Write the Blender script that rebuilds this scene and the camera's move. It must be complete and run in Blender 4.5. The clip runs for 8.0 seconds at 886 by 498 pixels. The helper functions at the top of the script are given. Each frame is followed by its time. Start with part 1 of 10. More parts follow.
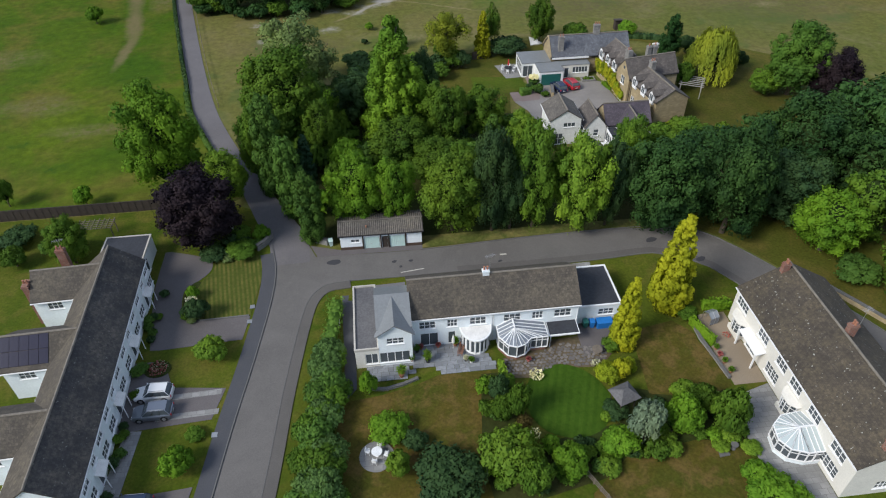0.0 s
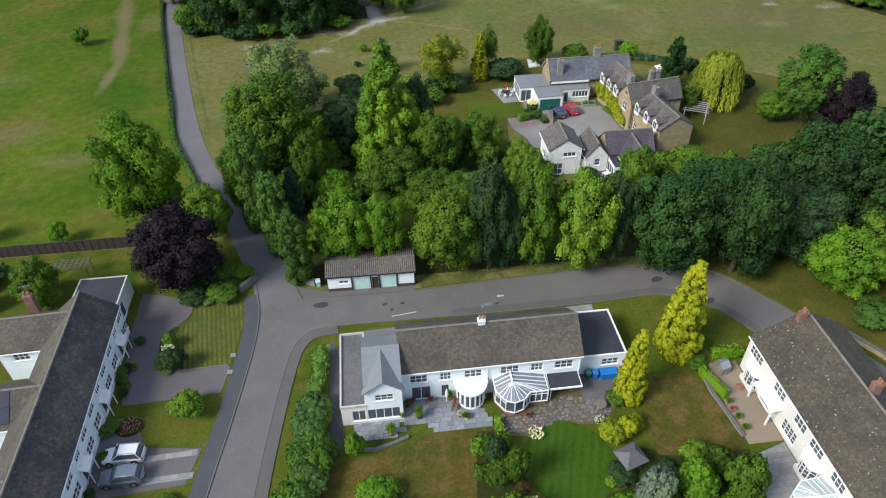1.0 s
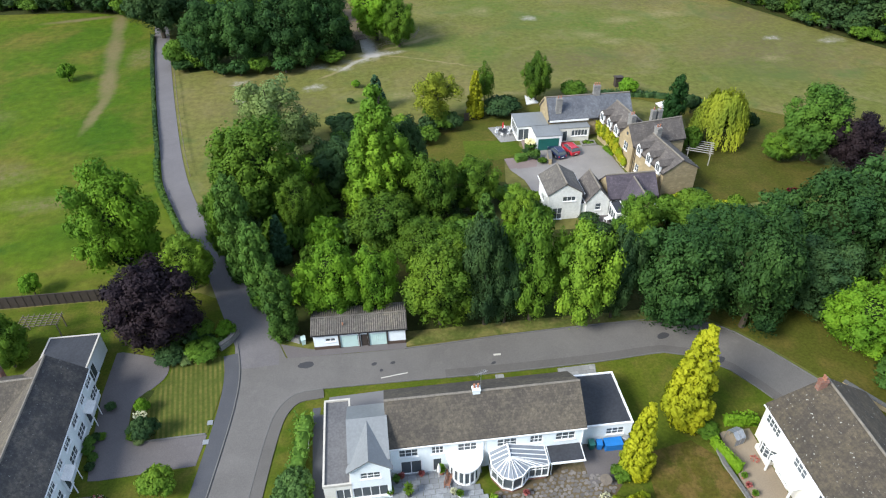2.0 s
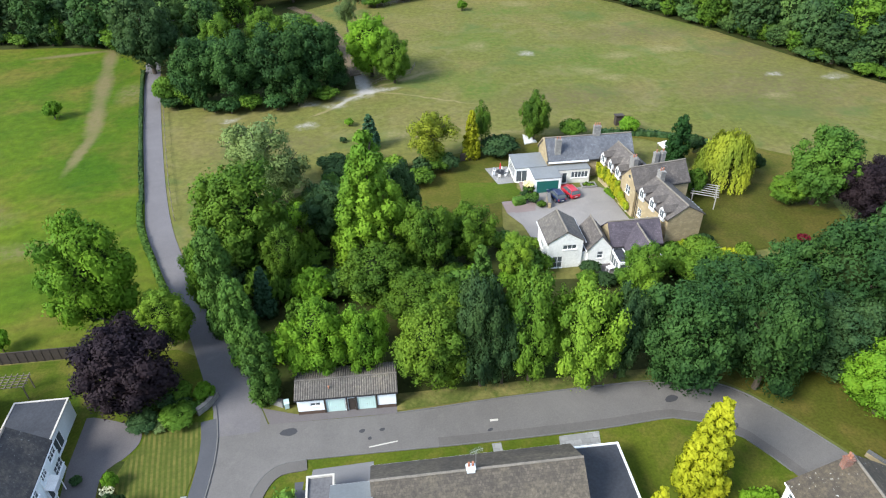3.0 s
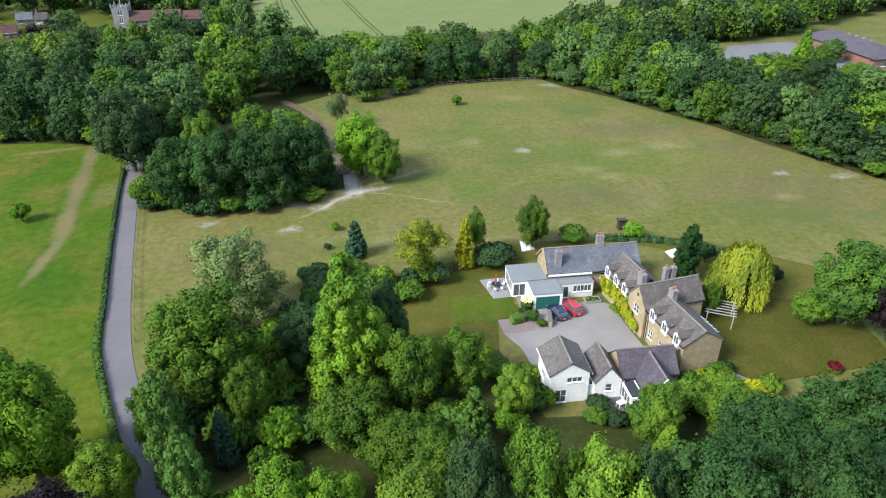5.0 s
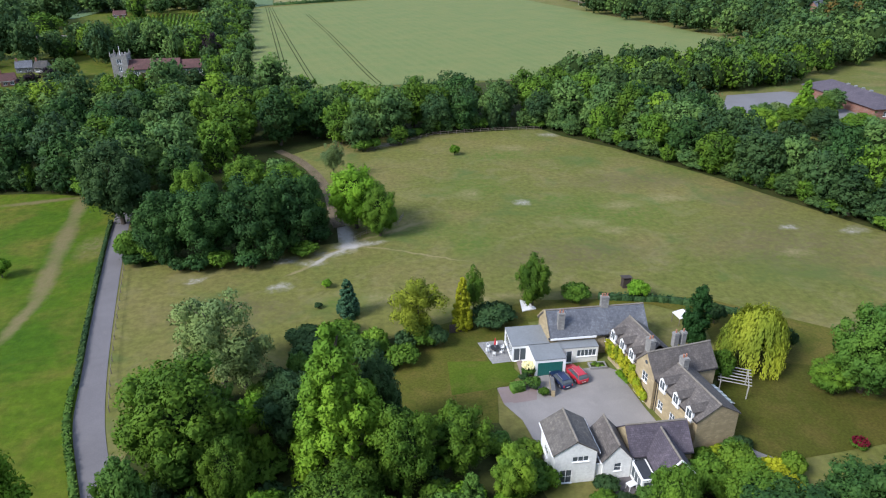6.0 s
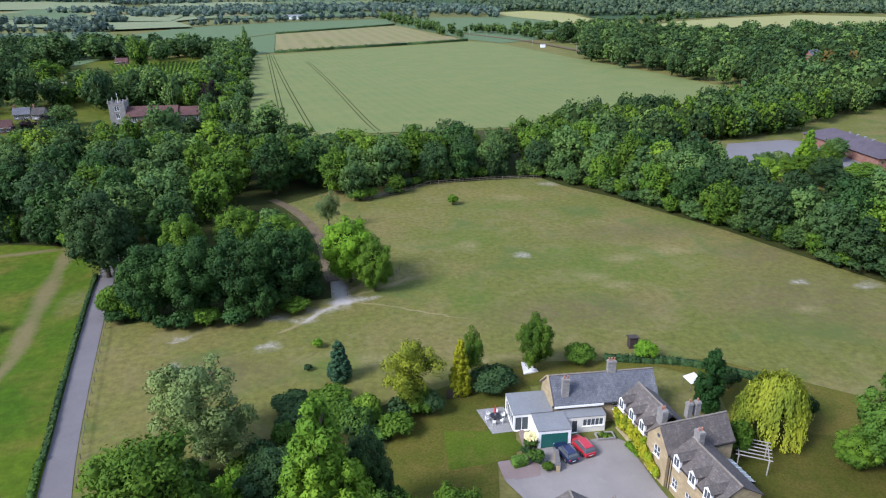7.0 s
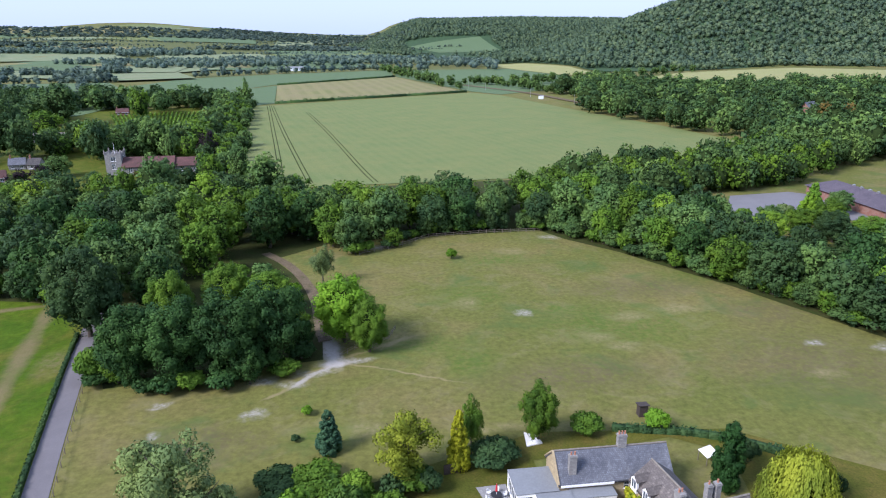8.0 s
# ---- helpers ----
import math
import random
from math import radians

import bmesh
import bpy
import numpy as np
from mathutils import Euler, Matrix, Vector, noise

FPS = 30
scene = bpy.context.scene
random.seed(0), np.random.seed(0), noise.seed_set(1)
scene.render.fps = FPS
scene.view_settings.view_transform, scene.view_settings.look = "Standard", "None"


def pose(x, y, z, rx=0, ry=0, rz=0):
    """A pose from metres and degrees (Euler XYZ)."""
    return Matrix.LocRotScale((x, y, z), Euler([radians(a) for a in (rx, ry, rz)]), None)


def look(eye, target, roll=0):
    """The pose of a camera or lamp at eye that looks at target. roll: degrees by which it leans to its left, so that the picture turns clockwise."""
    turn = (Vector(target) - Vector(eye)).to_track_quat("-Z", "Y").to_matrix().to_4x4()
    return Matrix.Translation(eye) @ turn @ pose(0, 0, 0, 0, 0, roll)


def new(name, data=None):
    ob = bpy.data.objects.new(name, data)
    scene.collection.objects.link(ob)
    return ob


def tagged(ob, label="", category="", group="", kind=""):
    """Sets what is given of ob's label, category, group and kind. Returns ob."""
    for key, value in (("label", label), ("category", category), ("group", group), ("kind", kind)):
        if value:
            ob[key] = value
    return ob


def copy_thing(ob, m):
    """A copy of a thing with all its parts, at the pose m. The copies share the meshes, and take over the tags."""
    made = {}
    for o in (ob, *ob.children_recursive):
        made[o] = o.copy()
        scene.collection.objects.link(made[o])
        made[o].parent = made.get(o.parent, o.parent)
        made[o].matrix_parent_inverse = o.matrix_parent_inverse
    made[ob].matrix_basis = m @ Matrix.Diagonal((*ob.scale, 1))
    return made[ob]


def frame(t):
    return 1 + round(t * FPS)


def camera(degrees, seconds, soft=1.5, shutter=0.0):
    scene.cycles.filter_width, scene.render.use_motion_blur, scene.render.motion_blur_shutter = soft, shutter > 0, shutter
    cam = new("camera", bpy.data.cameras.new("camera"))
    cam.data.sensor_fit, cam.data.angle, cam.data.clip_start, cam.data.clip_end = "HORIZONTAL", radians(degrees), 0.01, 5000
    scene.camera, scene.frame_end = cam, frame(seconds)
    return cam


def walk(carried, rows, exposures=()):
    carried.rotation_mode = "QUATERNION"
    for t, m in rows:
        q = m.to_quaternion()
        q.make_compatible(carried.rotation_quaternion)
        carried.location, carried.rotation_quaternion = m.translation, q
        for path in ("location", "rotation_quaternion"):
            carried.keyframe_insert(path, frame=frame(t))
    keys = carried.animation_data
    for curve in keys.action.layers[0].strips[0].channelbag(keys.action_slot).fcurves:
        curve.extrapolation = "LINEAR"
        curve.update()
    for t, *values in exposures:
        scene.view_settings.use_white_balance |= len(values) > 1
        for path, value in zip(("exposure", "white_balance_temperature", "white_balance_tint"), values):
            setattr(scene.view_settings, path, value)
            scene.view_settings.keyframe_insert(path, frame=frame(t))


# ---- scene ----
# A drone flies level over a village edge towards a valley: one camera, one lens.
cam = camera(67.3, 8.0, 1.15)
METRES, EYE, TILT, LEAN, TURN = 48.57, 59.0, 3.8, 0.0, -6.3
ROWS = [
    (0.0, 0.0, 0.0, 0.0, -0.57, -44.39, 0.59),
    (0.5, 0.0084, 0.0661, -0.0047, -0.62, -44.07, 0.62),
    (1.0, 0.0167, 0.1312, -0.0096, -0.68, -43.63, 0.64),
    (1.5, 0.0248, 0.1961, -0.0134, -0.74, -42.74, 0.64),
    (3.0, 0.0486, 0.3822, -0.0247, -0.86, -39.63, 0.6),
    (3.5, 0.0553, 0.4441, -0.0272, -0.89, -38.37, 0.57),
    (4.0, 0.0626, 0.5053, -0.0299, -0.91, -36.68, 0.54),
    (4.5, 0.0692, 0.5659, -0.0326, -0.95, -34.93, 0.49),
    (6.0, 0.0879, 0.7479, -0.0435, -0.97, -29.5, 0.34),
    (6.5, 0.093, 0.8089, -0.0465, -0.97, -27.68, 0.28),
    (7.0, 0.0973, 0.8697, -0.0496, -0.99, -25.84, 0.23),
    (7.5, 0.1013, 0.931, -0.0534, -1.0, -23.85, 0.17),
    (8.0, 0.1048, 0.9925, -0.0576, -1.02, -21.77, 0.12),
]
EXPOSURE = [(0.0, 0.08, 6330, 9), (0.5, 0.22, 6300, 8), (1.5, 0.62, 6280, 7), (3.0, 1.10, 6200, 7), (4.5, 1.13, 6180, 8), (6.0, 0.68, 5960, 12), (8.0, 0.82, 5760, 20)]
walk(cam, [(t, pose(0, 0, EYE, TILT, LEAN, TURN) @ pose(METRES * x, METRES * y, METRES * z, 90 + pitch, roll, yaw)) for t, x, y, z, yaw, pitch, roll in ROWS], EXPOSURE)

# ---------------------------------------------------------------- world and sun
SUN_UP, SUN_FROM = radians(40), radians(243)  # bright haze, the sun to the west of the road
world = bpy.data.worlds.new("sky")
scene.world = world
world.use_nodes = True
wn = world.node_tree
sky = wn.nodes.new("ShaderNodeTexSky")
sky.sky_type = "NISHITA"
sky.sun_disc = False
sky.sun_elevation, sky.sun_rotation = SUN_UP, SUN_FROM
sky.air_density, sky.dust_density, sky.ozone_density = 1.0, 1.5, 1.0
wn.nodes["Background"].inputs["Strength"].default_value = 0.090
veil = wn.nodes.new("ShaderNodeMix")  # thin even cloud before the blue
veil.data_type = "RGBA"
veil.inputs["Factor"].default_value = 0.75
veil.inputs["B"].default_value = (5.2, 6.3, 8.6, 1)
wn.links.new(sky.outputs[0], veil.inputs["A"])
wn.links.new(veil.outputs["Result"], wn.nodes["Background"].inputs["Color"])
sun = new("sun", bpy.data.lights.new("sun", "SUN"))
sun.data.energy, sun.data.angle, sun.data.color = 3.6, radians(20), (1.0, 0.96, 0.89)
sun.matrix_world = look((0, 0, 200), (-200 * math.sin(SUN_FROM) * math.cos(SUN_UP), -200 * math.cos(SUN_FROM) * math.cos(SUN_UP), 200 - 200 * math.sin(SUN_UP)))

# ---------------------------------------------------------------- materials
def nodes_of(name):
    m = bpy.data.materials.new(name)
    m.use_nodes = True
    return m, m.node_tree, m.node_tree.nodes["Principled BSDF"]


def link(nt, a, b):
    nt.links.new(a, b)


def noise_tex(nt, scale, detail=4.0, rough=0.55, dist=0.0, coord="Object"):
    tc = nt.nodes.new("ShaderNodeTexCoord")
    n = nt.nodes.new("ShaderNodeTexNoise")
    n.inputs["Scale"].default_value, n.inputs["Detail"].default_value = scale, detail
    n.inputs["Roughness"].default_value, n.inputs["Distortion"].default_value = rough, dist
    link(nt, tc.outputs[coord], n.inputs["Vector"])
    return n.outputs["Fac"]


def ramp(nt, fac, lo, hi, a=(0, 0, 0), b=(1, 1, 1)):
    r = nt.nodes.new("ShaderNodeValToRGB")
    r.color_ramp.elements[0].position, r.color_ramp.elements[1].position = lo, hi
    r.color_ramp.elements[0].color, r.color_ramp.elements[1].color = (*a, 1), (*b, 1)
    link(nt, fac, r.inputs["Fac"])
    return r.outputs["Color"]


def mix(nt, fac, a, b, mode="MIX"):
    m = nt.nodes.new("ShaderNodeMix")
    m.data_type, m.blend_type = "RGBA", mode
    for sock, v in ((m.inputs["Factor"], fac), (m.inputs["A"], a), (m.inputs["B"], b)):
        if isinstance(v, tuple):
            sock.default_value = (*v, 1)
        elif isinstance(v, (int, float)):
            sock.default_value = v
        else:
            link(nt, v, sock)
    return m.outputs["Result"]


def bump(nt, height, bsdf, strength=0.4, distance=0.05):
    b = nt.nodes.new("ShaderNodeBump")
    b.inputs["Strength"].default_value, b.inputs["Distance"].default_value = strength, distance
    link(nt, height, b.inputs["Height"])
    link(nt, b.outputs["Normal"], bsdf.inputs["Normal"])


def plain(name, col, rough=0.6, metal=0.0, vary=0.12, scale=1.5, fine=14.0, rel=0.0):
    """Paint, render, stone: two scales of stain over a base colour."""
    m, nt, p = nodes_of(name)
    dark = tuple(c * (1 - 2.2 * vary) for c in col)
    lite = tuple(min(1, c * (1 + vary)) for c in col)
    c = mix(nt, ramp(nt, noise_tex(nt, scale), 0.3, 0.7), dark, lite)
    c = mix(nt, 0.5, c, mix(nt, ramp(nt, noise_tex(nt, fine, 3), 0.35, 0.65), dark, lite))
    link(nt, c, p.inputs["Base Color"])
    p.inputs["Roughness"].default_value, p.inputs["Metallic"].default_value = rough, metal
    if rel:
        bump(nt, noise_tex(nt, fine * 1.5, 4), p, 0.5, rel)
    return m


def leafy(name, col, col2, through_light=0.22):
    """Foliage: every leaf clump its own tint, each plant its own shade."""
    m, nt, p = nodes_of(name)
    geo = nt.nodes.new("ShaderNodeNewGeometry")
    info = nt.nodes.new("ShaderNodeObjectInfo")
    col, col2 = (col[0], col[1], col[2] * 0.8), (col2[0], col2[1], col2[2] * 0.8)
    c = mix(nt, ramp(nt, geo.outputs["Random Per Island"], 0.0, 1.0, (0.14, 0.14, 0.14), (0.86, 0.86, 0.86)), col, col2)
    c = mix(nt, ramp(nt, noise_tex(nt, 0.45, 3), 0.35, 0.7), c, mix(nt, 0.5, col2, c))
    c = mix(nt, 1.0, c, ramp(nt, noise_tex(nt, 0.014, 5, 0.65), 0.3, 0.7, (0.74, 0.78, 0.8), (1.28, 1.2, 1.1)), "MULTIPLY")
    c = mix(nt, 1.0, c, ramp(nt, noise_tex(nt, 0.09, 2, 0.5), 0.36, 0.64, (0.70, 0.76, 0.86), (1.34, 1.22, 1.0)), "MULTIPLY")
    hsv = nt.nodes.new("ShaderNodeHueSaturation")
    mr = nt.nodes.new("ShaderNodeMapRange")
    mr.inputs["To Min"].default_value, mr.inputs["To Max"].default_value = 0.78, 1.22
    link(nt, info.outputs["Random"], mr.inputs["Value"])
    link(nt, mr.outputs["Result"], hsv.inputs["Value"])
    link(nt, c, hsv.inputs["Color"])
    link(nt, hsv.outputs["Color"], p.inputs["Base Color"])
    p.inputs["Roughness"].default_value = 0.7
    p.inputs["Specular IOR Level"].default_value = 0.12
    tr = nt.nodes.new("ShaderNodeBsdfTranslucent")
    link(nt, hsv.outputs["Color"], tr.inputs["Color"])
    ms = nt.nodes.new("ShaderNodeMixShader")
    ms.inputs["Fac"].default_value = through_light
    link(nt, p.outputs[0], ms.inputs[1])
    link(nt, tr.outputs[0], ms.inputs[2])
    link(nt, ms.outputs[0], nt.nodes["Material Output"].inputs["Surface"])
    return m


def grass(name, a, b, c, big=0.02, mid=0.12, fine=1.6, patch=(0.5, 0.62), rel=0.12):
    """Grass: two greens in broad drifts, a third colour where it is worn or dry."""
    m, nt, p = nodes_of(name)
    a, b, c = [(v[0], v[1], v[2] * 0.85) for v in (a, b, c)]
    col = mix(nt, ramp(nt, noise_tex(nt, big, 5, 0.6, 0.6), 0.35, 0.65), a, b)
    col = mix(nt, ramp(nt, noise_tex(nt, mid, 6, 0.65, 0.4), *patch), col, c)
    f = noise_tex(nt, fine, 6, 0.7)
    col = mix(nt, 1.0, col, ramp(nt, f, 0.25, 0.75, (0.62, 0.62, 0.62), (1.4, 1.36, 1.3)), "MULTIPLY")
    link(nt, col, p.inputs["Base Color"])
    p.inputs["Roughness"].default_value = 0.9
    p.inputs["Specular IOR Level"].default_value = 0.1
    bump(nt, f, p, 0.6, rel)
    return m


def wear(m, spots, trails):
    """Worn, parched and lush places with soft broken edges (x, y, half-width, half-depth, colour), and trodden lines (x0, y0, x1, y1, half-width, colour)."""
    nt = m.node_tree
    p = nt.nodes["Principled BSDF"]
    col = p.inputs["Base Color"].links[0].from_socket
    tc = nt.nodes.new("ShaderNodeTexCoord")

    def drifted(scale, far):
        nz = nt.nodes.new("ShaderNodeTexNoise")
        nz.inputs["Scale"].default_value, nz.inputs["Detail"].default_value = scale, 6.0
        link(nt, tc.outputs["Object"], nz.inputs["Vector"])
        w = nt.nodes.new("ShaderNodeVectorMath")
        w.operation = "MULTIPLY_ADD"
        w.inputs[1].default_value, w.inputs[2].default_value = (far, far, 0), (-far / 2, -far / 2, 0)
        link(nt, nz.outputs["Color"], w.inputs[0])
        ad = nt.nodes.new("ShaderNodeVectorMath")
        link(nt, tc.outputs["Object"], ad.inputs[0])
        link(nt, w.outputs[0], ad.inputs[1])
        return ad.outputs[0]

    def oval(where, x, y, rx, ry, turn, lo, hi):
        mp = nt.nodes.new("ShaderNodeMapping")
        mp.vector_type = "TEXTURE"
        mp.inputs["Location"].default_value, mp.inputs["Rotation"].default_value, mp.inputs["Scale"].default_value = (x, y, 0), (0, 0, turn), (rx, ry, 1e6)
        link(nt, where, mp.inputs["Vector"])
        ln = nt.nodes.new("ShaderNodeVectorMath")
        ln.operation = "LENGTH"
        link(nt, mp.outputs["Vector"], ln.inputs[0])
        return ramp(nt, ln.outputs["Value"], lo, hi, (1, 1, 1), (0, 0, 0))

    f = noise_tex(nt, 0.9, 6, 0.7)
    broken = mix(nt, 1.0, ramp(nt, f, 0.32, 0.62), ramp(nt, noise_tex(nt, 0.35, 5, 0.7, 0.6), 0.36, 0.56, (0.3, 0.3, 0.3), (0.9, 0.9, 0.9)), "MULTIPLY")
    wide, near = drifted(0.25, 5.0), drifted(0.5, 1.6)
    for x, y, rx, ry, k in spots:
        col = mix(nt, mix(nt, 1.0, oval(wide, x, y, rx, ry, 0.0, 0.3, 1.15), broken, "MULTIPLY"), col, k)
    firm = ramp(nt, f, 0.2, 0.55, (0.5, 0.5, 0.5), (0.92, 0.92, 0.92))
    for x0, y0, x1, y1, half, k in trails:
        ln = math.hypot(x1 - x0, y1 - y0)
        col = mix(nt, mix(nt, 1.0, oval(near, (x0 + x1) / 2, (y0 + y1) / 2, ln * 0.62, half, math.atan2(y1 - y0, x1 - x0), 0.35, 1.0), firm, "MULTIPLY"), col, k)
    link(nt, col, p.inputs["Base Color"])
    return m


def worn_meadow(name, a, b, c, spots, trails):
    """Old paddock grass: straw and lush mottling, and its worn places."""
    m = grass(name, a, b, c, 0.012, 0.04, 0.8, (0.48, 0.72), 0.03)
    nt = m.node_tree
    p = nt.nodes["Principled BSDF"]
    col = p.inputs["Base Color"].links[0].from_socket
    f = noise_tex(nt, 0.9, 6, 0.7)
    col = mix(nt, mix(nt, 1.0, ramp(nt, noise_tex(nt, 0.11, 7, 0.7, 0.8), 0.50, 0.66, (0, 0, 0), (0.8, 0.8, 0.8)), ramp(nt, f, 0.3, 0.6), "MULTIPLY"), col, (0.172, 0.152, 0.070))
    col = mix(nt, ramp(nt, noise_tex(nt, 0.07, 6, 0.65, 0.5), 0.54, 0.68, (0, 0, 0), (0.7, 0.7, 0.7)), col, (0.068, 0.104, 0.027))
    link(nt, col, p.inputs["Base Color"])
    return wear(m, spots, trails)


def striped(name, a, b, width, turn, c=None):
    """A mown lawn or a drilled crop, in bands."""
    m, nt, p = nodes_of(name)
    tc = nt.nodes.new("ShaderNodeTexCoord")
    mp = nt.nodes.new("ShaderNodeMapping")
    mp.inputs["Rotation"].default_value = (0, 0, radians(turn))
    w = nt.nodes.new("ShaderNodeTexWave")
    w.inputs["Scale"].default_value, w.inputs["Distortion"].default_value = 0.314 / width, 0.6
    w.inputs["Detail"].default_value, w.inputs["Detail Scale"].default_value = 2.0, 0.4
    link(nt, tc.outputs["Object"], mp.inputs["Vector"])
    link(nt, mp.outputs["Vector"], w.inputs["Vector"])
    col = mix(nt, ramp(nt, w.outputs["Fac"], 0.25, 0.75), a, b)
    col = mix(nt, ramp(nt, noise_tex(nt, 0.35 / width, 5, 0.6), 0.35, 0.7), col, c or a)
    f = noise_tex(nt, 2.2, 5, 0.7)
    col = mix(nt, 1.0, col, ramp(nt, f, 0.25, 0.75, (0.78, 0.78, 0.78), (1.25, 1.22, 1.2)), "MULTIPLY")
    link(nt, col, p.inputs["Base Color"])
    p.inputs["Roughness"].default_value = 0.9
    p.inputs["Specular IOR Level"].default_value = 0.1
    bump(nt, f, p, 0.5, 0.05)
    return m


def tarmac(name, col, stain, vary=1.35):
    m, nt, p = nodes_of(name)
    c = mix(nt, ramp(nt, noise_tex(nt, 0.16, 5, 0.6, 0.5), 0.35, 0.7), col, tuple(v * vary for v in col))
    c = mix(nt, ramp(nt, noise_tex(nt, 0.6, 6, 0.65), 0.55, 0.75), c, stain)
    c = mix(nt, 0.3, c, mix(nt, ramp(nt, noise_tex(nt, 9, 4), 0.3, 0.7), tuple(v * 0.6 for v in col), tuple(v * 1.5 for v in col)))
    link(nt, c, p.inputs["Base Color"])
    p.inputs["Roughness"].default_value = 0.85
    bump(nt, noise_tex(nt, 30, 3), p, 0.3, 0.01)
    return m


def tiles(name, col, moss, wide=0.3, tall=0.28, vary=0.3, mossy=(0.55, 0.75), spots=0.0):
    """Roof tiles in courses: joints sunk, every tile a little different, lichen on top. Uses the slope's own UV in metres."""
    m, nt, p = nodes_of(name)
    uv = nt.nodes.new("ShaderNodeUVMap")
    br = nt.nodes.new("ShaderNodeTexBrick")
    br.inputs["Scale"].default_value = 1.0
    br.inputs["Brick Width"].default_value, br.inputs["Row Height"].default_value = wide, tall
    br.inputs["Mortar Size"].default_value, br.inputs["Mortar Smooth"].default_value = 0.022, 0.3
    br.inputs["Color1"].default_value = (*(v * (1 - vary) for v in col), 1)
    br.inputs["Color2"].default_value = (*(v * (1 + vary) for v in col), 1)
    br.inputs["Mortar"].default_value = (*(v * 0.55 for v in col), 1)
    link(nt, uv.outputs["UV"], br.inputs["Vector"])
    c = mix(nt, ramp(nt, noise_tex(nt, 0.5, 6, 0.65), *mossy), br.outputs["Color"], moss)
    c = mix(nt, ramp(nt, noise_tex(nt, 2.6, 6, 0.75), 0.36, 0.62), tuple(v * 0.55 for v in col), c, "MIX")
    c = mix(nt, 1.0, c, ramp(nt, noise_tex(nt, 0.22, 4, 0.6, 1.0), 0.3, 0.7, (0.78, 0.78, 0.80), (1.24, 1.22, 1.18)), "MULTIPLY")
    if spots:
        c = mix(nt, ramp(nt, noise_tex(nt, 4.2, 2, 0.4), 0.70, 0.74), c, (spots, spots, spots * 0.9))
    link(nt, c, p.inputs["Base Color"])
    p.inputs["Roughness"].default_value = 0.85
    bump(nt, br.outputs["Fac"], p, -0.6, 0.02)
    return m


def masonry(name, col, mortar, w, h, gap=0.012, vary=0.25):
    m, nt, p = nodes_of(name)
    uv = nt.nodes.new("ShaderNodeUVMap")
    br = nt.nodes.new("ShaderNodeTexBrick")
    br.inputs["Scale"].default_value = 1.0
    br.inputs["Brick Width"].default_value, br.inputs["Row Height"].default_value = w, h
    br.inputs["Mortar Size"].default_value = gap
    br.inputs["Color1"].default_value = (*(v * (1 - vary) for v in col), 1)
    br.inputs["Color2"].default_value = (*(min(1, v * (1 + vary)) for v in col), 1)
    br.inputs["Mortar"].default_value = (*mortar, 1)
    link(nt, uv.outputs["UV"], br.inputs["Vector"])
    c = mix(nt, ramp(nt, noise_tex(nt, 0.8, 6, 0.65), 0.4, 0.7), br.outputs["Color"], tuple(v * 0.75 for v in col))
    link(nt, c, p.inputs["Base Color"])
    p.inputs["Roughness"].default_value = 0.85
    bump(nt, br.outputs["Fac"], p, -0.5, 0.02)
    return m


def glazing(name, tint=(0.6, 0.7, 0.75), clear=0.0):
    m, nt, p = nodes_of(name)
    p.inputs["Base Color"].default_value = (*tint, 1)
    p.inputs["Roughness"].default_value = 0.05
    p.inputs["Transmission Weight"].default_value = clear
    p.inputs["IOR"].default_value = 1.45
    return m


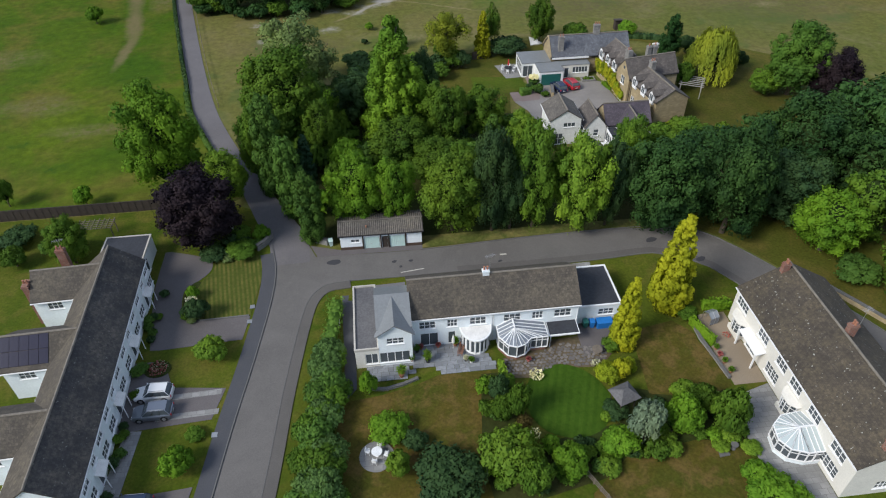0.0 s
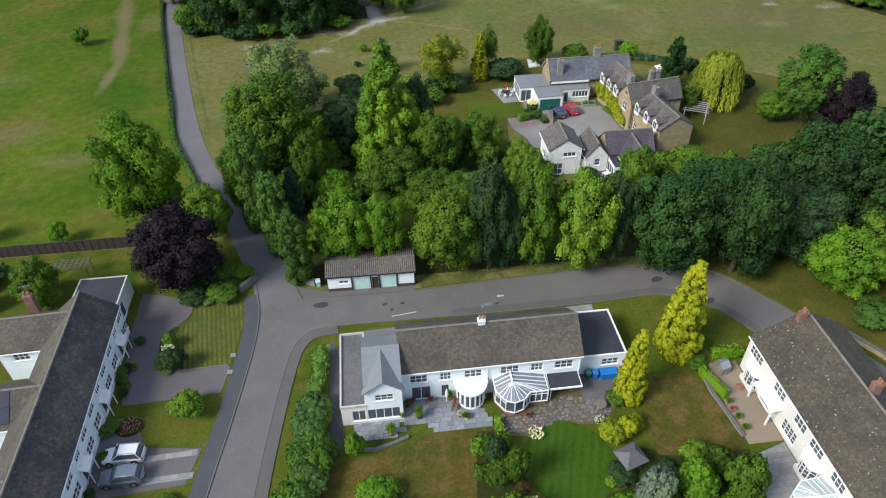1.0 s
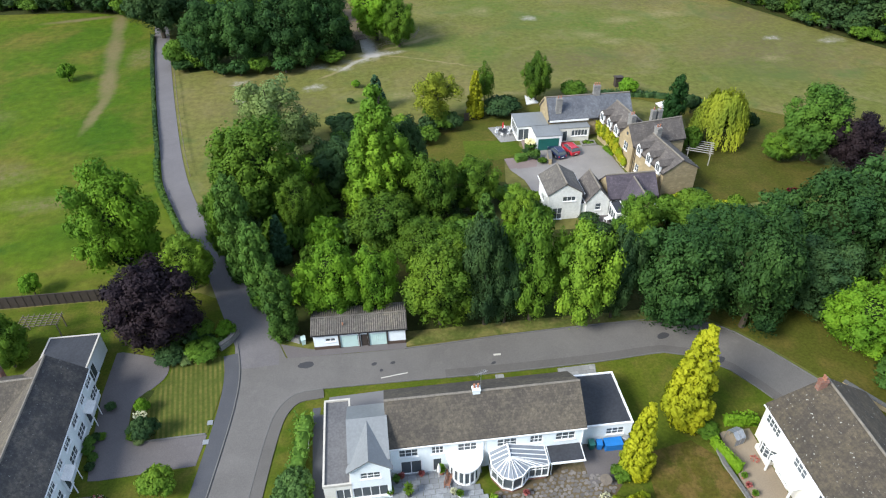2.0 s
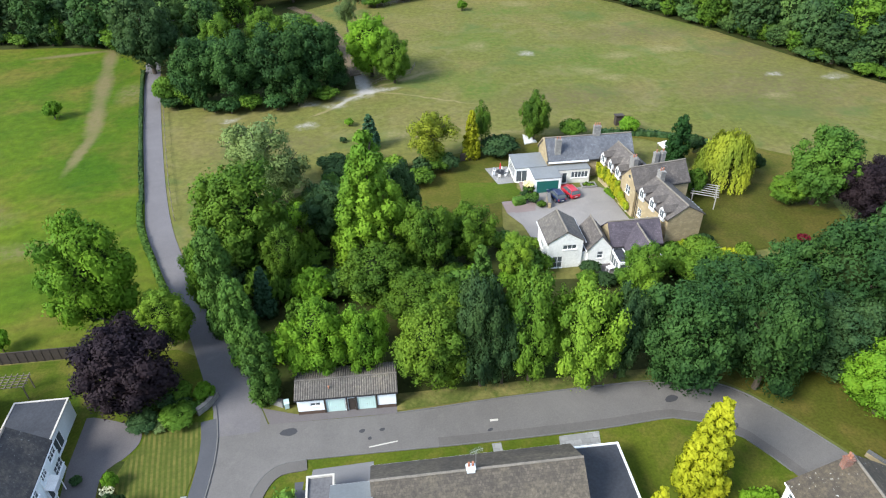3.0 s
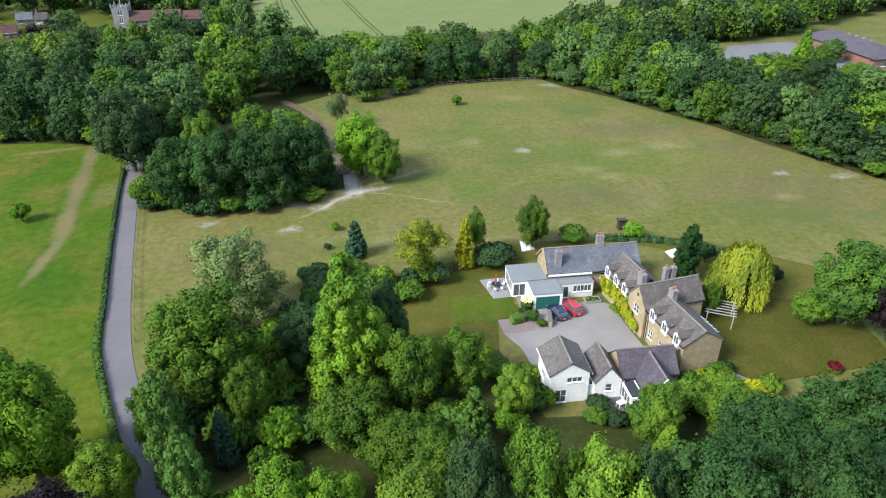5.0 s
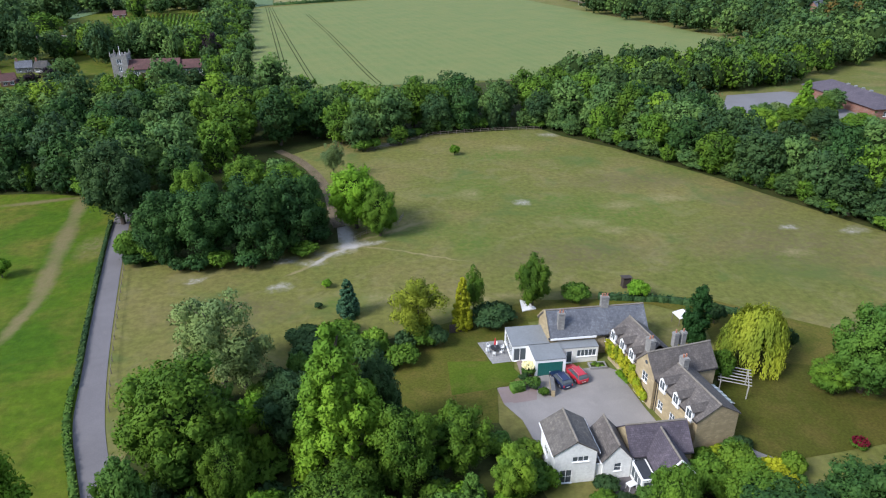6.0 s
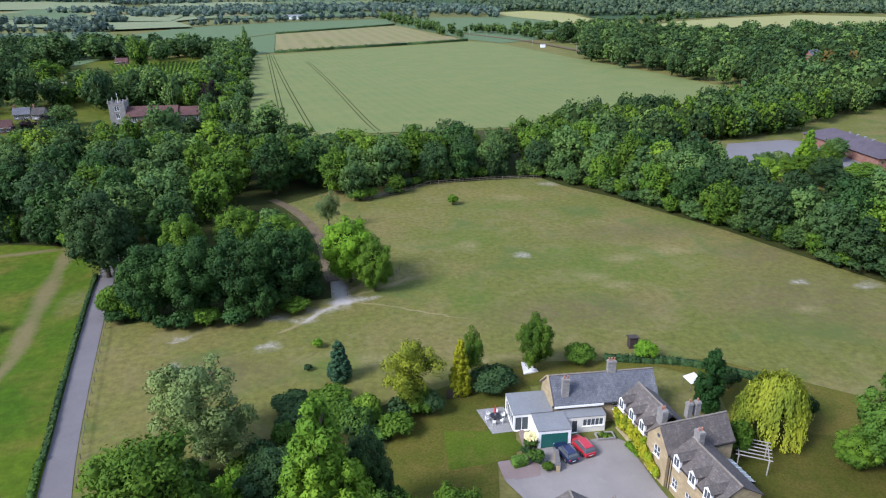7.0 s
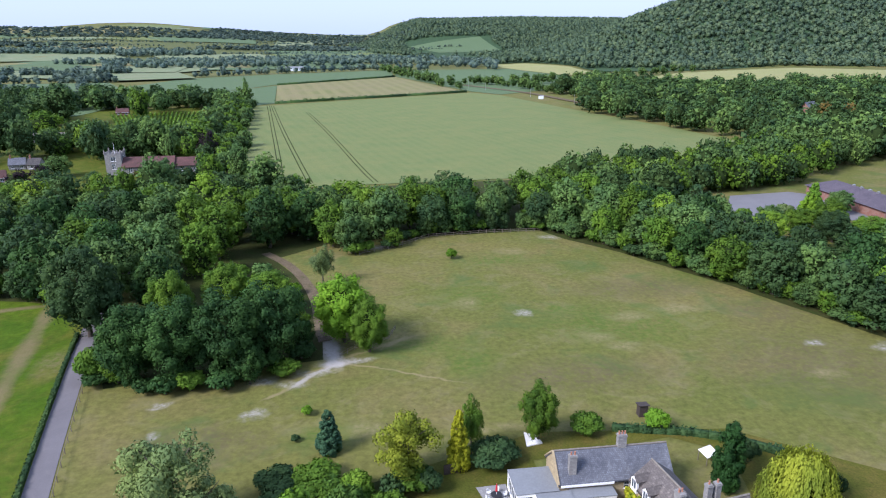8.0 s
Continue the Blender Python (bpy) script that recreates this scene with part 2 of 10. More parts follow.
STRAW, LUSH, PALE, BROWN = (0.205, 0.176, 0.084), (0.068, 0.112, 0.016), (0.320, 0.300, 0.262), (0.100, 0.083, 0.041)
SPOTS = [
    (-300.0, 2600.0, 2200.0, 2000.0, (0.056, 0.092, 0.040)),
    (35.0, 193.0, 12.0, 11.0, LUSH), (64.0, 172.0, 24.0, 15.0, LUSH), (20.0, 167.5, 15.0, 6.0, LUSH), (30.0, 159.0, 8.0, 9.0, LUSH), (47.0, 218.0, 16.0, 9.0, LUSH), (93.0, 197.0, 16.0, 10.0, LUSH), (88.0, 140.0, 16.0, 9.0, LUSH), (54.0, 182.0, 7.0, 4.0, LUSH), (4.0, 139.0, 9.0, 4.0, LUSH),
    (95.0, 150.0, 26.0, 22.0, BROWN), (48.0, 152.0, 24.0, 9.0, BROWN), (78.0, 192.0, 24.0, 9.0, BROWN), (-16.0, 138.0, 16.0, 8.0, BROWN), (100.0, 174.0, 14.0, 10.0, BROWN),
    (33.5, 188.6, 4.0, 4.5, STRAW), (52.5, 224.4, 6.0, 4.0, STRAW), (61.2, 162.3, 5.0, 2.5, STRAW), (57.5, 166.8, 5.0, 3.0, STRAW), (81.0, 178.9, 10.0, 4.0, STRAW), (68.0, 176.0, 7.0, 3.0, STRAW), (17.5, 172.4, 5.5, 3.0, STRAW), (13.0, 168.6, 5.0, 1.6, STRAW), (9.4, 139.1, 5.0, 4.0, STRAW), (94.0, 146.0, 5.0, 2.0, STRAW), (30.0, 137.0, 7.0, 2.0, STRAW),
    (45.4, 181.0, 2.6, 2.4, PALE), (-8.3, 146.4, 2.9, 2.2, PALE), (-24.3, 150.8, 2.2, 1.5, PALE), (-23.0, 141.8, 1.8, 1.5, PALE), (-8.4, 157.0, 3.2, 2.2, PALE), (98.9, 158.4, 2.6, 1.8, PALE), (112.5, 155.0, 4.0, 2.6, PALE), (67.0, 236.0, 4.6, 3.0, PALE), (15.0, 233.0, 6.0, 2.2, PALE),
    (4.4, 162.6, 4.2, 3.0, PALE), (3.0, 167.0, 2.8, 5.5, PALE), (1.0, 158.8, 4.2, 1.7, PALE), (-3.2, 155.0, 3.8, 1.5, PALE), (9.0, 163.2, 4.6, 1.4, PALE), (1.4, 174.0, 2.2, 4.0, PALE),
]
EARTH = (0.400, 0.372, 0.338)
TRAILS = [
    (4.6, 162.4, 0.4, 158.4, 1.0, PALE), (0.8, 158.8, -3.7, 153.6, 0.7, PALE), (-3.2, 154.2, -8.0, 150.2, 0.6, STRAW), (4.0, 161.8, -5.5, 156.2, 0.5, STRAW),
    (4.4, 162.4, 14.0, 158.9, 0.42, STRAW), (12.5, 159.5, 27.5, 151.6, 0.36, STRAW), (5.2, 164.0, 10.5, 166.6, 0.6, STRAW), (10.0, 166.2, 20.5, 172.6, 0.9, STRAW),
    (5.0, 160.4, 1.6, 176.0, 2.3, EARTH), (7.4, 162.6, 1.6, 161.6, 1.6, EARTH),
]
M = {
    "meadow": worn_meadow("meadow_grass", (0.094, 0.108, 0.029), (0.132, 0.126, 0.043), (0.148, 0.124, 0.058), SPOTS, TRAILS),
    "pasture": grass("pasture_grass", (0.034, 0.080, 0.004), (0.078, 0.114, 0.008), (0.104, 0.100, 0.020), 0.03, 0.07, 0.6, (0.46, 0.68), 0.25),
    "lawn": grass("lawn_grass", (0.046, 0.074, 0.007), (0.080, 0.098, 0.012), (0.100, 0.098, 0.021), 0.12, 0.28, 3.2, (0.46, 0.66), 0.04),
    "olive_lawn": grass("olive_lawn_grass", (0.058, 0.069, 0.012), (0.081, 0.083, 0.015), (0.099, 0.086, 0.023), 0.06, 0.2, 3.0, (0.46, 0.66), 0.04),
    "dull_lawn": grass("dull_lawn_grass", (0.046, 0.055, 0.010), (0.064, 0.066, 0.012), (0.078, 0.069, 0.018), 0.06, 0.2, 3.0, (0.46, 0.66), 0.04),
    "fresh_lawn": grass("fresh_lawn_grass", (0.050, 0.082, 0.008), (0.068, 0.098, 0.011), (0.084, 0.094, 0.018), 0.12, 0.28, 3.2, (0.5, 0.7), 0.04),
    "dry_lawn": grass("dry_lawn_grass", (0.080, 0.064, 0.014), (0.052, 0.060, 0.010), (0.112, 0.080, 0.028), 0.18, 0.42, 3.2, (0.46, 0.62), 0.04),
    "green_lawn": striped("green_lawn_grass", (0.034, 0.074, 0.006), (0.045, 0.090, 0.008), 0.9, 20),
    "stripe_lawn": striped("striped_lawn_grass", (0.060, 0.078, 0.014), (0.122, 0.116, 0.030), 0.55, -9),
    "wood_floor": grass("woodland_floor", (0.027, 0.037, 0.010), (0.042, 0.045, 0.016), (0.030, 0.047, 0.011), 0.1, 0.2, 1.5, (0.5, 0.65)),
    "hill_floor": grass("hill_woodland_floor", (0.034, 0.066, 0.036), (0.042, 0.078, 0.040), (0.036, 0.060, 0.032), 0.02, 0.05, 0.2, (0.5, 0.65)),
    "crop": striped("green_crop", (0.114, 0.152, 0.052), (0.126, 0.160, 0.057), 6.0, -14, (0.150, 0.168, 0.060)),
    "barley": striped("pale_barley", (0.185, 0.179, 0.073), (0.146, 0.154, 0.056), 14.0, -8, (0.190, 0.168, 0.084)),
    "hay": striped("pale_hay", (0.236, 0.246, 0.094), (0.212, 0.234, 0.088), 10.0, 60, (0.256, 0.244, 0.108)),
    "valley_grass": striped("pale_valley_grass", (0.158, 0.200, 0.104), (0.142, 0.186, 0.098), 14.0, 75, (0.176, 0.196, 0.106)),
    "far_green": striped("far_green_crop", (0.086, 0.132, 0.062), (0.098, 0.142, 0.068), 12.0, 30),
    "lavender": striped("purple_crop", (0.084, 0.062, 0.129), (0.067, 0.062, 0.101), 10.0, 10),
    "soil": grass("bare_earth", (0.100, 0.078, 0.056), (0.132, 0.106, 0.080), (0.072, 0.072, 0.036), 0.2, 0.5, 3.0, (0.55, 0.7), 0.04),
    "dry_patch": grass("parched_grass", (0.168, 0.146, 0.062), (0.129, 0.129, 0.045), (0.078, 0.095, 0.026), 0.2, 0.3, 2.0, (0.42, 0.58), 0.06),
    "road": tarmac("worn_tarmac", (0.104, 0.096, 0.090), (0.148, 0.137, 0.127), 1.4),
    "lane": tarmac("lane_tarmac", (0.112, 0.103, 0.106), (0.150, 0.138, 0.134), 1.3),
    "path": tarmac("pavement_tarmac", (0.054, 0.055, 0.062), (0.072, 0.071, 0.073), 1.3),
    "worn_path": tarmac("worn_brown_tarmac", (0.084, 0.077, 0.071), (0.110, 0.101, 0.092), 1.35),
    "patch": tarmac("tarmac_repair", (0.034, 0.034, 0.038), (0.050, 0.050, 0.050)),
    "drive": tarmac("driveway_tarmac", (0.098, 0.087, 0.087), (0.130, 0.117, 0.114), 1.4),
    "gravel": tarmac("pale_gravel", (0.190, 0.174, 0.162), (0.255, 0.233, 0.217), 1.35),
    "sand": tarmac("sandy_gravel", (0.225, 0.178, 0.125), (0.262, 0.218, 0.162), 1.15),
    "concrete": tarmac("pale_concrete", (0.135, 0.131, 0.135), (0.164, 0.160, 0.160), 1.2),
    "pink_paving": tarmac("pink_paving", (0.184, 0.139, 0.127), (0.226, 0.176, 0.160), 1.25),
    "paving": masonry("stone_paving", (0.246, 0.241, 0.233), (0.137, 0.132, 0.124), 0.9, 0.6, 0.02, 0.18),
    "kerb": plain("concrete_kerb", (0.130, 0.126, 0.120), 0.85),
    # white walls carry the blue of skylight in their base colour
    "render": plain("sky_tinted_white_render", (0.770, 0.820, 0.840), 0.8, 0, 0.05, 0.7, 6.0),
    "warm_render": plain("warm_white_render", (0.700, 0.672, 0.612), 0.8, 0, 0.06, 0.7, 6.0),
    "cream_render": plain("cream_render", (0.700, 0.680, 0.620), 0.8, 0, 0.07, 0.7, 6.0),
    "old_render": plain("flaking_white_render", (0.770, 0.770, 0.745), 0.85, 0, 0.09, 0.6, 3.0),
    "pvc": plain("white_frame_paint", (0.820, 0.820, 0.820), 0.4, 0, 0.03),
    "stone": masonry("golden_stone", (0.367, 0.289, 0.166), (0.289, 0.245, 0.166), 0.5, 0.24, 0.015, 0.2),
    "grey_stone": masonry("grey_stone", (0.236, 0.228, 0.213), (0.152, 0.144, 0.137), 0.5, 0.26, 0.015, 0.2),
    "brick": masonry("red_brick", (0.228, 0.091, 0.061), (0.228, 0.205, 0.175), 0.225, 0.075, 0.01, 0.25),
    "spotted_tile": tiles("lichened_roof_tiles", (0.074, 0.060, 0.044), (0.112, 0.090, 0.055), 0.3, 0.3, 0.3, (0.42, 0.70), 0.34),
    "brown_tile": tiles("brown_roof_tiles", (0.090, 0.076, 0.060), (0.132, 0.112, 0.079), 0.3, 0.3, 0.3, (0.42, 0.70)),
    "dark_tile": tiles("dark_roof_tiles", (0.050, 0.048, 0.049), (0.112, 0.098, 0.080), 0.3, 0.3, 0.35, (0.42, 0.66), 0.16),
    "grey_tile": tiles("grey_roof_tiles", (0.135, 0.122, 0.108), (0.190, 0.163, 0.126), 0.3, 0.33, 0.25, (0.55, 0.75)),
    "slate": tiles("blue_grey_slates", (0.131, 0.140, 0.163), (0.180, 0.185, 0.194), 0.3, 0.25, 0.18, (0.6, 0.8)),
    "purple_slate": tiles("purple_slates", (0.096, 0.080, 0.100), (0.136, 0.122, 0.130), 0.3, 0.25, 0.2, (0.6, 0.8)),
    "stone_slate": tiles("grey_brown_stone_slates", (0.121, 0.106, 0.097), (0.174, 0.150, 0.130), 0.35, 0.3, 0.25, (0.55, 0.75)),
    "red_tile": tiles("red_clay_tiles", (0.104, 0.045, 0.040), (0.078, 0.050, 0.045), 0.3, 0.3, 0.2),
    "felt": plain("grey_roofing_felt", (0.114, 0.110, 0.114), 0.7, 0, 0.16, 0.5, 4.0),
    "dark_felt": plain("black_roofing_felt", (0.034, 0.036, 0.044), 0.65, 0, 0.2, 0.4, 4.0),
    "grey_metal_roof": plain("pale_grey_roof_membrane", (0.190, 0.200, 0.205), 0.55, 0, 0.08, 0.4, 4.0),
    "mortar": plain("ridge_mortar", (0.198, 0.175, 0.144), 0.9, 0, 0.2),
    "edge_render": plain("weathered_cream_edge", (0.480, 0.450, 0.400), 0.85, 0, 0.12),
    "brown_paint": plain("brown_painted_boards", (0.085, 0.055, 0.040), 0.7, 0, 0.15),
    "glass": glazing("window_glass", (0.075, 0.088, 0.098)),
    "pale_roof_glass": glazing("pale_conservatory_glass", (0.42, 0.47, 0.47)),
    "roof_glass": glazing("conservatory_roof_glass", (0.20, 0.22, 0.25)),
    "solar": plain("solar_panel_glass", (0.018, 0.016, 0.035), 0.15, 0, 0.1),
    "steel": plain("grey_galvanised_metal", (0.420, 0.420, 0.420), 0.4, 0.7, 0.1),
    "black": plain("black_plastic", (0.020, 0.020, 0.022), 0.5, 0, 0.1),
    "rubber": plain("black_rubber", (0.018, 0.018, 0.018), 0.8),
    "alloy": plain("wheel_alloy", (0.500, 0.500, 0.510), 0.35, 0.8),
    "timber": plain("weathered_timber", (0.175, 0.144, 0.114), 0.85, 0, 0.2, 2.0, 20.0),
    "silver_timber": plain("silvered_timber", (0.330, 0.315, 0.285), 0.85, 0, 0.15, 2.0, 20.0),
    "dark_timber": plain("dark_stained_timber", (0.046, 0.034, 0.027), 0.8, 0, 0.2),
    "bark": plain("tree_bark", (0.084, 0.065, 0.046), 0.9, 0, 0.25, 2.0, 12.0, 0.03),
    "green_paint": plain("dark_green_paint", (0.015, 0.110, 0.095), 0.5, 0, 0.06),
    "mint_paint": plain("pale_mint_paint", (0.520, 0.680, 0.640), 0.5, 0, 0.05),
    "blue_plastic": plain("blue_plastic", (0.015, 0.160, 0.480), 0.45, 0, 0.08),
    "terracotta": plain("terracotta", (0.340, 0.150, 0.090), 0.8),
    "red_cloth": plain("red_cloth", (0.480, 0.020, 0.030), 0.8),
    "white_plastic": plain("white_plastic", (0.780, 0.780, 0.780), 0.45),
    "canvas": plain("white_canvas", (0.750, 0.730, 0.700), 0.85),
}


DRY, TUSSOCK = (0.150, 0.124, 0.058), (0.030, 0.072, 0.006)
wear(M["pasture"], [(-62.0, 118.0, 10.0, 5.0, DRY), (-48.0, 170.0, 5.0, 9.0, DRY), (-78.0, 140.0, 14.0, 6.0, DRY), (-50.0, 108.0, 9.0, 3.0, DRY), (-66.0, 129.0, 3.0, 1.5, TUSSOCK), (-48.0, 128.0, 2.5, 1.6, TUSSOCK), (-57.0, 134.0, 3.0, 1.4, TUSSOCK), (-72.0, 112.0, 4.0, 1.5, TUSSOCK), (-45.0, 118.0, 2.0, 2.0, TUSSOCK), (-60.0, 104.0, 4.0, 1.6, TUSSOCK), (-52.0, 96.0, 5.0, 1.6, TUSSOCK)],
     [(-61.6, 203.0, -58.0, 184.0, 2.4, DRY), (-58.6, 187.0, -54.0, 162.0, 2.6, DRY), (-54.8, 166.0, -50.6, 145.0, 2.4, DRY), (-51.0, 149.0, -51.4, 132.0, 1.6, DRY), (-80.0, 196.0, -60.0, 200.0, 1.6, DRY)])


def car_paint(name, col, metal=0.3):
    m, nt, p = nodes_of(name)
    p.inputs["Base Color"].default_value = (*col, 1)
    p.inputs["Metallic"].default_value, p.inputs["Roughness"].default_value = metal, 0.3
    p.inputs["Coat Weight"].default_value = 0.8
    return m


def shaded_inside(name, a, b):
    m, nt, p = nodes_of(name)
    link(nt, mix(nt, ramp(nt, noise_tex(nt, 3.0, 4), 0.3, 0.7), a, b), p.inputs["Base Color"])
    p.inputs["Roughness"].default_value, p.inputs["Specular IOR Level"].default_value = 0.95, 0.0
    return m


# inner twigs and leaves, coloured extra dark to put in the crown's shade
M["crown_shade"] = shaded_inside("shaded_inner_twigs_and_leaves", (0.016, 0.030, 0.009), (0.030, 0.046, 0.014))
L = {
    "oak": leafy("oak_leaves", (0.052, 0.120, 0.015), (0.116, 0.212, 0.028)),
    "dark": leafy("dark_leaves", (0.026, 0.064, 0.027), (0.058, 0.110, 0.046)),
    "russet": leafy("russet_leaves", (0.070, 0.060, 0.022), (0.125, 0.098, 0.036)),
    "chestnut": leafy("chestnut_leaves", (0.009, 0.034, 0.011), (0.056, 0.126, 0.039)),
    "bright": leafy("bright_leaves", (0.084, 0.205, 0.014), (0.164, 0.306, 0.030)),
    "limetree": leafy("bright_lime_tree_leaves", (0.112, 0.244, 0.020), (0.198, 0.346, 0.038)),
    "lime": leafy("lime_leaves", (0.096, 0.194, 0.020), (0.178, 0.290, 0.038)),
    "yellow": leafy("yellow_green_leaves", (0.171, 0.244, 0.015), (0.271, 0.329, 0.025)),
    "gold": leafy("golden_conifer_leaves", (0.271, 0.311, 0.015), (0.433, 0.452, 0.029)),
    "acid": leafy("acid_yellow_climber_leaves", (0.277, 0.302, 0.013), (0.420, 0.420, 0.034)),
    "silver": leafy("silver_grey_leaves", (0.108, 0.169, 0.067), (0.187, 0.261, 0.113)),
    "pale": leafy("pale_silver_leaves", (0.159, 0.235, 0.176), (0.260, 0.353, 0.286)),
    "maple": leafy("maple_leaves", (0.040, 0.100, 0.018), (0.085, 0.168, 0.032)),
    "purple": leafy("purple_leaves", (0.012, 0.009, 0.016), (0.028, 0.019, 0.032)),
    "spruce": leafy("blue_green_needles", (0.027, 0.079, 0.048), (0.060, 0.129, 0.083), 0.1),
    "cypress": leafy("dark_cypress_needles", (0.009, 0.034, 0.009), (0.019, 0.055, 0.015), 0.1),
    "conifer": leafy("green_conifer_needles", (0.041, 0.103, 0.020), (0.083, 0.163, 0.036), 0.15),
    "willow": leafy("willow_leaves", (0.190, 0.252, 0.024), (0.300, 0.356, 0.046)),
    "hedge": leafy("hedge_leaves", (0.053, 0.127, 0.027), (0.109, 0.206, 0.045)),
    "wood": leafy("mixed_wood_leaves", (0.057, 0.119, 0.038), (0.115, 0.203, 0.072)),
    # bluish haze of distance is put into these two leaf colours
    "far": leafy("hazed_distant_wood_leaves", (0.056, 0.100, 0.106), (0.106, 0.156, 0.160)),
    "hill": leafy("hazed_hillside_wood_leaves", (0.058, 0.106, 0.084), (0.108, 0.164, 0.118)),
    "blossom": leafy("white_blossom", (0.620, 0.640, 0.560), (0.780, 0.780, 0.720)),
    "crimson": leafy("crimson_flowers", (0.070, 0.006, 0.020), (0.120, 0.012, 0.034)),
    "red_flower": leafy("red_flowers", (0.230, 0.045, 0.065), (0.400, 0.150, 0.180)),
}

# ---------------------------------------------------------------- mesh helpers
class Shape:
    """Corner points and faces, gathered piece by piece."""

    def __init__(self):
        self.v, self.f = [], []

    def add(self, verts, faces):
        n = len(self.v)
        self.v += [tuple(p) for p in verts]
        self.f += [tuple(i + n for i in f) for f in faces]
        return self

    def box(self, x0, x1, y0, y1, z0, z1):
        return self.add([(x0, y0, z0), (x1, y0, z0), (x1, y1, z0), (x0, y1, z0), (x0, y0, z1), (x1, y0, z1), (x1, y1, z1), (x0, y1, z1)],
                        [(3, 2, 1, 0), (4, 5, 6, 7), (0, 1, 5, 4), (1, 2, 6, 5), (2, 3, 7, 6), (3, 0, 4, 7)])

    def slab(self, top, drop):
        """A polygon's prism: its top corners anticlockwise from above, and how far it reaches down."""
        n = len(top)
        low = [(x, y, z - drop) for x, y, z in top]
        return self.add(list(top) + low, [tuple(range(n)), tuple(range(2 * n - 1, n - 1, -1))] + [(i, i + n, (i + 1) % n + n, (i + 1) % n) for i in range(n)])

    def prism(self, ring, push):
        """Any flat ring pushed along a vector."""
        n = len(ring)
        far = [tuple(a + b for a, b in zip(p, push)) for p in ring]
        return self.add(list(ring) + far, [tuple(range(n - 1, -1, -1)), tuple(range(n, 2 * n))] + [(i, (i + 1) % n, (i + 1) % n + n, i + n) for i in range(n)])

    def beam(self, a, b, w, h=None):
        """A square bar from a to b."""
        a, b = Vector(a), Vector(b)
        d = (b - a).normalized()
        s = d.cross(Vector((0, 0, 1)))
        s = (s if s.length > 1e-3 else Vector((1, 0, 0))).normalized()
        u = s.cross(d).normalized()
        s, u = s * w / 2, u * (h or w) / 2
        return self.add([a - s - u, a + s - u, a + s + u, a - s + u, b - s - u, b + s - u, b + s + u, b - s + u],
                        [(0, 1, 2, 3), (7, 6, 5, 4), (0, 4, 5, 1), (1, 5, 6, 2), (2, 6, 7, 3), (3, 7, 4, 0)])

    def tube(self, a, b, r0, r1=None, n=10):
        a, b = Vector(a), Vector(b)
        r1 = r0 if r1 is None else r1
        d = (b - a).normalized()
        s = d.cross(Vector((0.3, 0.2, 1))) if abs(d.z) < 0.9 else d.cross(Vector((1, 0, 0)))
        s.normalize()
        u = s.cross(d)
        ring = [(s * math.cos(2 * math.pi * i / n) + u * math.sin(2 * math.pi * i / n)) for i in range(n)]
        return self.add([a + p * r0 for p in ring] + [b + p * r1 for p in ring],
                        [tuple(range(n)), tuple(range(2 * n - 1, n - 1, -1))] + [(i, i + n, (i + 1) % n + n, (i + 1) % n) for i in range(n)])

    def lathe(self, profile, n=16, at=(0, 0, 0)):
        """Radii and heights, turned round the upright axis."""
        rings = [[(at[0] + r * math.cos(2 * math.pi * i / n), at[1] + r * math.sin(2 * math.pi * i / n), at[2] + z) for i in range(n)] for r, z in profile]
        m = len(rings)
        faces = [(k * n + i, k * n + (i + 1) % n, (k + 1) * n + (i + 1) % n, (k + 1) * n + i) for k in range(m - 1) for i in range(n)]
        return self.add([p for r in rings for p in r], faces + [tuple(range(n - 1, -1, -1)), tuple(range((m - 1) * n, m * n))])

    def pierced(self, us, vs, holes, at, thick):
        """A sheet over the grid us x vs with holes (u0, u1, v0, v1), all in one connected mesh; at(u, v, depth) gives its points."""
        nu, nv = len(us), len(vs)

        def full(i, j):
            if not (0 <= i < nu - 1 and 0 <= j < nv - 1):
                return False
            um, vm = (us[i] + us[i + 1]) / 2, (vs[j] + vs[j + 1]) / 2
            return not any(o[0] < um < o[1] and o[2] < vm < o[3] for o in holes)
        pts = [at(u, v, k) for k in (0, thick) for v in vs for u in us]
        m = nu * nv
        faces = []
        for j in range(nv - 1):
            for i in range(nu - 1):
                if not full(i, j):
                    continue
                q = (j * nu + i, j * nu + i + 1, (j + 1) * nu + i + 1, (j + 1) * nu + i)
                faces += [q, tuple(x + m for x in q[::-1])]
                for (x, y), (e, f) in (((i, j - 1), (q[0], q[1])), ((i + 1, j), (q[1], q[2])), ((i, j + 1), (q[2], q[3])), ((i - 1, j), (q[3], q[0]))):
                    if not full(x, y):
                        faces.append((f, e, e + m, f + m))
        used = sorted({x for f in faces for x in f})
        at_new = {x: i for i, x in enumerate(used)}
        return self.add([pts[x] for x in used], [tuple(at_new[x] for x in f) for f in faces])

    def loft(self, rings, closed=True):
        n = len(rings[0])
        faces = [(k * n + i, k * n + (i + 1) % n, (k + 1) * n + (i + 1) % n, (k + 1) * n + i) for k in range(len(rings) - 1) for i in range(n if closed else n - 1)]
        m = len(rings)
        caps = [tuple(range(n - 1, -1, -1)), tuple(range((m - 1) * n, m * n))] if closed else []
        return self.add([p for r in rings for p in r], faces + caps)


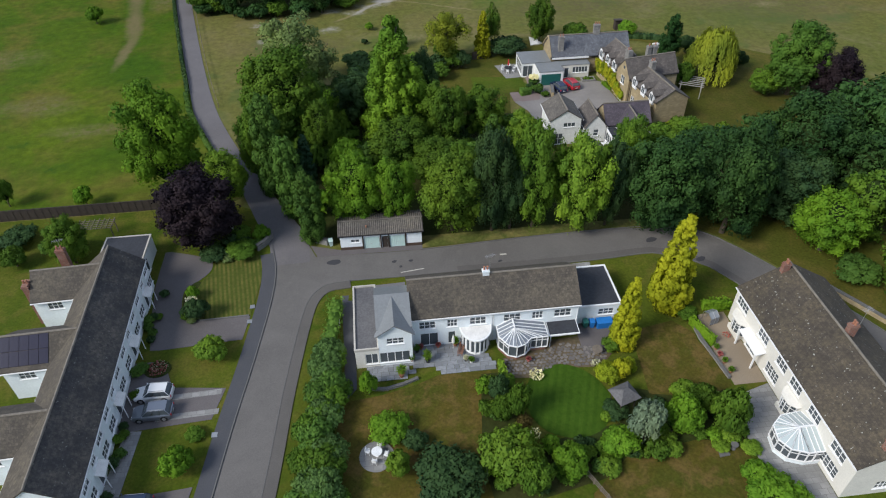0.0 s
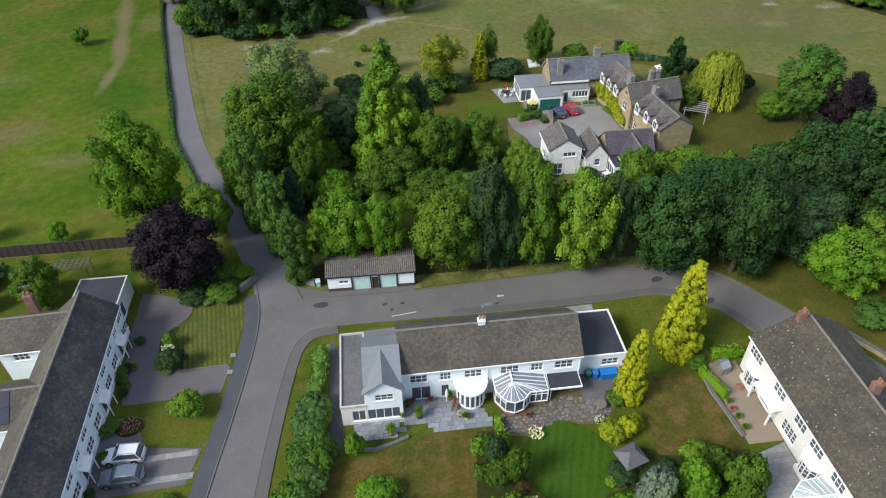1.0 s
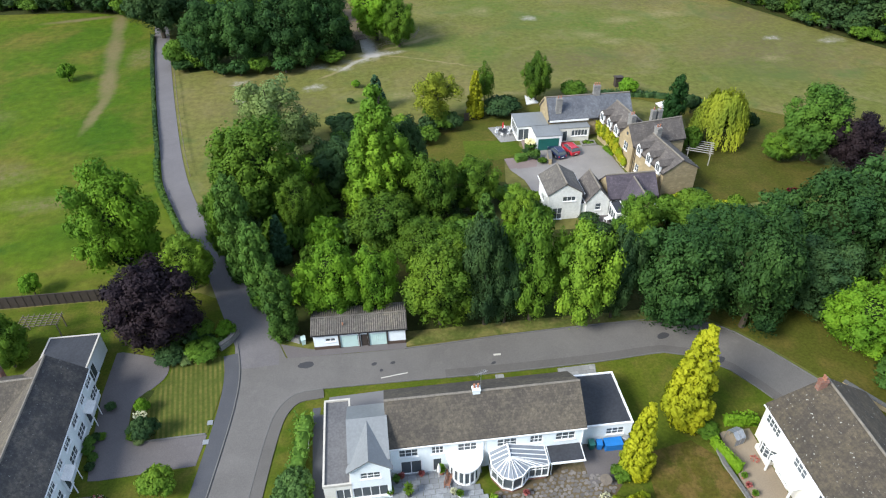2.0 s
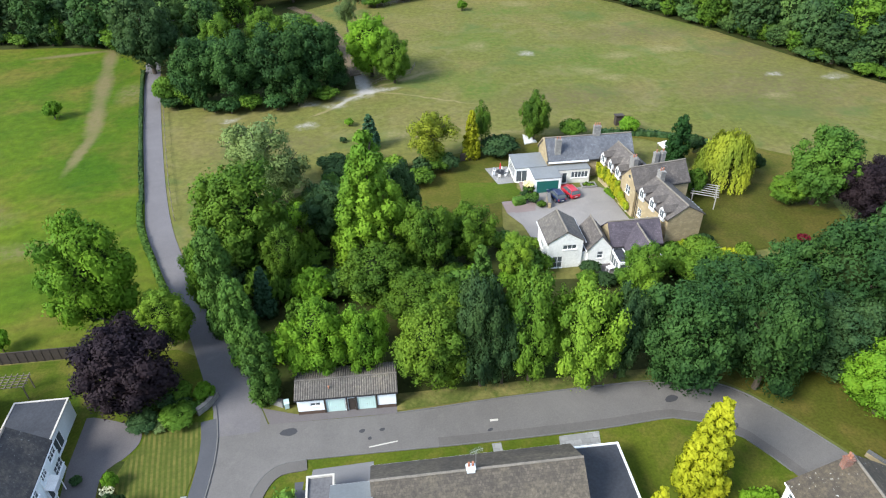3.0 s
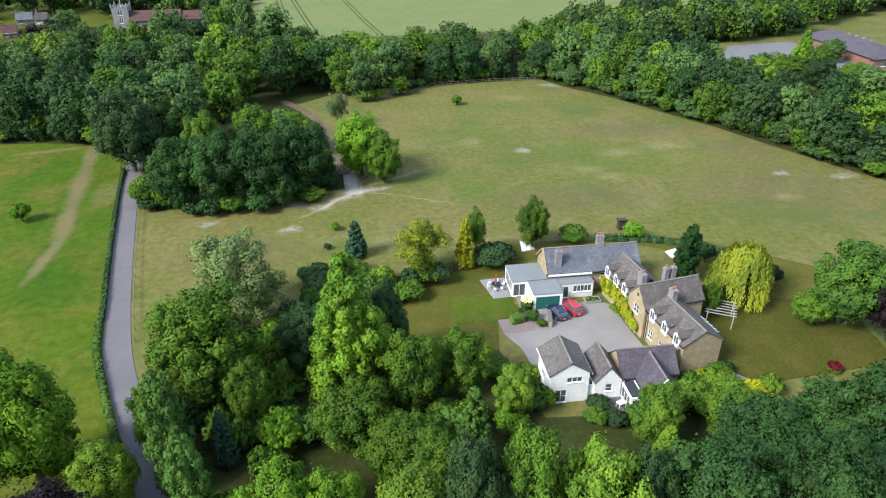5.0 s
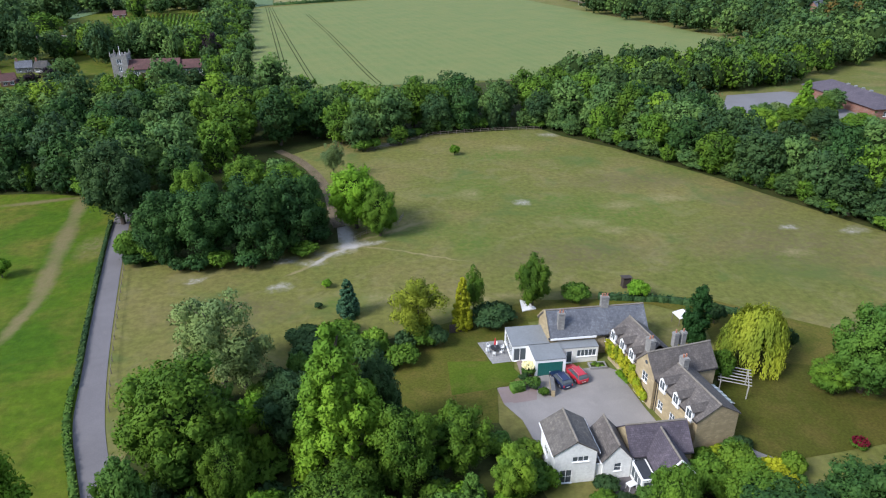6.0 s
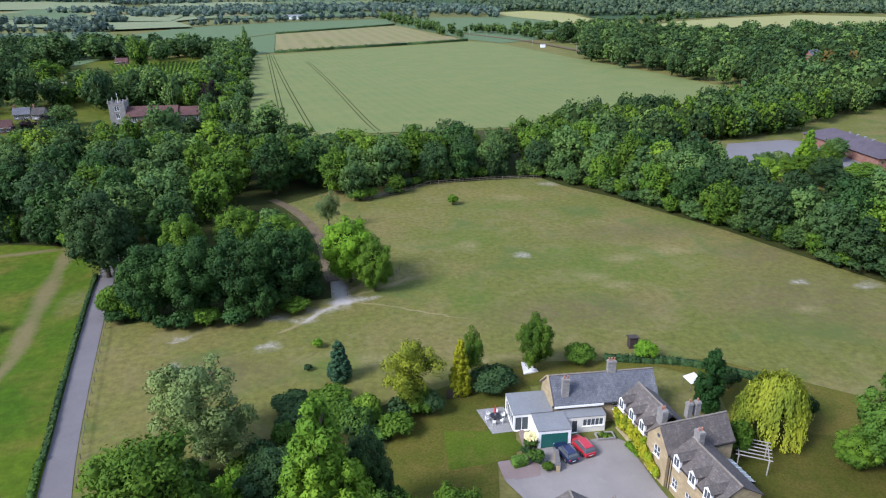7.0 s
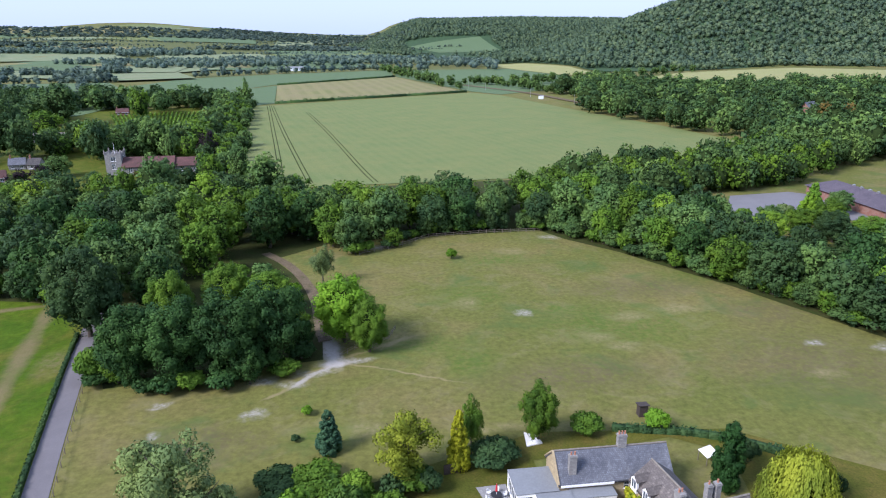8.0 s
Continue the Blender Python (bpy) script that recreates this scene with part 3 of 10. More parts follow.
def mesh_of(name, shape, mat, smooth=False):
    me = bpy.data.meshes.new(name)
    me.from_pydata(shape.v, [], shape.f)
    me.update()
    uv = me.uv_layers.new(name="UVMap")
    for p in me.polygons:
        n = p.normal
        if abs(n.z) > 0.97:
            t, b = Vector((1, 0, 0)), Vector((0, 1, 0))
        else:
            t = Vector((-n.y, n.x, 0)).normalized()
            b = n.cross(t)
        for i in p.loop_indices:
            co = me.vertices[me.loops[i].vertex_index].co
            uv.data[i].uv = (co.dot(t), co.dot(b))
        p.use_smooth = smooth
    for m in (mat if isinstance(mat, (list, tuple)) else [mat]):
        me.materials.append(m)
    return me


def part(name, shape, mat, parent, label="", smooth=False):
    """One mesh object under a thing or under a part."""
    ob = new(name, mesh_of(name, shape, mat, smooth))
    ob.parent = parent
    return tagged(ob, label)


def solid(name, shape, mat, label, category, group="", kind="", m=None, smooth=False):
    """A top-level thing of one mesh."""
    ob = new(name, mesh_of(name, shape, mat, smooth))
    if m is not None:
        ob.matrix_world = m
    return tagged(ob, label, category, group, kind)


def thing(name, m, label, category, group=""):
    """A top-level thing of several parts: an Empty at its base."""
    ob = new(name)
    ob.empty_display_size = 0.3
    ob.matrix_world = m
    return tagged(ob, label, category, group)


def ribbon(points, half, z, wobble=0.0):
    """A flat strip along a line; half: half its width, one number or one a point."""
    pts = [Vector((x, y, 0)) for x, y in points]
    lw = half if isinstance(half, (list, tuple)) else [half] * len(pts)
    out = []
    for i, p in enumerate(pts):
        d = (pts[min(i + 1, len(pts) - 1)] - pts[max(i - 1, 0)]).normalized()
        s = Vector((-d.y, d.x, 0)) * lw[i]
        out.append(((p + s).x, (p + s).y, (p - s).x, (p - s).y))
    sh = Shape()
    for a, b in zip(out, out[1:]):
        sh.add([(a[0], a[1], z), (b[0], b[1], z), (b[2], b[3], z), (a[2], a[3], z)], [(3, 2, 1, 0)])
    return sh


def smooth_line(points, step=2.0):
    """A rounded line through the given corners (Catmull-Rom)."""
    p = [Vector((x, y, 0)) for x, y in points]
    p = [p[0] * 2 - p[1]] + p + [p[-1] * 2 - p[-2]]
    out = []
    for i in range(1, len(p) - 2):
        n = max(1, int((p[i + 1] - p[i]).length / step))
        for k in range(n):
            t = k / n
            q = 0.5 * (2 * p[i] + (p[i + 1] - p[i - 1]) * t + (2 * p[i - 1] - 5 * p[i] + 4 * p[i + 1] - p[i + 2]) * t * t + (3 * p[i] - p[i - 1] - 3 * p[i + 1] + p[i + 2]) * t ** 3)
            out.append((q.x, q.y))
    return out + [(p[-2].x, p[-2].y)]


def flat(name, ring, z, mat, label, category="ground", drop=0.0):
    """A patch of ground as a polygon at height z; drop makes it a real slab."""
    area = sum(a[0] * b[1] - b[0] * a[1] for a, b in zip(ring, ring[1:] + ring[:1]))
    ring = ring if area > 0 else ring[::-1]
    top = [(x, y, z) for x, y in ring]
    sh = Shape().slab(top, drop) if drop else Shape().add(top, [tuple(range(len(top)))])
    return solid(name, sh, mat, label, category, kind="structure")


def blob(cx, cy, rx, ry, turn=0.0, rough=0.15, n=28, seed=1):
    """An uneven oval outline."""
    rnd = random.Random(seed)
    ph = [rnd.uniform(0, 6.28) for _ in range(4)]
    out = []
    for i in range(n):
        a = 2 * math.pi * i / n
        k = 1 + rough * (math.sin(2 * a + ph[0]) * 0.5 + math.sin(3 * a + ph[1]) * 0.4 + math.sin(5 * a + ph[2]) * 0.3 + math.sin(8 * a + ph[3]) * 0.2)
        x, y = rx * k * math.cos(a), ry * k * math.sin(a)
        out.append((cx + x * math.cos(turn) - y * math.sin(turn), cy + x * math.sin(turn) + y * math.cos(turn)))
    return out

# ---------------------------------------------------------------- the lie of the land
def rise(a, b, v):
    t = min(1.0, max(0.0, (v - a) / (b - a)))
    return t * t * (3 - 2 * t)


def land(x, y):
    """Height of the ground: level by the village, a wooded hill to the east of the valley, low downs to the north-west."""
    if y < 800:
        return 0.0
    rough = 1 + 0.16 * noise.noise((x * 0.002, y * 0.002, 3.0))
    hill = 146 * rise(-220, 430, x - 0.33 * y) * rise(1150, 1620, y) * rough
    spur = 108 * rise(-20, 300, x) * rise(1900, 2800, y) * rough
    west = rise(1300, 3700, y) * rise(-200, 1200, -x) * (62 + 40 * noise.noise((x * 0.0011, y * 0.0011, 7.0)))
    far = 52 * rise(2500, 4200, y)
    return max(hill, spur, west + far * 0.8, far) + 1.5 * rise(900, 1400, y) * noise.noise((x * 0.006, y * 0.006, 1.0))


def ground_sheet():
    ys = [-420, -200, -90] + [i * 30.0 for i in range(-1, 26)] + [780 + 45.0 * i for i in range(1, 36)] + [2400 + 120.0 * i for i in range(1, 21)]
    us = [i / 60 for i in range(-60, 61)]
    v, f = [], []
    for y in ys:
        half = 420 + max(0, y) * 0.86
        for u in us:
            x = half * u + 0.07 * y
            v.append((x, y, land(x, y)))
    n = len(us)
    for j in range(len(ys) - 1):
        for i in range(n - 1):
            a = j * n + i
            f.append((a, a + 1, a + n + 1, a + n))
    return Shape().add(v, f)


ground_mat = M["meadow"]
ground = solid("ground", ground_sheet(), ground_mat, "olive and straw coloured grassland reaching to the hills", "ground", kind="structure", smooth=True)

# pasture west of the lane, and the lane itself
LANE = smooth_line([(-13.0, 68.0), (-13.4, 72.4), (-15.8, 78.0), (-19.6, 86.6), (-23.8, 95.4), (-27.4, 103.7), (-30.4, 111.5), (-33.2, 122.0), (-37.8, 141.0), (-42.8, 163.0), (-47.2, 184.0), (-50.0, 200.0), (-52.0, 230.0), (-50.0, 262.0)])
LANE_HALF = [2.6 - 0.85 * min(1, max(0, (y - 74) / 14)) + 0.2 * math.exp(-((y - 112) / 7) ** 2) for x, y in LANE]
west = [(x - w - 1.9, y) for (x, y), w in zip(LANE, LANE_HALF) if 84 < y < 200]
flat("pasture", west + [(-75, 205), (-150, 210), (-330, 190), (-330, 84), (-40, 83)], 0.022, M["pasture"], "bright green sheep-cropped pasture beside the lane")
verge = [(x - w, y) for (x, y), w in zip(LANE, LANE_HALF) if 84 < y < 200]
flat("verge", verge + [(x - w - 1.95, y) for (x, y), w in zip(LANE, LANE_HALF) if 84 < y < 200][::-1], 0.04, M["pasture"], "narrow grass verge of the lane")
solid("lane", ribbon(LANE, LANE_HALF, 0.06), M["lane"], "pale worn single-track lane between hedge and fence", "road", kind="structure")

# woodland floor and gardens under the trees
flat("wood_floor", [(-12, 74), (-15, 80), (-20, 91), (-24, 101), (-22, 116), (-6, 120), (16, 128), (24, 122), (24, 104), (27, 90), (40, 89), (56, 88), (90, 92), (120, 100), (120, 60), (60, 55), (52, 62), (45, 68), (38, 71.5), (-8, 71.5)], 0.05, M["wood_floor"], "shaded leaf-strewn woodland floor")
flat("wood_floor_north", [(-51.5, 199), (-36, 158), (2, 164), (1, 182), (-3, 200), (-8, 214), (-14, 226), (2, 240), (29, 242), (66, 244), (71, 234), (83, 219), (92, 203), (100, 190), (106, 177), (115, 159), (135, 125), (175, 150), (150, 215), (128, 240), (126, 300), (200, 305), (215, 330), (-22, 312), (-45, 380), (-150, 420), (-260, 330), (-230, 215), (-75, 204)], 0.05, M["wood_floor"], "shaded woodland floor north of the paddock")
flat("garden_lawn_north", [(10, 104), (24, 104), (25.2, 111), (28, 112), (29, 117), (28.6, 123), (33.8, 123), (33.8, 128), (56, 131), (63, 126), (61, 117), (57, 110), (59, 102), (75, 98), (80, 104), (84, 118), (66, 132), (36, 135), (16, 128), (9, 112)], 0.07, M["olive_lawn"], "mown lawn round the stone house")
flat("garden_lawn_east", [(54, 92), (78, 94), (80, 108), (62, 114), (55, 106), (53.5, 97)], 0.08, M["dull_lawn"], "dry lawn beside the stone house")

# the estate: one lawn sheet below roads, drives and houses
flat("estate_lawn", [(-46, 12), (64, 12), (64, 40), (53, 55), (46, 62), (41, 66), (34, 68.5), (-8, 68), (-15, 71), (-16, 79), (-22, 82.6), (-62, 82.6), (-62, 12)], 0.03, M["lawn"], "mown lawns of the housing estate")

# ---------------------------------------------------------------- estate roads, kerbs, pavements, drives
KERB_W = smooth_line([(-21.5, 12), (-18.6, 35.1), (-17.4, 44.1), (-16.2, 51.7), (-14.9, 62.0), (-14.9, 68.0), (-15.9, 73.0)])
KERB_E = smooth_line([(-17.0, 12), (-13.9, 34.6), (-12.6, 47.0), (-11.1, 57.6), (-10.0, 61.4), (-8.1, 63.3), (-5.1, 63.7)], 0.8)
CROSS_S = smooth_line([(-5.1, 63.7), (2.2, 63.6), (14.0, 63.4), (27.0, 63.5), (35.3, 63.9), (38.8, 62.8), (41.8, 60.2), (43.6, 57.4), (47.0, 51.0), (52.5, 41.0), (57.0, 30.0)])
CROSS_N = smooth_line([(-9.6, 69.0), (4.6, 68.7), (17.3, 69.3), (31.0, 69.6), (37.3, 69.3), (42.0, 68.3), (45.2, 65.9), (47.3, 63.2), (49.8, 59.4), (52.4, 55.2), (56.2, 49.0), (63.0, 35.0)])
road_ring = KERB_E + CROSS_S[1:] + CROSS_N[::-1] + [(-10.6, 71.6), (-11.0, 73.0)] + KERB_W[::-1]
flat("road", road_ring, 0.05, M["road"], "worn grey-brown tarmac estate road", "road")


def kerb_line(name, line, label):
    """Kerb stones, each a stone of its own, with open joints."""
    k = tagged(new(name), label, "kerb", kind="structure")
    k.empty_display_size = 0.3
    acc = 0
    for a, b in zip(line, line[1:]):
        a, b = Vector((*a, 0)), Vector((*b, 0))
        n = max(1, round((b - a).length / 1.8))
        for i in range(n):
            p, q = a.lerp(b, (i + 0.01) / n), a.lerp(b, (i + 0.99) / n)
            d = (q - p).normalized() * 0.5
            s = Vector((-d.y, d.x, 0)) * 0.12
            part("kerb_stone", Shape().slab([tuple(p - s + Vector((0, 0, 0.16))), tuple(q - s + Vector((0, 0, 0.16))), tuple(q + s + Vector((0, 0, 0.16))), tuple(p + s + Vector((0, 0, 0.16)))], 0.16), M["kerb"], k)


def beside(line, off):
    out = []
    for i, p in enumerate(line):
        a, b = Vector(line[max(i - 1, 0)]), Vector(line[min(i + 1, len(line) - 1)])
        d = (b - a).normalized()
        out.append((p[0] - d.y * off, p[1] + d.x * off))
    return out


flat("pavement_west", KERB_W[:-1] + beside(KERB_W, 1.75)[:-1][::-1], 0.13, M["path"], "dark tarmac pavement beside the road", "pavement", 0.12)
flat("pavement_east", KERB_E + beside(KERB_E, -1.35)[::-1], 0.13, M["worn_path"], "brown tarmac pavement beside the road", "pavement", 0.12)
kerb_line("kerb_west", KERB_W, "grey concrete kerb stones")
kerb_line("kerb_east", KERB_E, "grey concrete kerb stones")
kerb_line("kerb_south", [p for p in CROSS_S if p[0] < 45], "grey concrete kerb stones")
kerb_line("kerb_north", [p for p in CROSS_N if p[0] > 4], "grey concrete kerb stones")
band = [p for p in CROSS_S if 8 < p[0] < 50]
flat("tarmac_band", band + beside(band, 1.25)[::-1], 0.055, M["worn_path"], "strip of darker tarmac along the kerb", "road")
flat("east_verge", [(43.0, 68.6), (45.6, 66.2), (47.8, 63.4), (50.3, 59.6), (52.9, 55.4), (56.8, 49.2), (63.6, 35.2), (74, 38), (72, 60), (62, 69), (50, 71.5), (44, 71.5)], 0.064, M["olive_lawn"], "rough olive lawn across the cross road")
flat("north_verge", [(4.8, 69.0), (17.3, 69.5), (31, 69.8), (37.3, 69.0), (39, 70.5), (30, 71.5), (5, 71.5)], 0.12, M["dry_patch"], "dry grassy verge")
flat("garage_apron", [(-9.4, 68.95), (4.8, 68.65), (4.9, 69.9), (-6.5, 70.0), (-10.4, 71.4)], 0.09, M["drive"], "crumbling stony apron before the garage", "pavement")
for k, (x, y, w, d) in enumerate(((-7.2, 67.6, 2.0, 1.0), (3.0, 66.6, 0.6, 0.45), (0.8, 66.7, 0.7, 0.5), (36.2, 66.6, 1.6, 1.0), (41.3, 61.9, 1.4, 0.9), (14.8, 65.0, 0.7, 0.35), (1.6, 65.6, 0.5, 0.4))):
    flat("tarmac_repair", blob(x, y, w / 2, d / 2, 0.1 * k, 0.12, 16, k), 0.056, M["patch"], "dark tarmac repair in the road", "road")
flat("road_marking", [(1.5, 64.35), (4.6, 64.75), (4.6, 64.9), (1.5, 64.5)], 0.058, M["edge_render"], "worn white road line", "road")
flat("road_marking", [(15.0, 66.1), (15.9, 66.1), (15.9, 66.4), (15.0, 66.4)], 0.058, M["edge_render"], "worn white paint patch on the road", "road")
for x, y in ((-17.3, 58.0), (-19.3, 42.2), (-17.2, 60.5)):
    solid("manhole_cover", Shape().box(x - 0.3, x + 0.3, y - 0.3, y + 0.3, 0.13, 0.145), M["steel"], "pale square manhole cover in the pavement", "manhole cover")

# drives of the terrace
flat("driveway", smooth_line([(-28.4, 54.8), (-27.3, 54.7)]) + [(-17.9, 55.2), (-17.3, 59.0), (-24.1, 58.9)] + smooth_line([(-25.2, 59.4), (-25.9, 61.2), (-26.1, 64.6), (-24.7, 66.1), (-23.5, 67.6), (-23.2, 69.0), (-23.8, 70.3), (-26.3, 71.6), (-29.2, 72.6)], 0.6) + [(-30.0, 72.6), (-30.0, 66.0), (-29.3, 60.0)], 0.07, M["drive"], "brown tarmac driveway with rounded edge", "driveway")
flat("driveway", [(-29.6, 43.6), (-19.9, 44.2), (-18.9, 48.2), (-24.8, 49.0), (-26.4, 53.0), (-29.7, 53.0)], 0.075, M["drive"], "brown tarmac parking bay", "driveway")
for y0, x0 in ((47.2, -25.5), (44.6, -25.8)):
    flat("paving_strip", [(x0, y0), (-19.3, y0 + 0.25), (-19.25, y0 + 0.95), (x0, y0 + 0.75)], 0.09, M["paving"], "pale paved wheel track", "driveway")
flat("garden_path", [(-29.5, 34), (-27.6, 34), (-26.9, 43.6), (-28.6, 43.8)], 0.08, M["paving"], "stone paved path along the terrace", "path")
flat("striped_lawn", [(-17.3, 59.15), (-16.15, 68.1), (-16.6, 70.3), (-23.3, 70.55)] + smooth_line([(-22.9, 69.0), (-23.1, 67.6), (-24.2, 66.0), (-24.7, 63.3), (-22.9, 60.8), (-22.7, 59.15)], 0.6), 0.08, M["stripe_lawn"], "lawn mown in yellow-green stripes")
flat("drive_border", smooth_line([(-22.8, 59.1), (-23.0, 60.8), (-24.7, 63.2), (-24.2, 66.0), (-24.8, 66.1), (-25.9, 64.6), (-25.8, 61.2), (-25.1, 59.4), (-24.0, 59.0)], 0.6), 0.086, M["wood_floor"], "dark soil of the drive border")
flat("lower_drive", [(-27.4, 36.0), (-20.6, 36.5), (-21.2, 33.0), (-28.0, 32.0)], 0.085, M["drive"], "brown tarmac driveway", "driveway")

# back gardens of the corner houses
flat("back_lawn", [(-6.5, 24), (11.0, 24), (11.0, 46.9), (4.4, 47.0), (2.0, 46.0), (-2.2, 45.0), (-6.8, 44.5)], 0.07, M["dry_lawn"], "patchy dry lawn")
flat("round_lawn", blob(17.9, 41.9, 4.5, 4.9, 0.2, 0.03, 40, 3), 0.09, M["green_lawn"], "well watered dark green oval lawn")
flat("lower_lawn", [(16, 18), (34, 18), (34, 34), (30, 35.5), (22, 34.5), (17.5, 31)], 0.085, M["dry_lawn"], "dry brown lawn")
flat("middle_lawn", [(27.6, 49.2), (33.5, 50.2), (36.0, 46.5), (36.2, 41.5), (32.5, 40.3), (26.8, 41.6)], 0.085, M["dry_lawn"], "dry brown lawn between the houses")
flat("east_drive", [(36.6, 52.2), (40.0, 52.2), (40.1, 41.5), (36.4, 41.5), (36.2, 46.5)], 0.10, M["sand"], "pale sandy gravel drive", "driveway")
flat("east_terrace", [(35.4, 40.0), (40.1, 41.3), (40.1, 27.5), (35.2, 27.5), (34.6, 34)], 0.10, M["paving"], "grey stone terrace", "patio")
flat("border_soil", [(9.2, 46.5), (11.4, 46.5), (12.6, 43), (12.8, 36.8), (22.5, 38.4), (24, 43), (27, 42), (36.2, 41.0), (35, 34.2), (22, 33.0), (8.2, 30.2), (7.6, 36)], 0.075, M["wood_floor"], "dark soil of the planted borders")
flat("hedge_soil", [(-12.3, 24), (-7.0, 24), (-6.6, 44), (-5.4, 51), (-5.3, 60.5), (-7.6, 61.4), (-9.6, 58.2), (-10.5, 50)], 0.06, M["lawn"], "rough grass strip under the roadside hedge")
flat("side_path", [(-6.0, 44.5), (-4.6, 46.2), (-4.6, 61.0), (-6.2, 61.0), (-5.9, 50)], 0.085, M["path"], "dark path beside the house", "path")
flat("bin_yard", [(21.4, 47.8), (27.5, 48.4), (27.5, 52.5), (21.4, 52.5)], 0.095, M["drive"], "brown paved yard", "patio")
flat("front_verge", [(-5.4, 60.0), (21, 60.2), (27.5, 60.8), (34.5, 62.8), (27, 63.2), (2.2, 62.9), (-5.1, 62.5)], 0.10, M["lawn"], "mown grass strip in front of the houses")
flat("front_pad", [(-4.9, 59.7), (1.7, 59.7), (1.9, 62.5), (-4.4, 62.3)], 0.113, M["concrete"], "pale concrete pad in front of the extension", "driveway")
flat("front_drive", [(21.5, 60.0), (26.0, 60.3), (26.5, 63.2), (22.0, 63.1)], 0.115, M["paving"], "cracked stone drive to the garage", "driveway")
flat("front_path", [(14.6, 59.0), (15.6, 59.0), (15.6, 63.1), (14.6, 63.1)], 0.115, M["paving"], "stone path to the road", "path")
flat("dry_side_lawn", [(27.0, 41.4), (34.8, 42.0), (35.1, 49.4), (33.2, 51.6), (27.7, 50.6)], 0.118, M["dry_lawn"], "parched brown lawn between border and drive")
flat("side_lawn", [(27.6, 49), (39.5, 53), (40.2, 58), (38, 62), (34.5, 63.4), (28, 62.9)], 0.105, M["lawn"], "mown green lawn beside the golden conifers")

# the yard of the stone house
flat("yard", [(25.2, 111.2), (29.2, 111.3), (30.6, 113.0), (42.0, 114.5), (43.6, 113.0), (44.4, 104.0), (45.4, 97.2), (28.2, 97.0), (27.2, 104.0), (25.5, 107.5)], 0.10, M["gravel"], "pale gravel yard", "yard")
flat("pink_paving", [(26.8, 107.6), (30.2, 107.9), (31.0, 111.4), (30.2, 117.6), (29.4, 117.2), (29.2, 111.4), (25.4, 111.3)], 0.12, M["pink_paving"], "pink block paving beside the yard", "patio")
flat("white_paving", [(25.4, 107.8), (27.6, 107.9), (27.4, 111.0), (25.2, 110.9)], 0.13, M["pink_paving"], "pale pink concrete pad", "patio")
flat("cottage_terrace", [(35.0, 89.6), (39.6, 90.0), (38.6, 92.4), (34.4, 92.4)], 0.10, M["drive"], "dark brown paved terrace", "patio")
flat("east_path", [(52.6, 96.0), (54.5, 93.0), (56.5, 91.5), (57.2, 92.2), (55.0, 94.2), (53.4, 96.6)], 0.12, M["gravel"], "pale gravel path", "path")

flat("garden_strip", [(19.0, 118.6), (24.0, 118.0), (28.0, 117.3), (29.4, 113.6), (25.5, 111.5), (23.6, 111.1), (18.6, 110.5)], 0.085, M["fresh_lawn"], "fresh green mown lawn beside the yard")
# tracks and worn places in the paddock
TRACK = smooth_line([(2.2, 172.0), (1.2, 176.0), (0.6, 181.5), (-1.1, 194.8), (-4.5, 208.0), (-9.8, 221.0), (-17.0, 232.0)])
solid("track", ribbon(TRACK, [1.3] * len(TRACK), 0.09), M["soil"], "sandy farm track", "track", kind="structure")

# ---------------------------------------------------------------- houses
def wall(parent, p0, p1, z0, z1, openings, mat, thick=0.28, name="wall"):
    """A wall from p0 to p1, its outer face on the right of that way, with real openings (u0, u1, v0, v1)."""
    a, b = Vector((*p0, 0)), Vector((*p1, 0))
    d = (b - a).normalized()
    n = Vector((d.y, -d.x, 0))
    ln = (b - a).length
    us = sorted({0.0, ln, *[u for o in openings for u in o[:2]]})
    vs = sorted({z0, z1, *[v for o in openings for v in o[2:4]]})
    def at(u, v, k):
        q = a + d * u - n * k
        return (q.x, q.y, v)
    sh = Shape().pierced(us, vs, openings, at, thick)
    return part(name, sh, mat, parent)


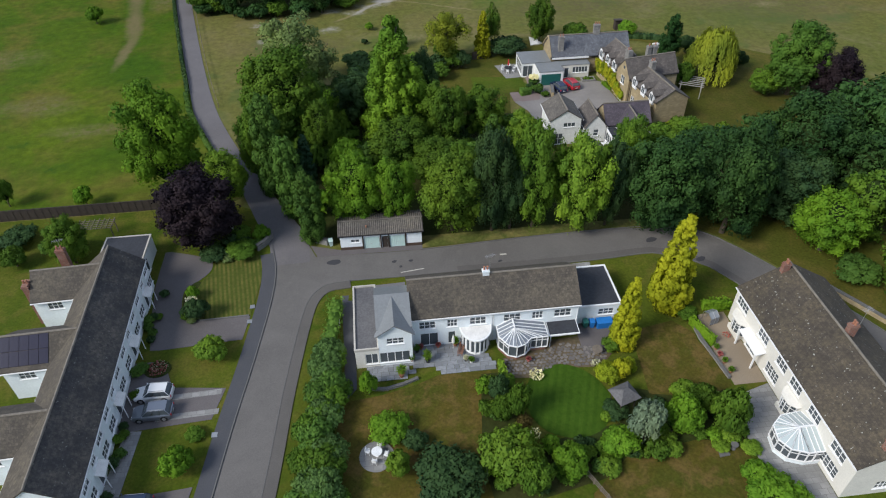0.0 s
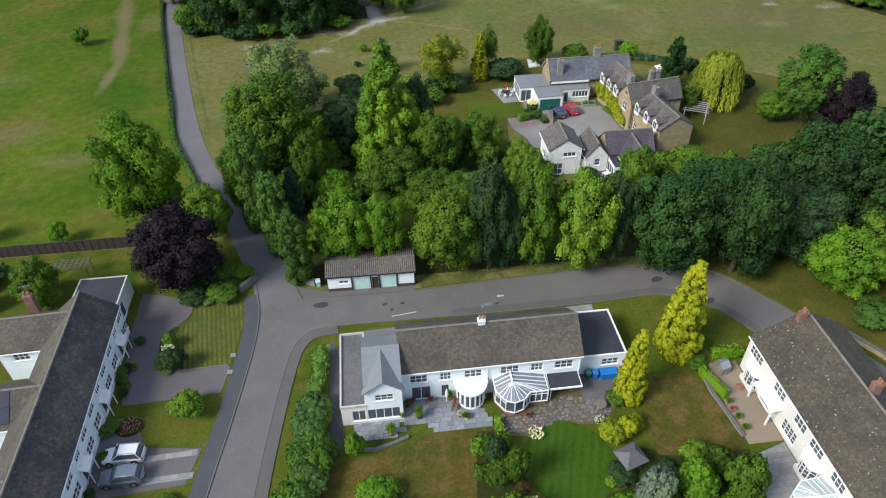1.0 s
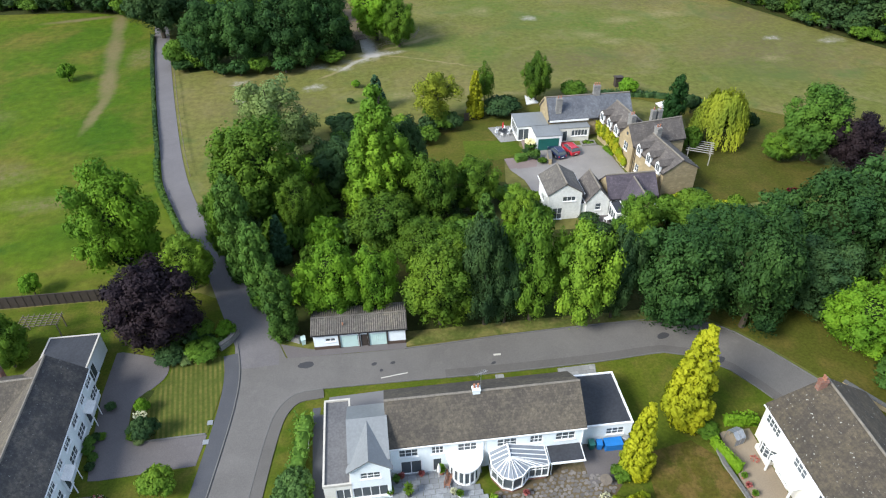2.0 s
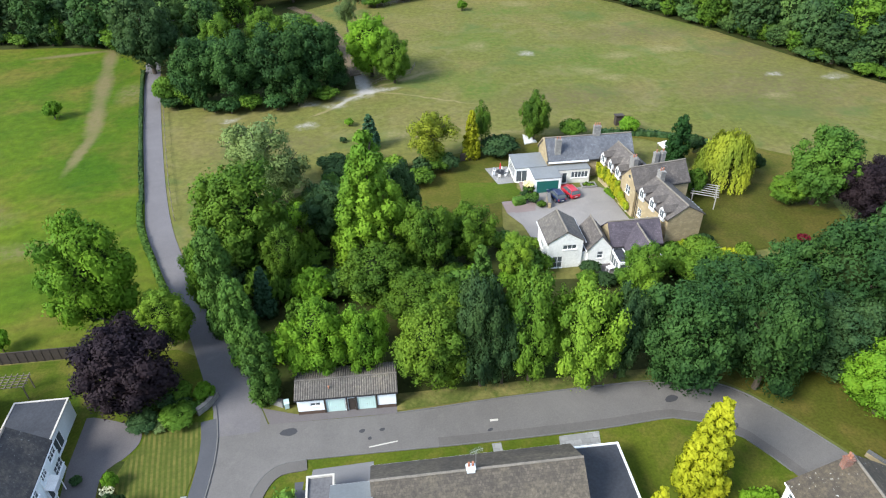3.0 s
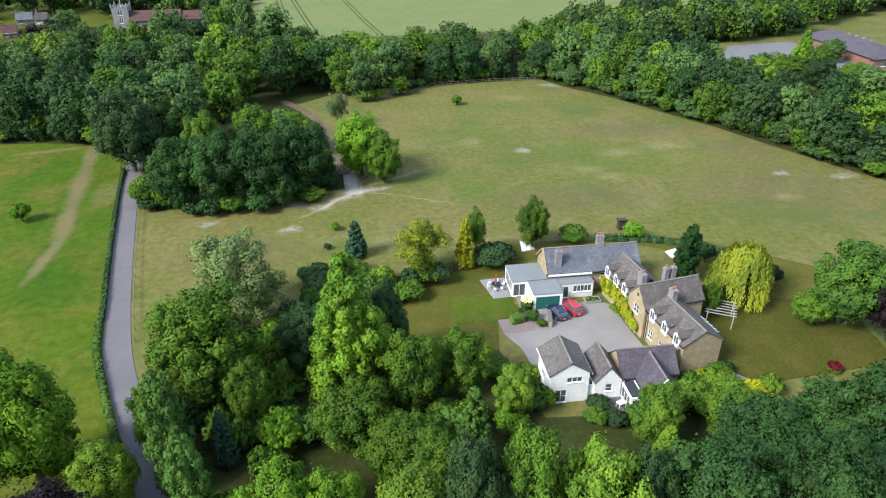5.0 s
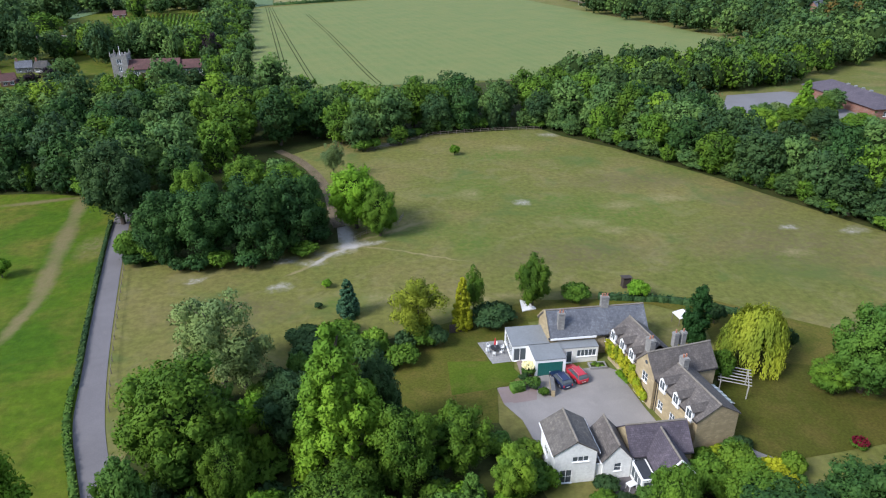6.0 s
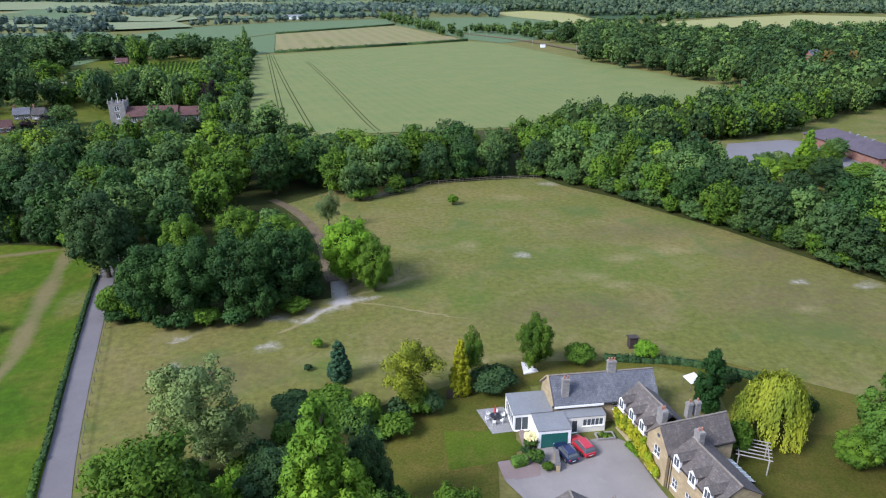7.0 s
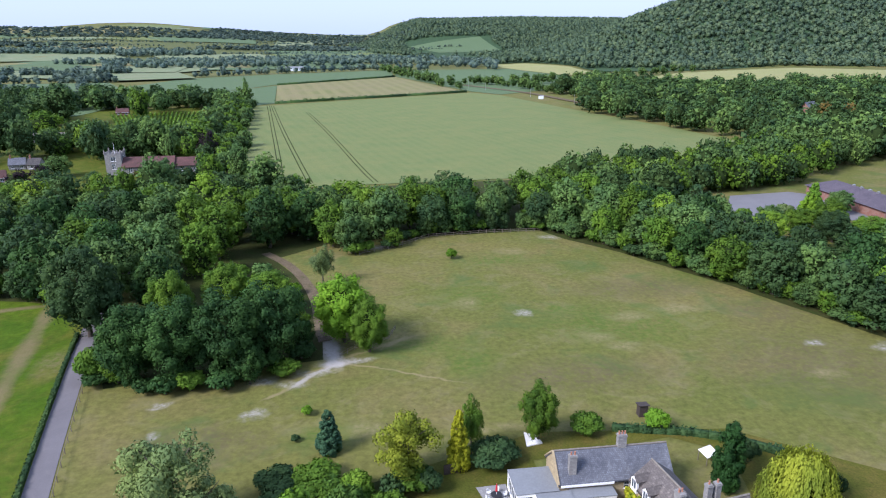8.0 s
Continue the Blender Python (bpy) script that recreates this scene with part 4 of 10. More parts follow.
def window(parent, p0, p1, o, cols=2, rows=1, mat=None, sill=True, bar=0.075, name="window", glass=None):
    """A window in an opening of the wall p0-p1: frame, a pane a light, a sill."""
    a, b = Vector((*p0, 0)), Vector((*p1, 0))
    d = (b - a).normalized()
    n = Vector((d.y, -d.x, 0))
    u0, u1, v0, v1 = o[:4]

    def at(u, v, k):
        q = a + d * u + n * k
        return (q.x, q.y, v)

    def board(sh, ua, ub, va, vb, k0, k1):
        sh.prism([at(ua, va, k1), at(ub, va, k1), at(ub, vb, k1), at(ua, vb, k1)], tuple(n * (k0 - k1)))

    w = (u1 - u0 - bar) / cols
    h = (v1 - v0 - bar) / rows
    cut = bar * 0.25
    holes = [(u0 + i * w + bar, u0 + (i + 1) * w, v0 + bar if j == 0 else v0 + j * h + bar * 0.5 + cut, v1 - bar if j == rows - 1 else v0 + (j + 1) * h + bar * 0.5 - cut) for i in range(cols) for j in range(rows)]
    us = sorted({u0, u1, *[x for o in holes for x in o[:2]]})
    vs = sorted({v0, v1, *[x for o in holes for x in o[2:]]})
    sh = Shape().pierced(us, vs, holes, lambda u, v, k: at(u, v, -0.04 - k), 0.08)
    win = part(name, sh, mat or M["pvc"], parent, "white framed window")
    for i in range(cols):
        g = Shape()
        board(g, u0 + i * w + bar, u0 + (i + 1) * w, v0 + bar, v1 - bar, -0.09, -0.075)
        part("pane", g, glass or M["glass"], win)
    if sill:
        s = Shape()
        board(s, u0 - 0.08, u1 + 0.08, v0 - 0.07, v0 - 0.003, -0.1, 0.09)
        part("sill", s, M["pvc"], win)
    return win


def face(parent, p0, p1, z0, z1, mat, wins, thick=0.28):
    """A wall with windows (u0, u1, v0, v1, cols, rows)."""
    ob = wall(parent, p0, p1, z0, z1, [w[:4] for w in wins], mat, thick)
    for w in wins:
        window(parent, p0, p1, w, *w[4:6])
    return ob


def nudged(wins):
    """End walls start a wall's thickness in from the corner."""
    return [(w[0] - 0.28, w[1] - 0.28, *w[2:]) for w in wins]


def slope(parent, top, mat, thick=0.16, name="roof"):
    return part(name, Shape().slab(top, thick), mat, parent)


def ridge_row(parent, a, b, mat=None, step=0.45, r=0.13):
    """Half-round ridge tiles, one after the other, in one mesh."""
    a, b = Vector(a), Vector(b)
    n = max(1, int((b - a).length / step))
    sh = Shape()
    rnd = random.Random(n)
    for i in range(n):
        p, q = a.lerp(b, i / n), a.lerp(b, (i + 0.97) / n)
        lift = Vector((0, 0, rnd.uniform(-0.015, 0.015)))
        sh.tube(p + lift, q + lift, r, r * 1.06, 6)
    return part("ridge_tiles", sh, mat or M["mortar"], parent)


def chimney(parent, x, y, z0, z1, w=0.9, d=0.6, mat=None, pots=2):
    ch = part("chimney", Shape().box(x - w / 2, x + w / 2, y - d / 2, y + d / 2, z0, z1).box(x - w / 2 - 0.06, x + w / 2 + 0.06, y - d / 2 - 0.06, y + d / 2 + 0.06, z1 - 0.28, z1 - 0.14), mat or M["brick"], parent)
    for i in range(pots):
        px = x + (i - (pots - 1) / 2) * w / pots
        part("chimney_pot", Shape().lathe([(0.12, z1), (0.13, z1 + 0.05), (0.105, z1 + 0.12), (0.1, z1 + 0.38), (0.13, z1 + 0.42), (0.12, z1 + 0.45)], 10, (px, y, 0)), M["terracotta"], ch)
    return ch


def aerial(parent, x, y, z0, z1, turn=0.4):
    sh = Shape().tube((x, y, z0), (x, y, z1), 0.025, 0.02, 6)
    c, s = math.cos(turn), math.sin(turn)
    sh.tube((x - c * 0.6, y - s * 0.6, z1 - 0.1), (x + c * 0.7, y + s * 0.7, z1 - 0.1), 0.018, None, 5)
    for k in range(7):
        q = -0.55 + k * 0.18
        sh.tube((x + c * q + s * 0.3, y + s * q - c * 0.3, z1 - 0.1), (x + c * q - s * 0.3, y + s * q + c * 0.3, z1 - 0.1), 0.012, None, 4)
    return part("aerial", sh, M["steel"], parent, "thin metal television aerial")


def gable_block(parent, x0, x1, y0, y1, eave, ridge, wall_mat, roof_mat, front=(), back=(), left=(), right=(), over=0.35, verge=0.12, along="x", ridge_tiles=True, closed=(True, True), ridge_at=0.5, back_roof=None, front_over=None):
    """Four walls, two gables, two slopes. The ridge runs along x or y. Windows are lists for each side."""
    gutter_mat = M["black"] if wall_mat in (M["stone"], M["grey_stone"]) else M["pvc"]
    face(parent, (x0, y0), (x1, y0), 0, eave if along == "x" else eave, wall_mat, list(front))
    face(parent, (x1, y0 + 0.28), (x1, y1 - 0.28), 0, eave, wall_mat, nudged(right))
    face(parent, (x1, y1), (x0, y1), 0, eave, wall_mat, list(back))
    face(parent, (x0, y1 - 0.28), (x0, y0 + 0.28), 0, eave, wall_mat, nudged(left))
    if along == "x":
        ym = y0 + (y1 - y0) * ridge_at
        k = (ridge - eave) / (ym - y0)
        kb = (ridge - eave) / (y1 - ym)
        for i, xx in enumerate((x0, x1)):
            if closed[i]:
                s = 0.28 if i == 0 else -0.28
                part("gable", Shape().prism([(xx, y0, eave), (xx, y1, eave), (xx, ym, ridge - 0.02)], (s, 0, 0)), wall_mat, parent)
        a, b = x0 - verge, x1 + verge
        fo = over if front_over is None else front_over
        slope(parent, [(a, y0 - fo, eave - k * fo + 0.16), (b, y0 - fo, eave - k * fo + 0.16), (b, ym, ridge + 0.16), (a, ym, ridge + 0.16)], roof_mat)
        slope(parent, [(a, ym, ridge + 0.16), (b, ym, ridge + 0.16), (b, y1 + over, eave - kb * over + 0.16), (a, y1 + over, eave - kb * over + 0.16)], back_roof or roof_mat)
        for yy, sg, kk in ((y0 - over, -1, k), (y1 + over, 1, kb))[0 if front_over is None else 1:]:
            z = eave - kk * over
            part("gutter", Shape().box(a, b, min(yy, yy + sg * 0.11), max(yy, yy + sg * 0.11), z - 0.09, z + 0.02), gutter_mat, parent)
        if ridge_tiles:
            ridge_row(parent, (a, ym, ridge + 0.17), (b, ym, ridge + 0.17))
    else:
        xm = x0 + (x1 - x0) * ridge_at
        k = (ridge - eave) / (xm - x0)
        kb = (ridge - eave) / (x1 - xm)
        for i, yy in enumerate((y0, y1)):
            if closed[i]:
                s = 0.28 if i == 0 else -0.28
                part("gable", Shape().prism([(x0, yy, eave), (x1, yy, eave), (xm, yy, ridge - 0.02)], (0, s, 0)), wall_mat, parent)
        a, b = y0 - verge, y1 + verge
        slope(parent, [(x0 - over, a, eave - k * over + 0.16), (xm, a, ridge + 0.16), (xm, b, ridge + 0.16), (x0 - over, b, eave - k * over + 0.16)], roof_mat)
        slope(parent, [(xm, a, ridge + 0.16), (x1 + over, a, eave - kb * over + 0.16), (x1 + over, b, eave - kb * over + 0.16), (xm, b, ridge + 0.16)], roof_mat)
        for xx, sg, kk in ((x0 - over, -1, k), (x1 + over, 1, kb)):
            z = eave - kk * over
            part("gutter", Shape().box(min(xx, xx + sg * 0.11), max(xx, xx + sg * 0.11), a, b, z - 0.09, z + 0.02), gutter_mat, parent)
        if ridge_tiles:
            ridge_row(parent, (xm, a, ridge + 0.17), (xm, b, ridge + 0.17))


def flat_block(parent, x0, x1, y0, y1, h, wall_mat, roof_mat, front=(), back=(), left=(), right=(), kerb=0.18, kerb_mat=None, over=0.06):
    """A flat-roofed block with a raised edge."""
    face(parent, (x0, y0), (x1, y0), 0, h, wall_mat, list(front))
    face(parent, (x1, y0 + 0.28), (x1, y1 - 0.28), 0, h, wall_mat, nudged(right))
    face(parent, (x1, y1), (x0, y1), 0, h, wall_mat, list(back))
    face(parent, (x0, y1 - 0.28), (x0, y0 + 0.28), 0, h, wall_mat, nudged(left))
    part("flat_roof", Shape().box(x0 + 0.02, x1 - 0.02, y0 + 0.02, y1 - 0.02, h + 0.003, h + 0.08), roof_mat, parent)
    k = 0.13
    sh = Shape().box(x0 - over, x1 + over, y0 - over, y0 + k, h + 0.004, h + kerb).box(x0 - over, x1 + over, y1 - k, y1 + over, h + 0.004, h + kerb)
    sh.box(x0 - over, x0 + k, y0 + k, y1 - k, h + 0.004, h + kerb).box(x1 - k, x1 + over, y0 + k, y1 - k, h + 0.004, h + kerb)
    part("roof_edge", sh, kerb_mat or M["pvc"], parent)


def conservatory(name, m, ring, house_edges, dwarf, eave, apex, ridge_to, label, sub=2, roof_glass=None):
    """A glazed room on a low wall. ring: its footprint, anticlockwise from above; house_edges: edges against the house, left unglazed."""
    c = thing(name, m, label, "conservatory")
    n = len(ring)
    for i in range(n):
        p, q = Vector((*ring[i], 0)), Vector((*ring[(i + 1) % n], 0))
        if i in house_edges:
            continue
        d = (q - p).normalized()
        out = Vector((d.y, -d.x, 0))
        part("base_wall", Shape().prism([(p.x, p.y, 0), (q.x, q.y, 0), (q.x, q.y, dwarf), (p.x, p.y, dwarf)], tuple(-out * 0.18)), M["brick"] if dwarf < 0.6 else M["render"], c)
        part("eaves_beam", Shape().beam(p + Vector((0, 0, eave)), q + Vector((0, 0, eave)), 0.16, 0.14), M["pvc"], c)
        part("sill", Shape().beam(p + Vector((0, 0, dwarf + 0.04)), q + Vector((0, 0, dwarf + 0.04)), 0.16, 0.08), M["pvc"], c)
        k = max(1, round((q - p).length / 0.75))
        for j in range(k):
            a, b = p.lerp(q, j / k), p.lerp(q, (j + 1) / k)
            part("post", Shape().beam((a.x, a.y, dwarf), (a.x, a.y, eave), 0.1), M["pvc"], c)
            i0, i1 = a.lerp(b, 0.08) - out * 0.05, a.lerp(b, 0.92) - out * 0.05
            part("pane", Shape().prism([(i0.x, i0.y, dwarf + 0.08), (i1.x, i1.y, dwarf + 0.08), (i1.x, i1.y, eave - 0.08), (i0.x, i0.y, eave - 0.08)], tuple(-out * 0.02)), M["glass"], c)
            if k > 1:
                part("transom", Shape().beam((a.x, a.y, eave - 0.5), (b.x, b.y, eave - 0.5), 0.06), M["pvc"], c)
    a, r = Vector(apex), Vector(ridge_to)
    bars = Shape().beam(a + Vector((0, 0, 0.06)), r + Vector((0, 0, 0.06)), 0.16, 0.14)
    for i in range(n):
        p, q = Vector((*ring[i], eave + 0.06)), Vector((*ring[(i + 1) % n], eave + 0.06))
        if i in house_edges:
            continue

        def top(s):
            w = r - a
            t = 0 if w.length < 1e-4 else max(0.0, min(1.0, (s - a).dot(w) / w.length_squared))
            return a + w * t
        k = max(1, round((q - p).length / 0.62))
        for j in range(k):
            s, e = p.lerp(q, j / k), p.lerp(q, (j + 1) / k)
            ts, te = top(s), top(e)
            ring3 = [s, e, te] if (te - ts).length < 0.02 else [s, e, te, ts]
            part("roof_pane", Shape().slab([tuple(v) for v in ring3], 0.02), roof_glass or M["roof_glass"], c)
            bars.beam(s + Vector((0, 0, 0.03)), ts + Vector((0, 0, 0.03)), 0.075, 0.07)
        bars.beam(q + Vector((0, 0, 0.03)), top(q) + Vector((0, 0, 0.03)), 0.075, 0.07)
    part("roof_frame", bars, M["pvc"], c)
    if roof_glass is None:
        part("finial", Shape().lathe([(0.05, 0), (0.08, 0.1), (0.03, 0.2), (0.06, 0.3), (0.01, 0.45)], 8, (a.x, a.y, a.z + 0.1)), M["pvc"], c)
    return c


def three(u, w, v0, v1, cols=3, rows=2):
    return (u, u + w, v0, v1, cols, rows)


# --- the white pair of houses on the corner: front garden side faces the camera
H = pose(0, 51.4, 0)
pair = thing("house", H, "white rendered pair of semi-detached houses with brown tiled roof", "house")
up = (2.95, 4.1)
gable_block(pair, 1.9, 21.3, 0, 6.9, 4.85, 7.4, M["render"], M["brown_tile"],
            front=[three(0.9, 1.9, *up), three(4.1, 1.2, *up), three(6.7, 1.9, *up), three(10.6, 2.0, *up), three(13.9, 1.3, *up), three(16.5, 2.0, *up),
                   (1.0, 3.1, 0.15, 2.2, 2, 1), (4.2, 5.1, 0.15, 2.15, 1, 1), (11.5, 13.5, 0.15, 2.1, 2, 1), (15.9, 18.2, 0.85, 2.15, 3, 2)],
            left=[], right=[], back=[three(2.0, 1.8, *up), three(8, 1.8, *up), three(13, 1.8, *up)], over=0.2)
part("party_wall_line", Shape().box(11.25, 11.4, -0.04, -0.003, 0, 4.5), M["old_render"], pair)
chimney(pair, 10.9, 3.45, 6.6, 8.15, 0.75, 0.5, M["render"], 2)
aerial(pair, 11.35, 3.5, 7.4, 10.2, 0.3)
for xx in (2.05, 11.1, 21.15):
    part("downpipe", Shape().tube((xx, -0.07, 0.05), (xx, -0.07, 4.5), 0.04, None, 8), M["pvc"], pair)
# dark sheet put in for the shaded space inside the open canopy frame
part("porch_canopy", Shape().slab([(17.6, -1.9, 2.0), (21.0, -1.9, 2.0), (21.0, -0.003, 2.2), (17.6, -0.003, 2.2)], 0.03), M["dark_felt"], pair, "low canopy over the terrace, its shaded inside drawn as a dark sheet")
part("canopy_frame", Shape().beam((17.5, -1.95, 1.98), (21.1, -1.95, 1.98), 0.16).beam((21.05, -1.9, 2.0), (21.05, 0, 2.2), 0.07).beam((17.55, -1.9, 2.0), (17.55, 0, 2.2), 0.07), M["pvc"], pair)
part("canopy_post", Shape().beam((17.7, -1.9, 0.05), (17.7, -1.9, 1.9), 0.09), M["pvc"], pair)

ext = thing("house_extension", H, "white gabled extension with grey roof and a flat-roofed wing", "house")
flat_block(ext, -4.52, -1.9, -2.3, 7.9, 2.85, M["cream_render"], M["felt"], front=[(1.1, 2.5, 0.6, 2.25, 2, 1)], left=[], kerb=0.3, kerb_mat=M["edge_render"])
gable_block(ext, -1.88, 1.86, -2.3, 4.9, 5.2, 6.7, front_over=-0.5, wall_mat=M["render"], roof_mat=M["grey_metal_roof"], over=0.25, ridge_tiles=False, ridge_at=0.63,
            front=[(0.95, 2.85, 3.55, 4.5, 3, 2), (0.05, 3.45, 0.6, 2.25, 4, 1)], left=[], verge=0.1)
# the cross gable on the garden front
part("gable", Shape().prism([(-1.88, -2.3, 5.21), (1.86, -2.3, 5.21), (0.0, -2.3, 6.55)], (0, 0.3, 0)), M["render"], ext)
slope(ext, [(-2.15, -2.62, 5.2), (0.0, -2.62, 6.78), (0.0, 2.0, 6.78), (-2.2, -2.3, 5.2)], M["grey_metal_roof"])
slope(ext, [(0.0, -2.62, 6.78), (2.15, -2.62, 5.2), (2.2, -2.3, 5.2), (0.0, 2.0, 6.78)], M["grey_metal_roof"])

wing = thing("flat_roofed_garage", H, "white flat-roofed garage with black felt roof", "garage")
flat_block(wing, 21.6, 26.9, 1.2, 8.0, 2.75, M["render"], M["dark_felt"], front=[(2.6, 4.5, 1.25, 2.25, 3, 2)], kerb=0.2)

conservatory("conservatory", pose(0, 51.4, 0), [(11.75, -0.02), (11.75, -1.6), (12.6, -3.0), (13.5, -3.35), (14.5, -3.05), (15.35, -2.2), (17.3, -2.2), (17.3, -0.02)], (7,), 0.5, 2.25, (13.5, -1.5, 3.35), (13.5, -0.05, 3.35), "white framed conservatory with a faceted grey roof")
bow = thing("bow_window", pose(9.25, 51.38, 0), "white curved bay with tall windows and a flat roof", "bay")
for i in range(9):
    a0, a1 = math.pi * (1 + i / 9), math.pi * (1 + (i + 1) / 9)
    p, q = (1.65 * math.cos(a0), 2.1 * math.sin(a0)), (1.65 * math.cos(a1), 2.1 * math.sin(a1))
    wall(bow, p, q, 0.05, 2.5, [(0.06, 0.52, 0.35, 2.25)], M["pvc"], 0.1)
    window(bow, p, q, (0.06, 0.52, 0.35, 2.25), 1, 1, sill=False, bar=0.05)
part("flat_roof", Shape().slab([(1.85 * math.cos(math.pi * (1 + i / 24)), 2.3 * math.sin(math.pi * (1 + i / 24)), 2.72) for i in range(25)], 0.2), M["pvc"], bow)
part("roof_deck", Shape().slab([(1.7 * math.cos(math.pi * (1 + i / 24)), 2.12 * math.sin(math.pi * (1 + i / 24)) - 0.02, 2.735) for i in range(25)], 0.012), M["canvas"], bow)

# --- the long white terrace west of the road: its front faces east
W = pose(-29.0, 33.6, 0, 0, 0, 92)
row = thing("terrace_house", W, "long white rendered terrace with dark tiled roof", "house")
wins = []
for k in range(4):
    u = 1.2 + k * 8.1
    wins += [three(u, 1.7, 3.0, 4.15), three(u + 3.0, 1.2, 3.0, 4.15), three(u + 5.2, 1.7, 3.0, 4.15), three(u, 1.9, 0.9, 2.15), (u + 2.9, u + 3.85, 0.05, 2.1, 1, 1), three(u + 5.1, 1.9, 0.9, 2.15)]
gable_block(row, 0, 32.2, 0, 6.6, 4.7, 7.3, M["render"], M["dark_tile"], front=wins, over=0.2, back_roof=M["brown_tile"])
for k in range(4):
    u = 1.2 + k * 8.1
    part("porch_roof", Shape().slab([(u + 2.5, -0.85, 2.2), (u + 4.3, -0.85, 2.2), (u + 4.3, -0.003, 2.6), (u + 2.5, -0.003, 2.6)], 0.08), M["canvas"], row, "small pale lean-to porch roof")
    for dx in (2.5, 4.3):
        part("porch_post", Shape().beam((u + dx + (0.1 if dx < 3 else -0.1), -0.78, 0.0), (u + dx + (0.1 if dx < 3 else -0.1), -0.78, 2.15), 0.08), M["pvc"], row)
for u, s in ((4.0, 1), (12.0, 1), (20.0, 1), (28.0, 1)):
    part("downpipe", Shape().tube((u, -0.07, 0.05), (u, -0.07, 4.5), 0.04, None, 8), M["pvc"], row)
flat_end = thing("flat_roofed_garage", pose(-30.1, 65.9, 0, 0, 0, 90), "white flat-roofed block with dark roof at the terrace's end", "garage")
flat_block(flat_end, 0.1, 7.4, 1.2, 6.9, 2.75, M["render"], M["dark_felt"], front=[(1.5, 3.6, 0.1, 2.1, 2, 1)], kerb=0.14, kerb_mat=M["edge_render"])
for k, (yr, half, solar) in enumerate(((63.0, 2.75, False), (52.6, 2.8, True), (42.0, 2.8, False))):
    wg = thing("rear_wing", pose(-35.6 - 0.035 * (yr - 33.6), yr, 0, 0, 0, 2), "white rear wing of the terrace with brown tiled roof", "house", "rear wings")
    gable_block(wg, -5.0, -0.003, -half, half, 4.7, 6.75, M["render"], M["brown_tile"], front=[three(1.4, 1.7, 3.0, 4.1), (2.9, 4.1, 0.3, 2.1, 2, 2)], over=0.3, closed=(True, False), ridge_tiles=False)
    slope(wg, [(-0.1, -half - 0.3, 4.63), (3.3, 0, 6.93), (-0.1, 0, 6.93)], M["brown_tile"])
    slope(wg, [(-0.1, 0, 6.93), (3.3, 0, 6.93), (-0.1, half + 0.3, 4.63)], M["brown_tile"])
    ridge_row(wg, (-5.1, 0, 6.93), (3.2, 0, 6.93))
    chimney(wg, -5.5, -0.6 if k != 0 else -1.2, 0.0, 6.2, 0.7, 1.3, M["brick"], 2)
    if k == 0:
        chimney(wg, -2.6, 3.3, 0.0, 7.2, 1.0, 0.7, M["brick"], 2)
        aerial(wg, -2.4, 3.3, 7.2, 8.6, 0.2)
    if solar:
        for i in range(5):
            for j in range(2):
                x0 = -5.0 + i * 0.98
                s0 = -half + 0.1 + j * 1.3
                z = lambda y: 4.7 + (6.75 - 4.7) / half * (y + half) + 0.24
                part("solar_panel", Shape().slab([(x0, s0, z(s0)), (x0 + 0.94, s0, z(s0)), (x0 + 0.94, s0 + 1.25, z(s0 + 1.25)), (x0, s0 + 1.25, z(s0 + 1.25))], 0.04), M["solar"], wg, "dark violet solar panel")

# --- the white houses to the east: their front faces west
R = pose(40.2, 51.4, 0, 0, 0, -90)
east = thing("house", R, "long white rendered house with mossy brown tiled roof", "house")
gable_block(east, 0, 23.6, 0, 10.4, 5.0, 8.0, M["warm_render"], M["spotted_tile"],
            front=[three(0.5, 2.4, 3.15, 4.35, 4), three(5.6, 2.0, 3.15, 4.35), three(9.6, 1.9, 3.15, 4.35), three(12.4, 2.0, 3.15, 4.35), three(16.0, 1.9, 3.15, 4.35), three(20.0, 2.1, 3.15, 4.35),
                   (8.6, 11.0, 0.7, 2.2, 4, 3), (4.4, 6.4, 0.1, 2.1, 2, 1), (19.6, 22.2, 0.7, 2.2, 4, 3)],
            right=[(3.0, 4.4, 0.9, 2.1, 3, 2), (6.0, 7.2, 3.2, 4.3, 2, 2)], over=0.22)
chimney(east, 0.6, 4.3, 7.0, 8.8, 0.55, 0.8, M["brick"], 2)
chimney(east, 10.6, 5.9, 7.3, 9.2, 0.6, 0.9, M["brick"], 2)
chimney(east, 22.8, 2.6, 6.0, 7.7, 0.55, 0.9, M["brick"], 2)
aerial(east, 10.9, 6.2, 9.4, 11.6, 1.9)
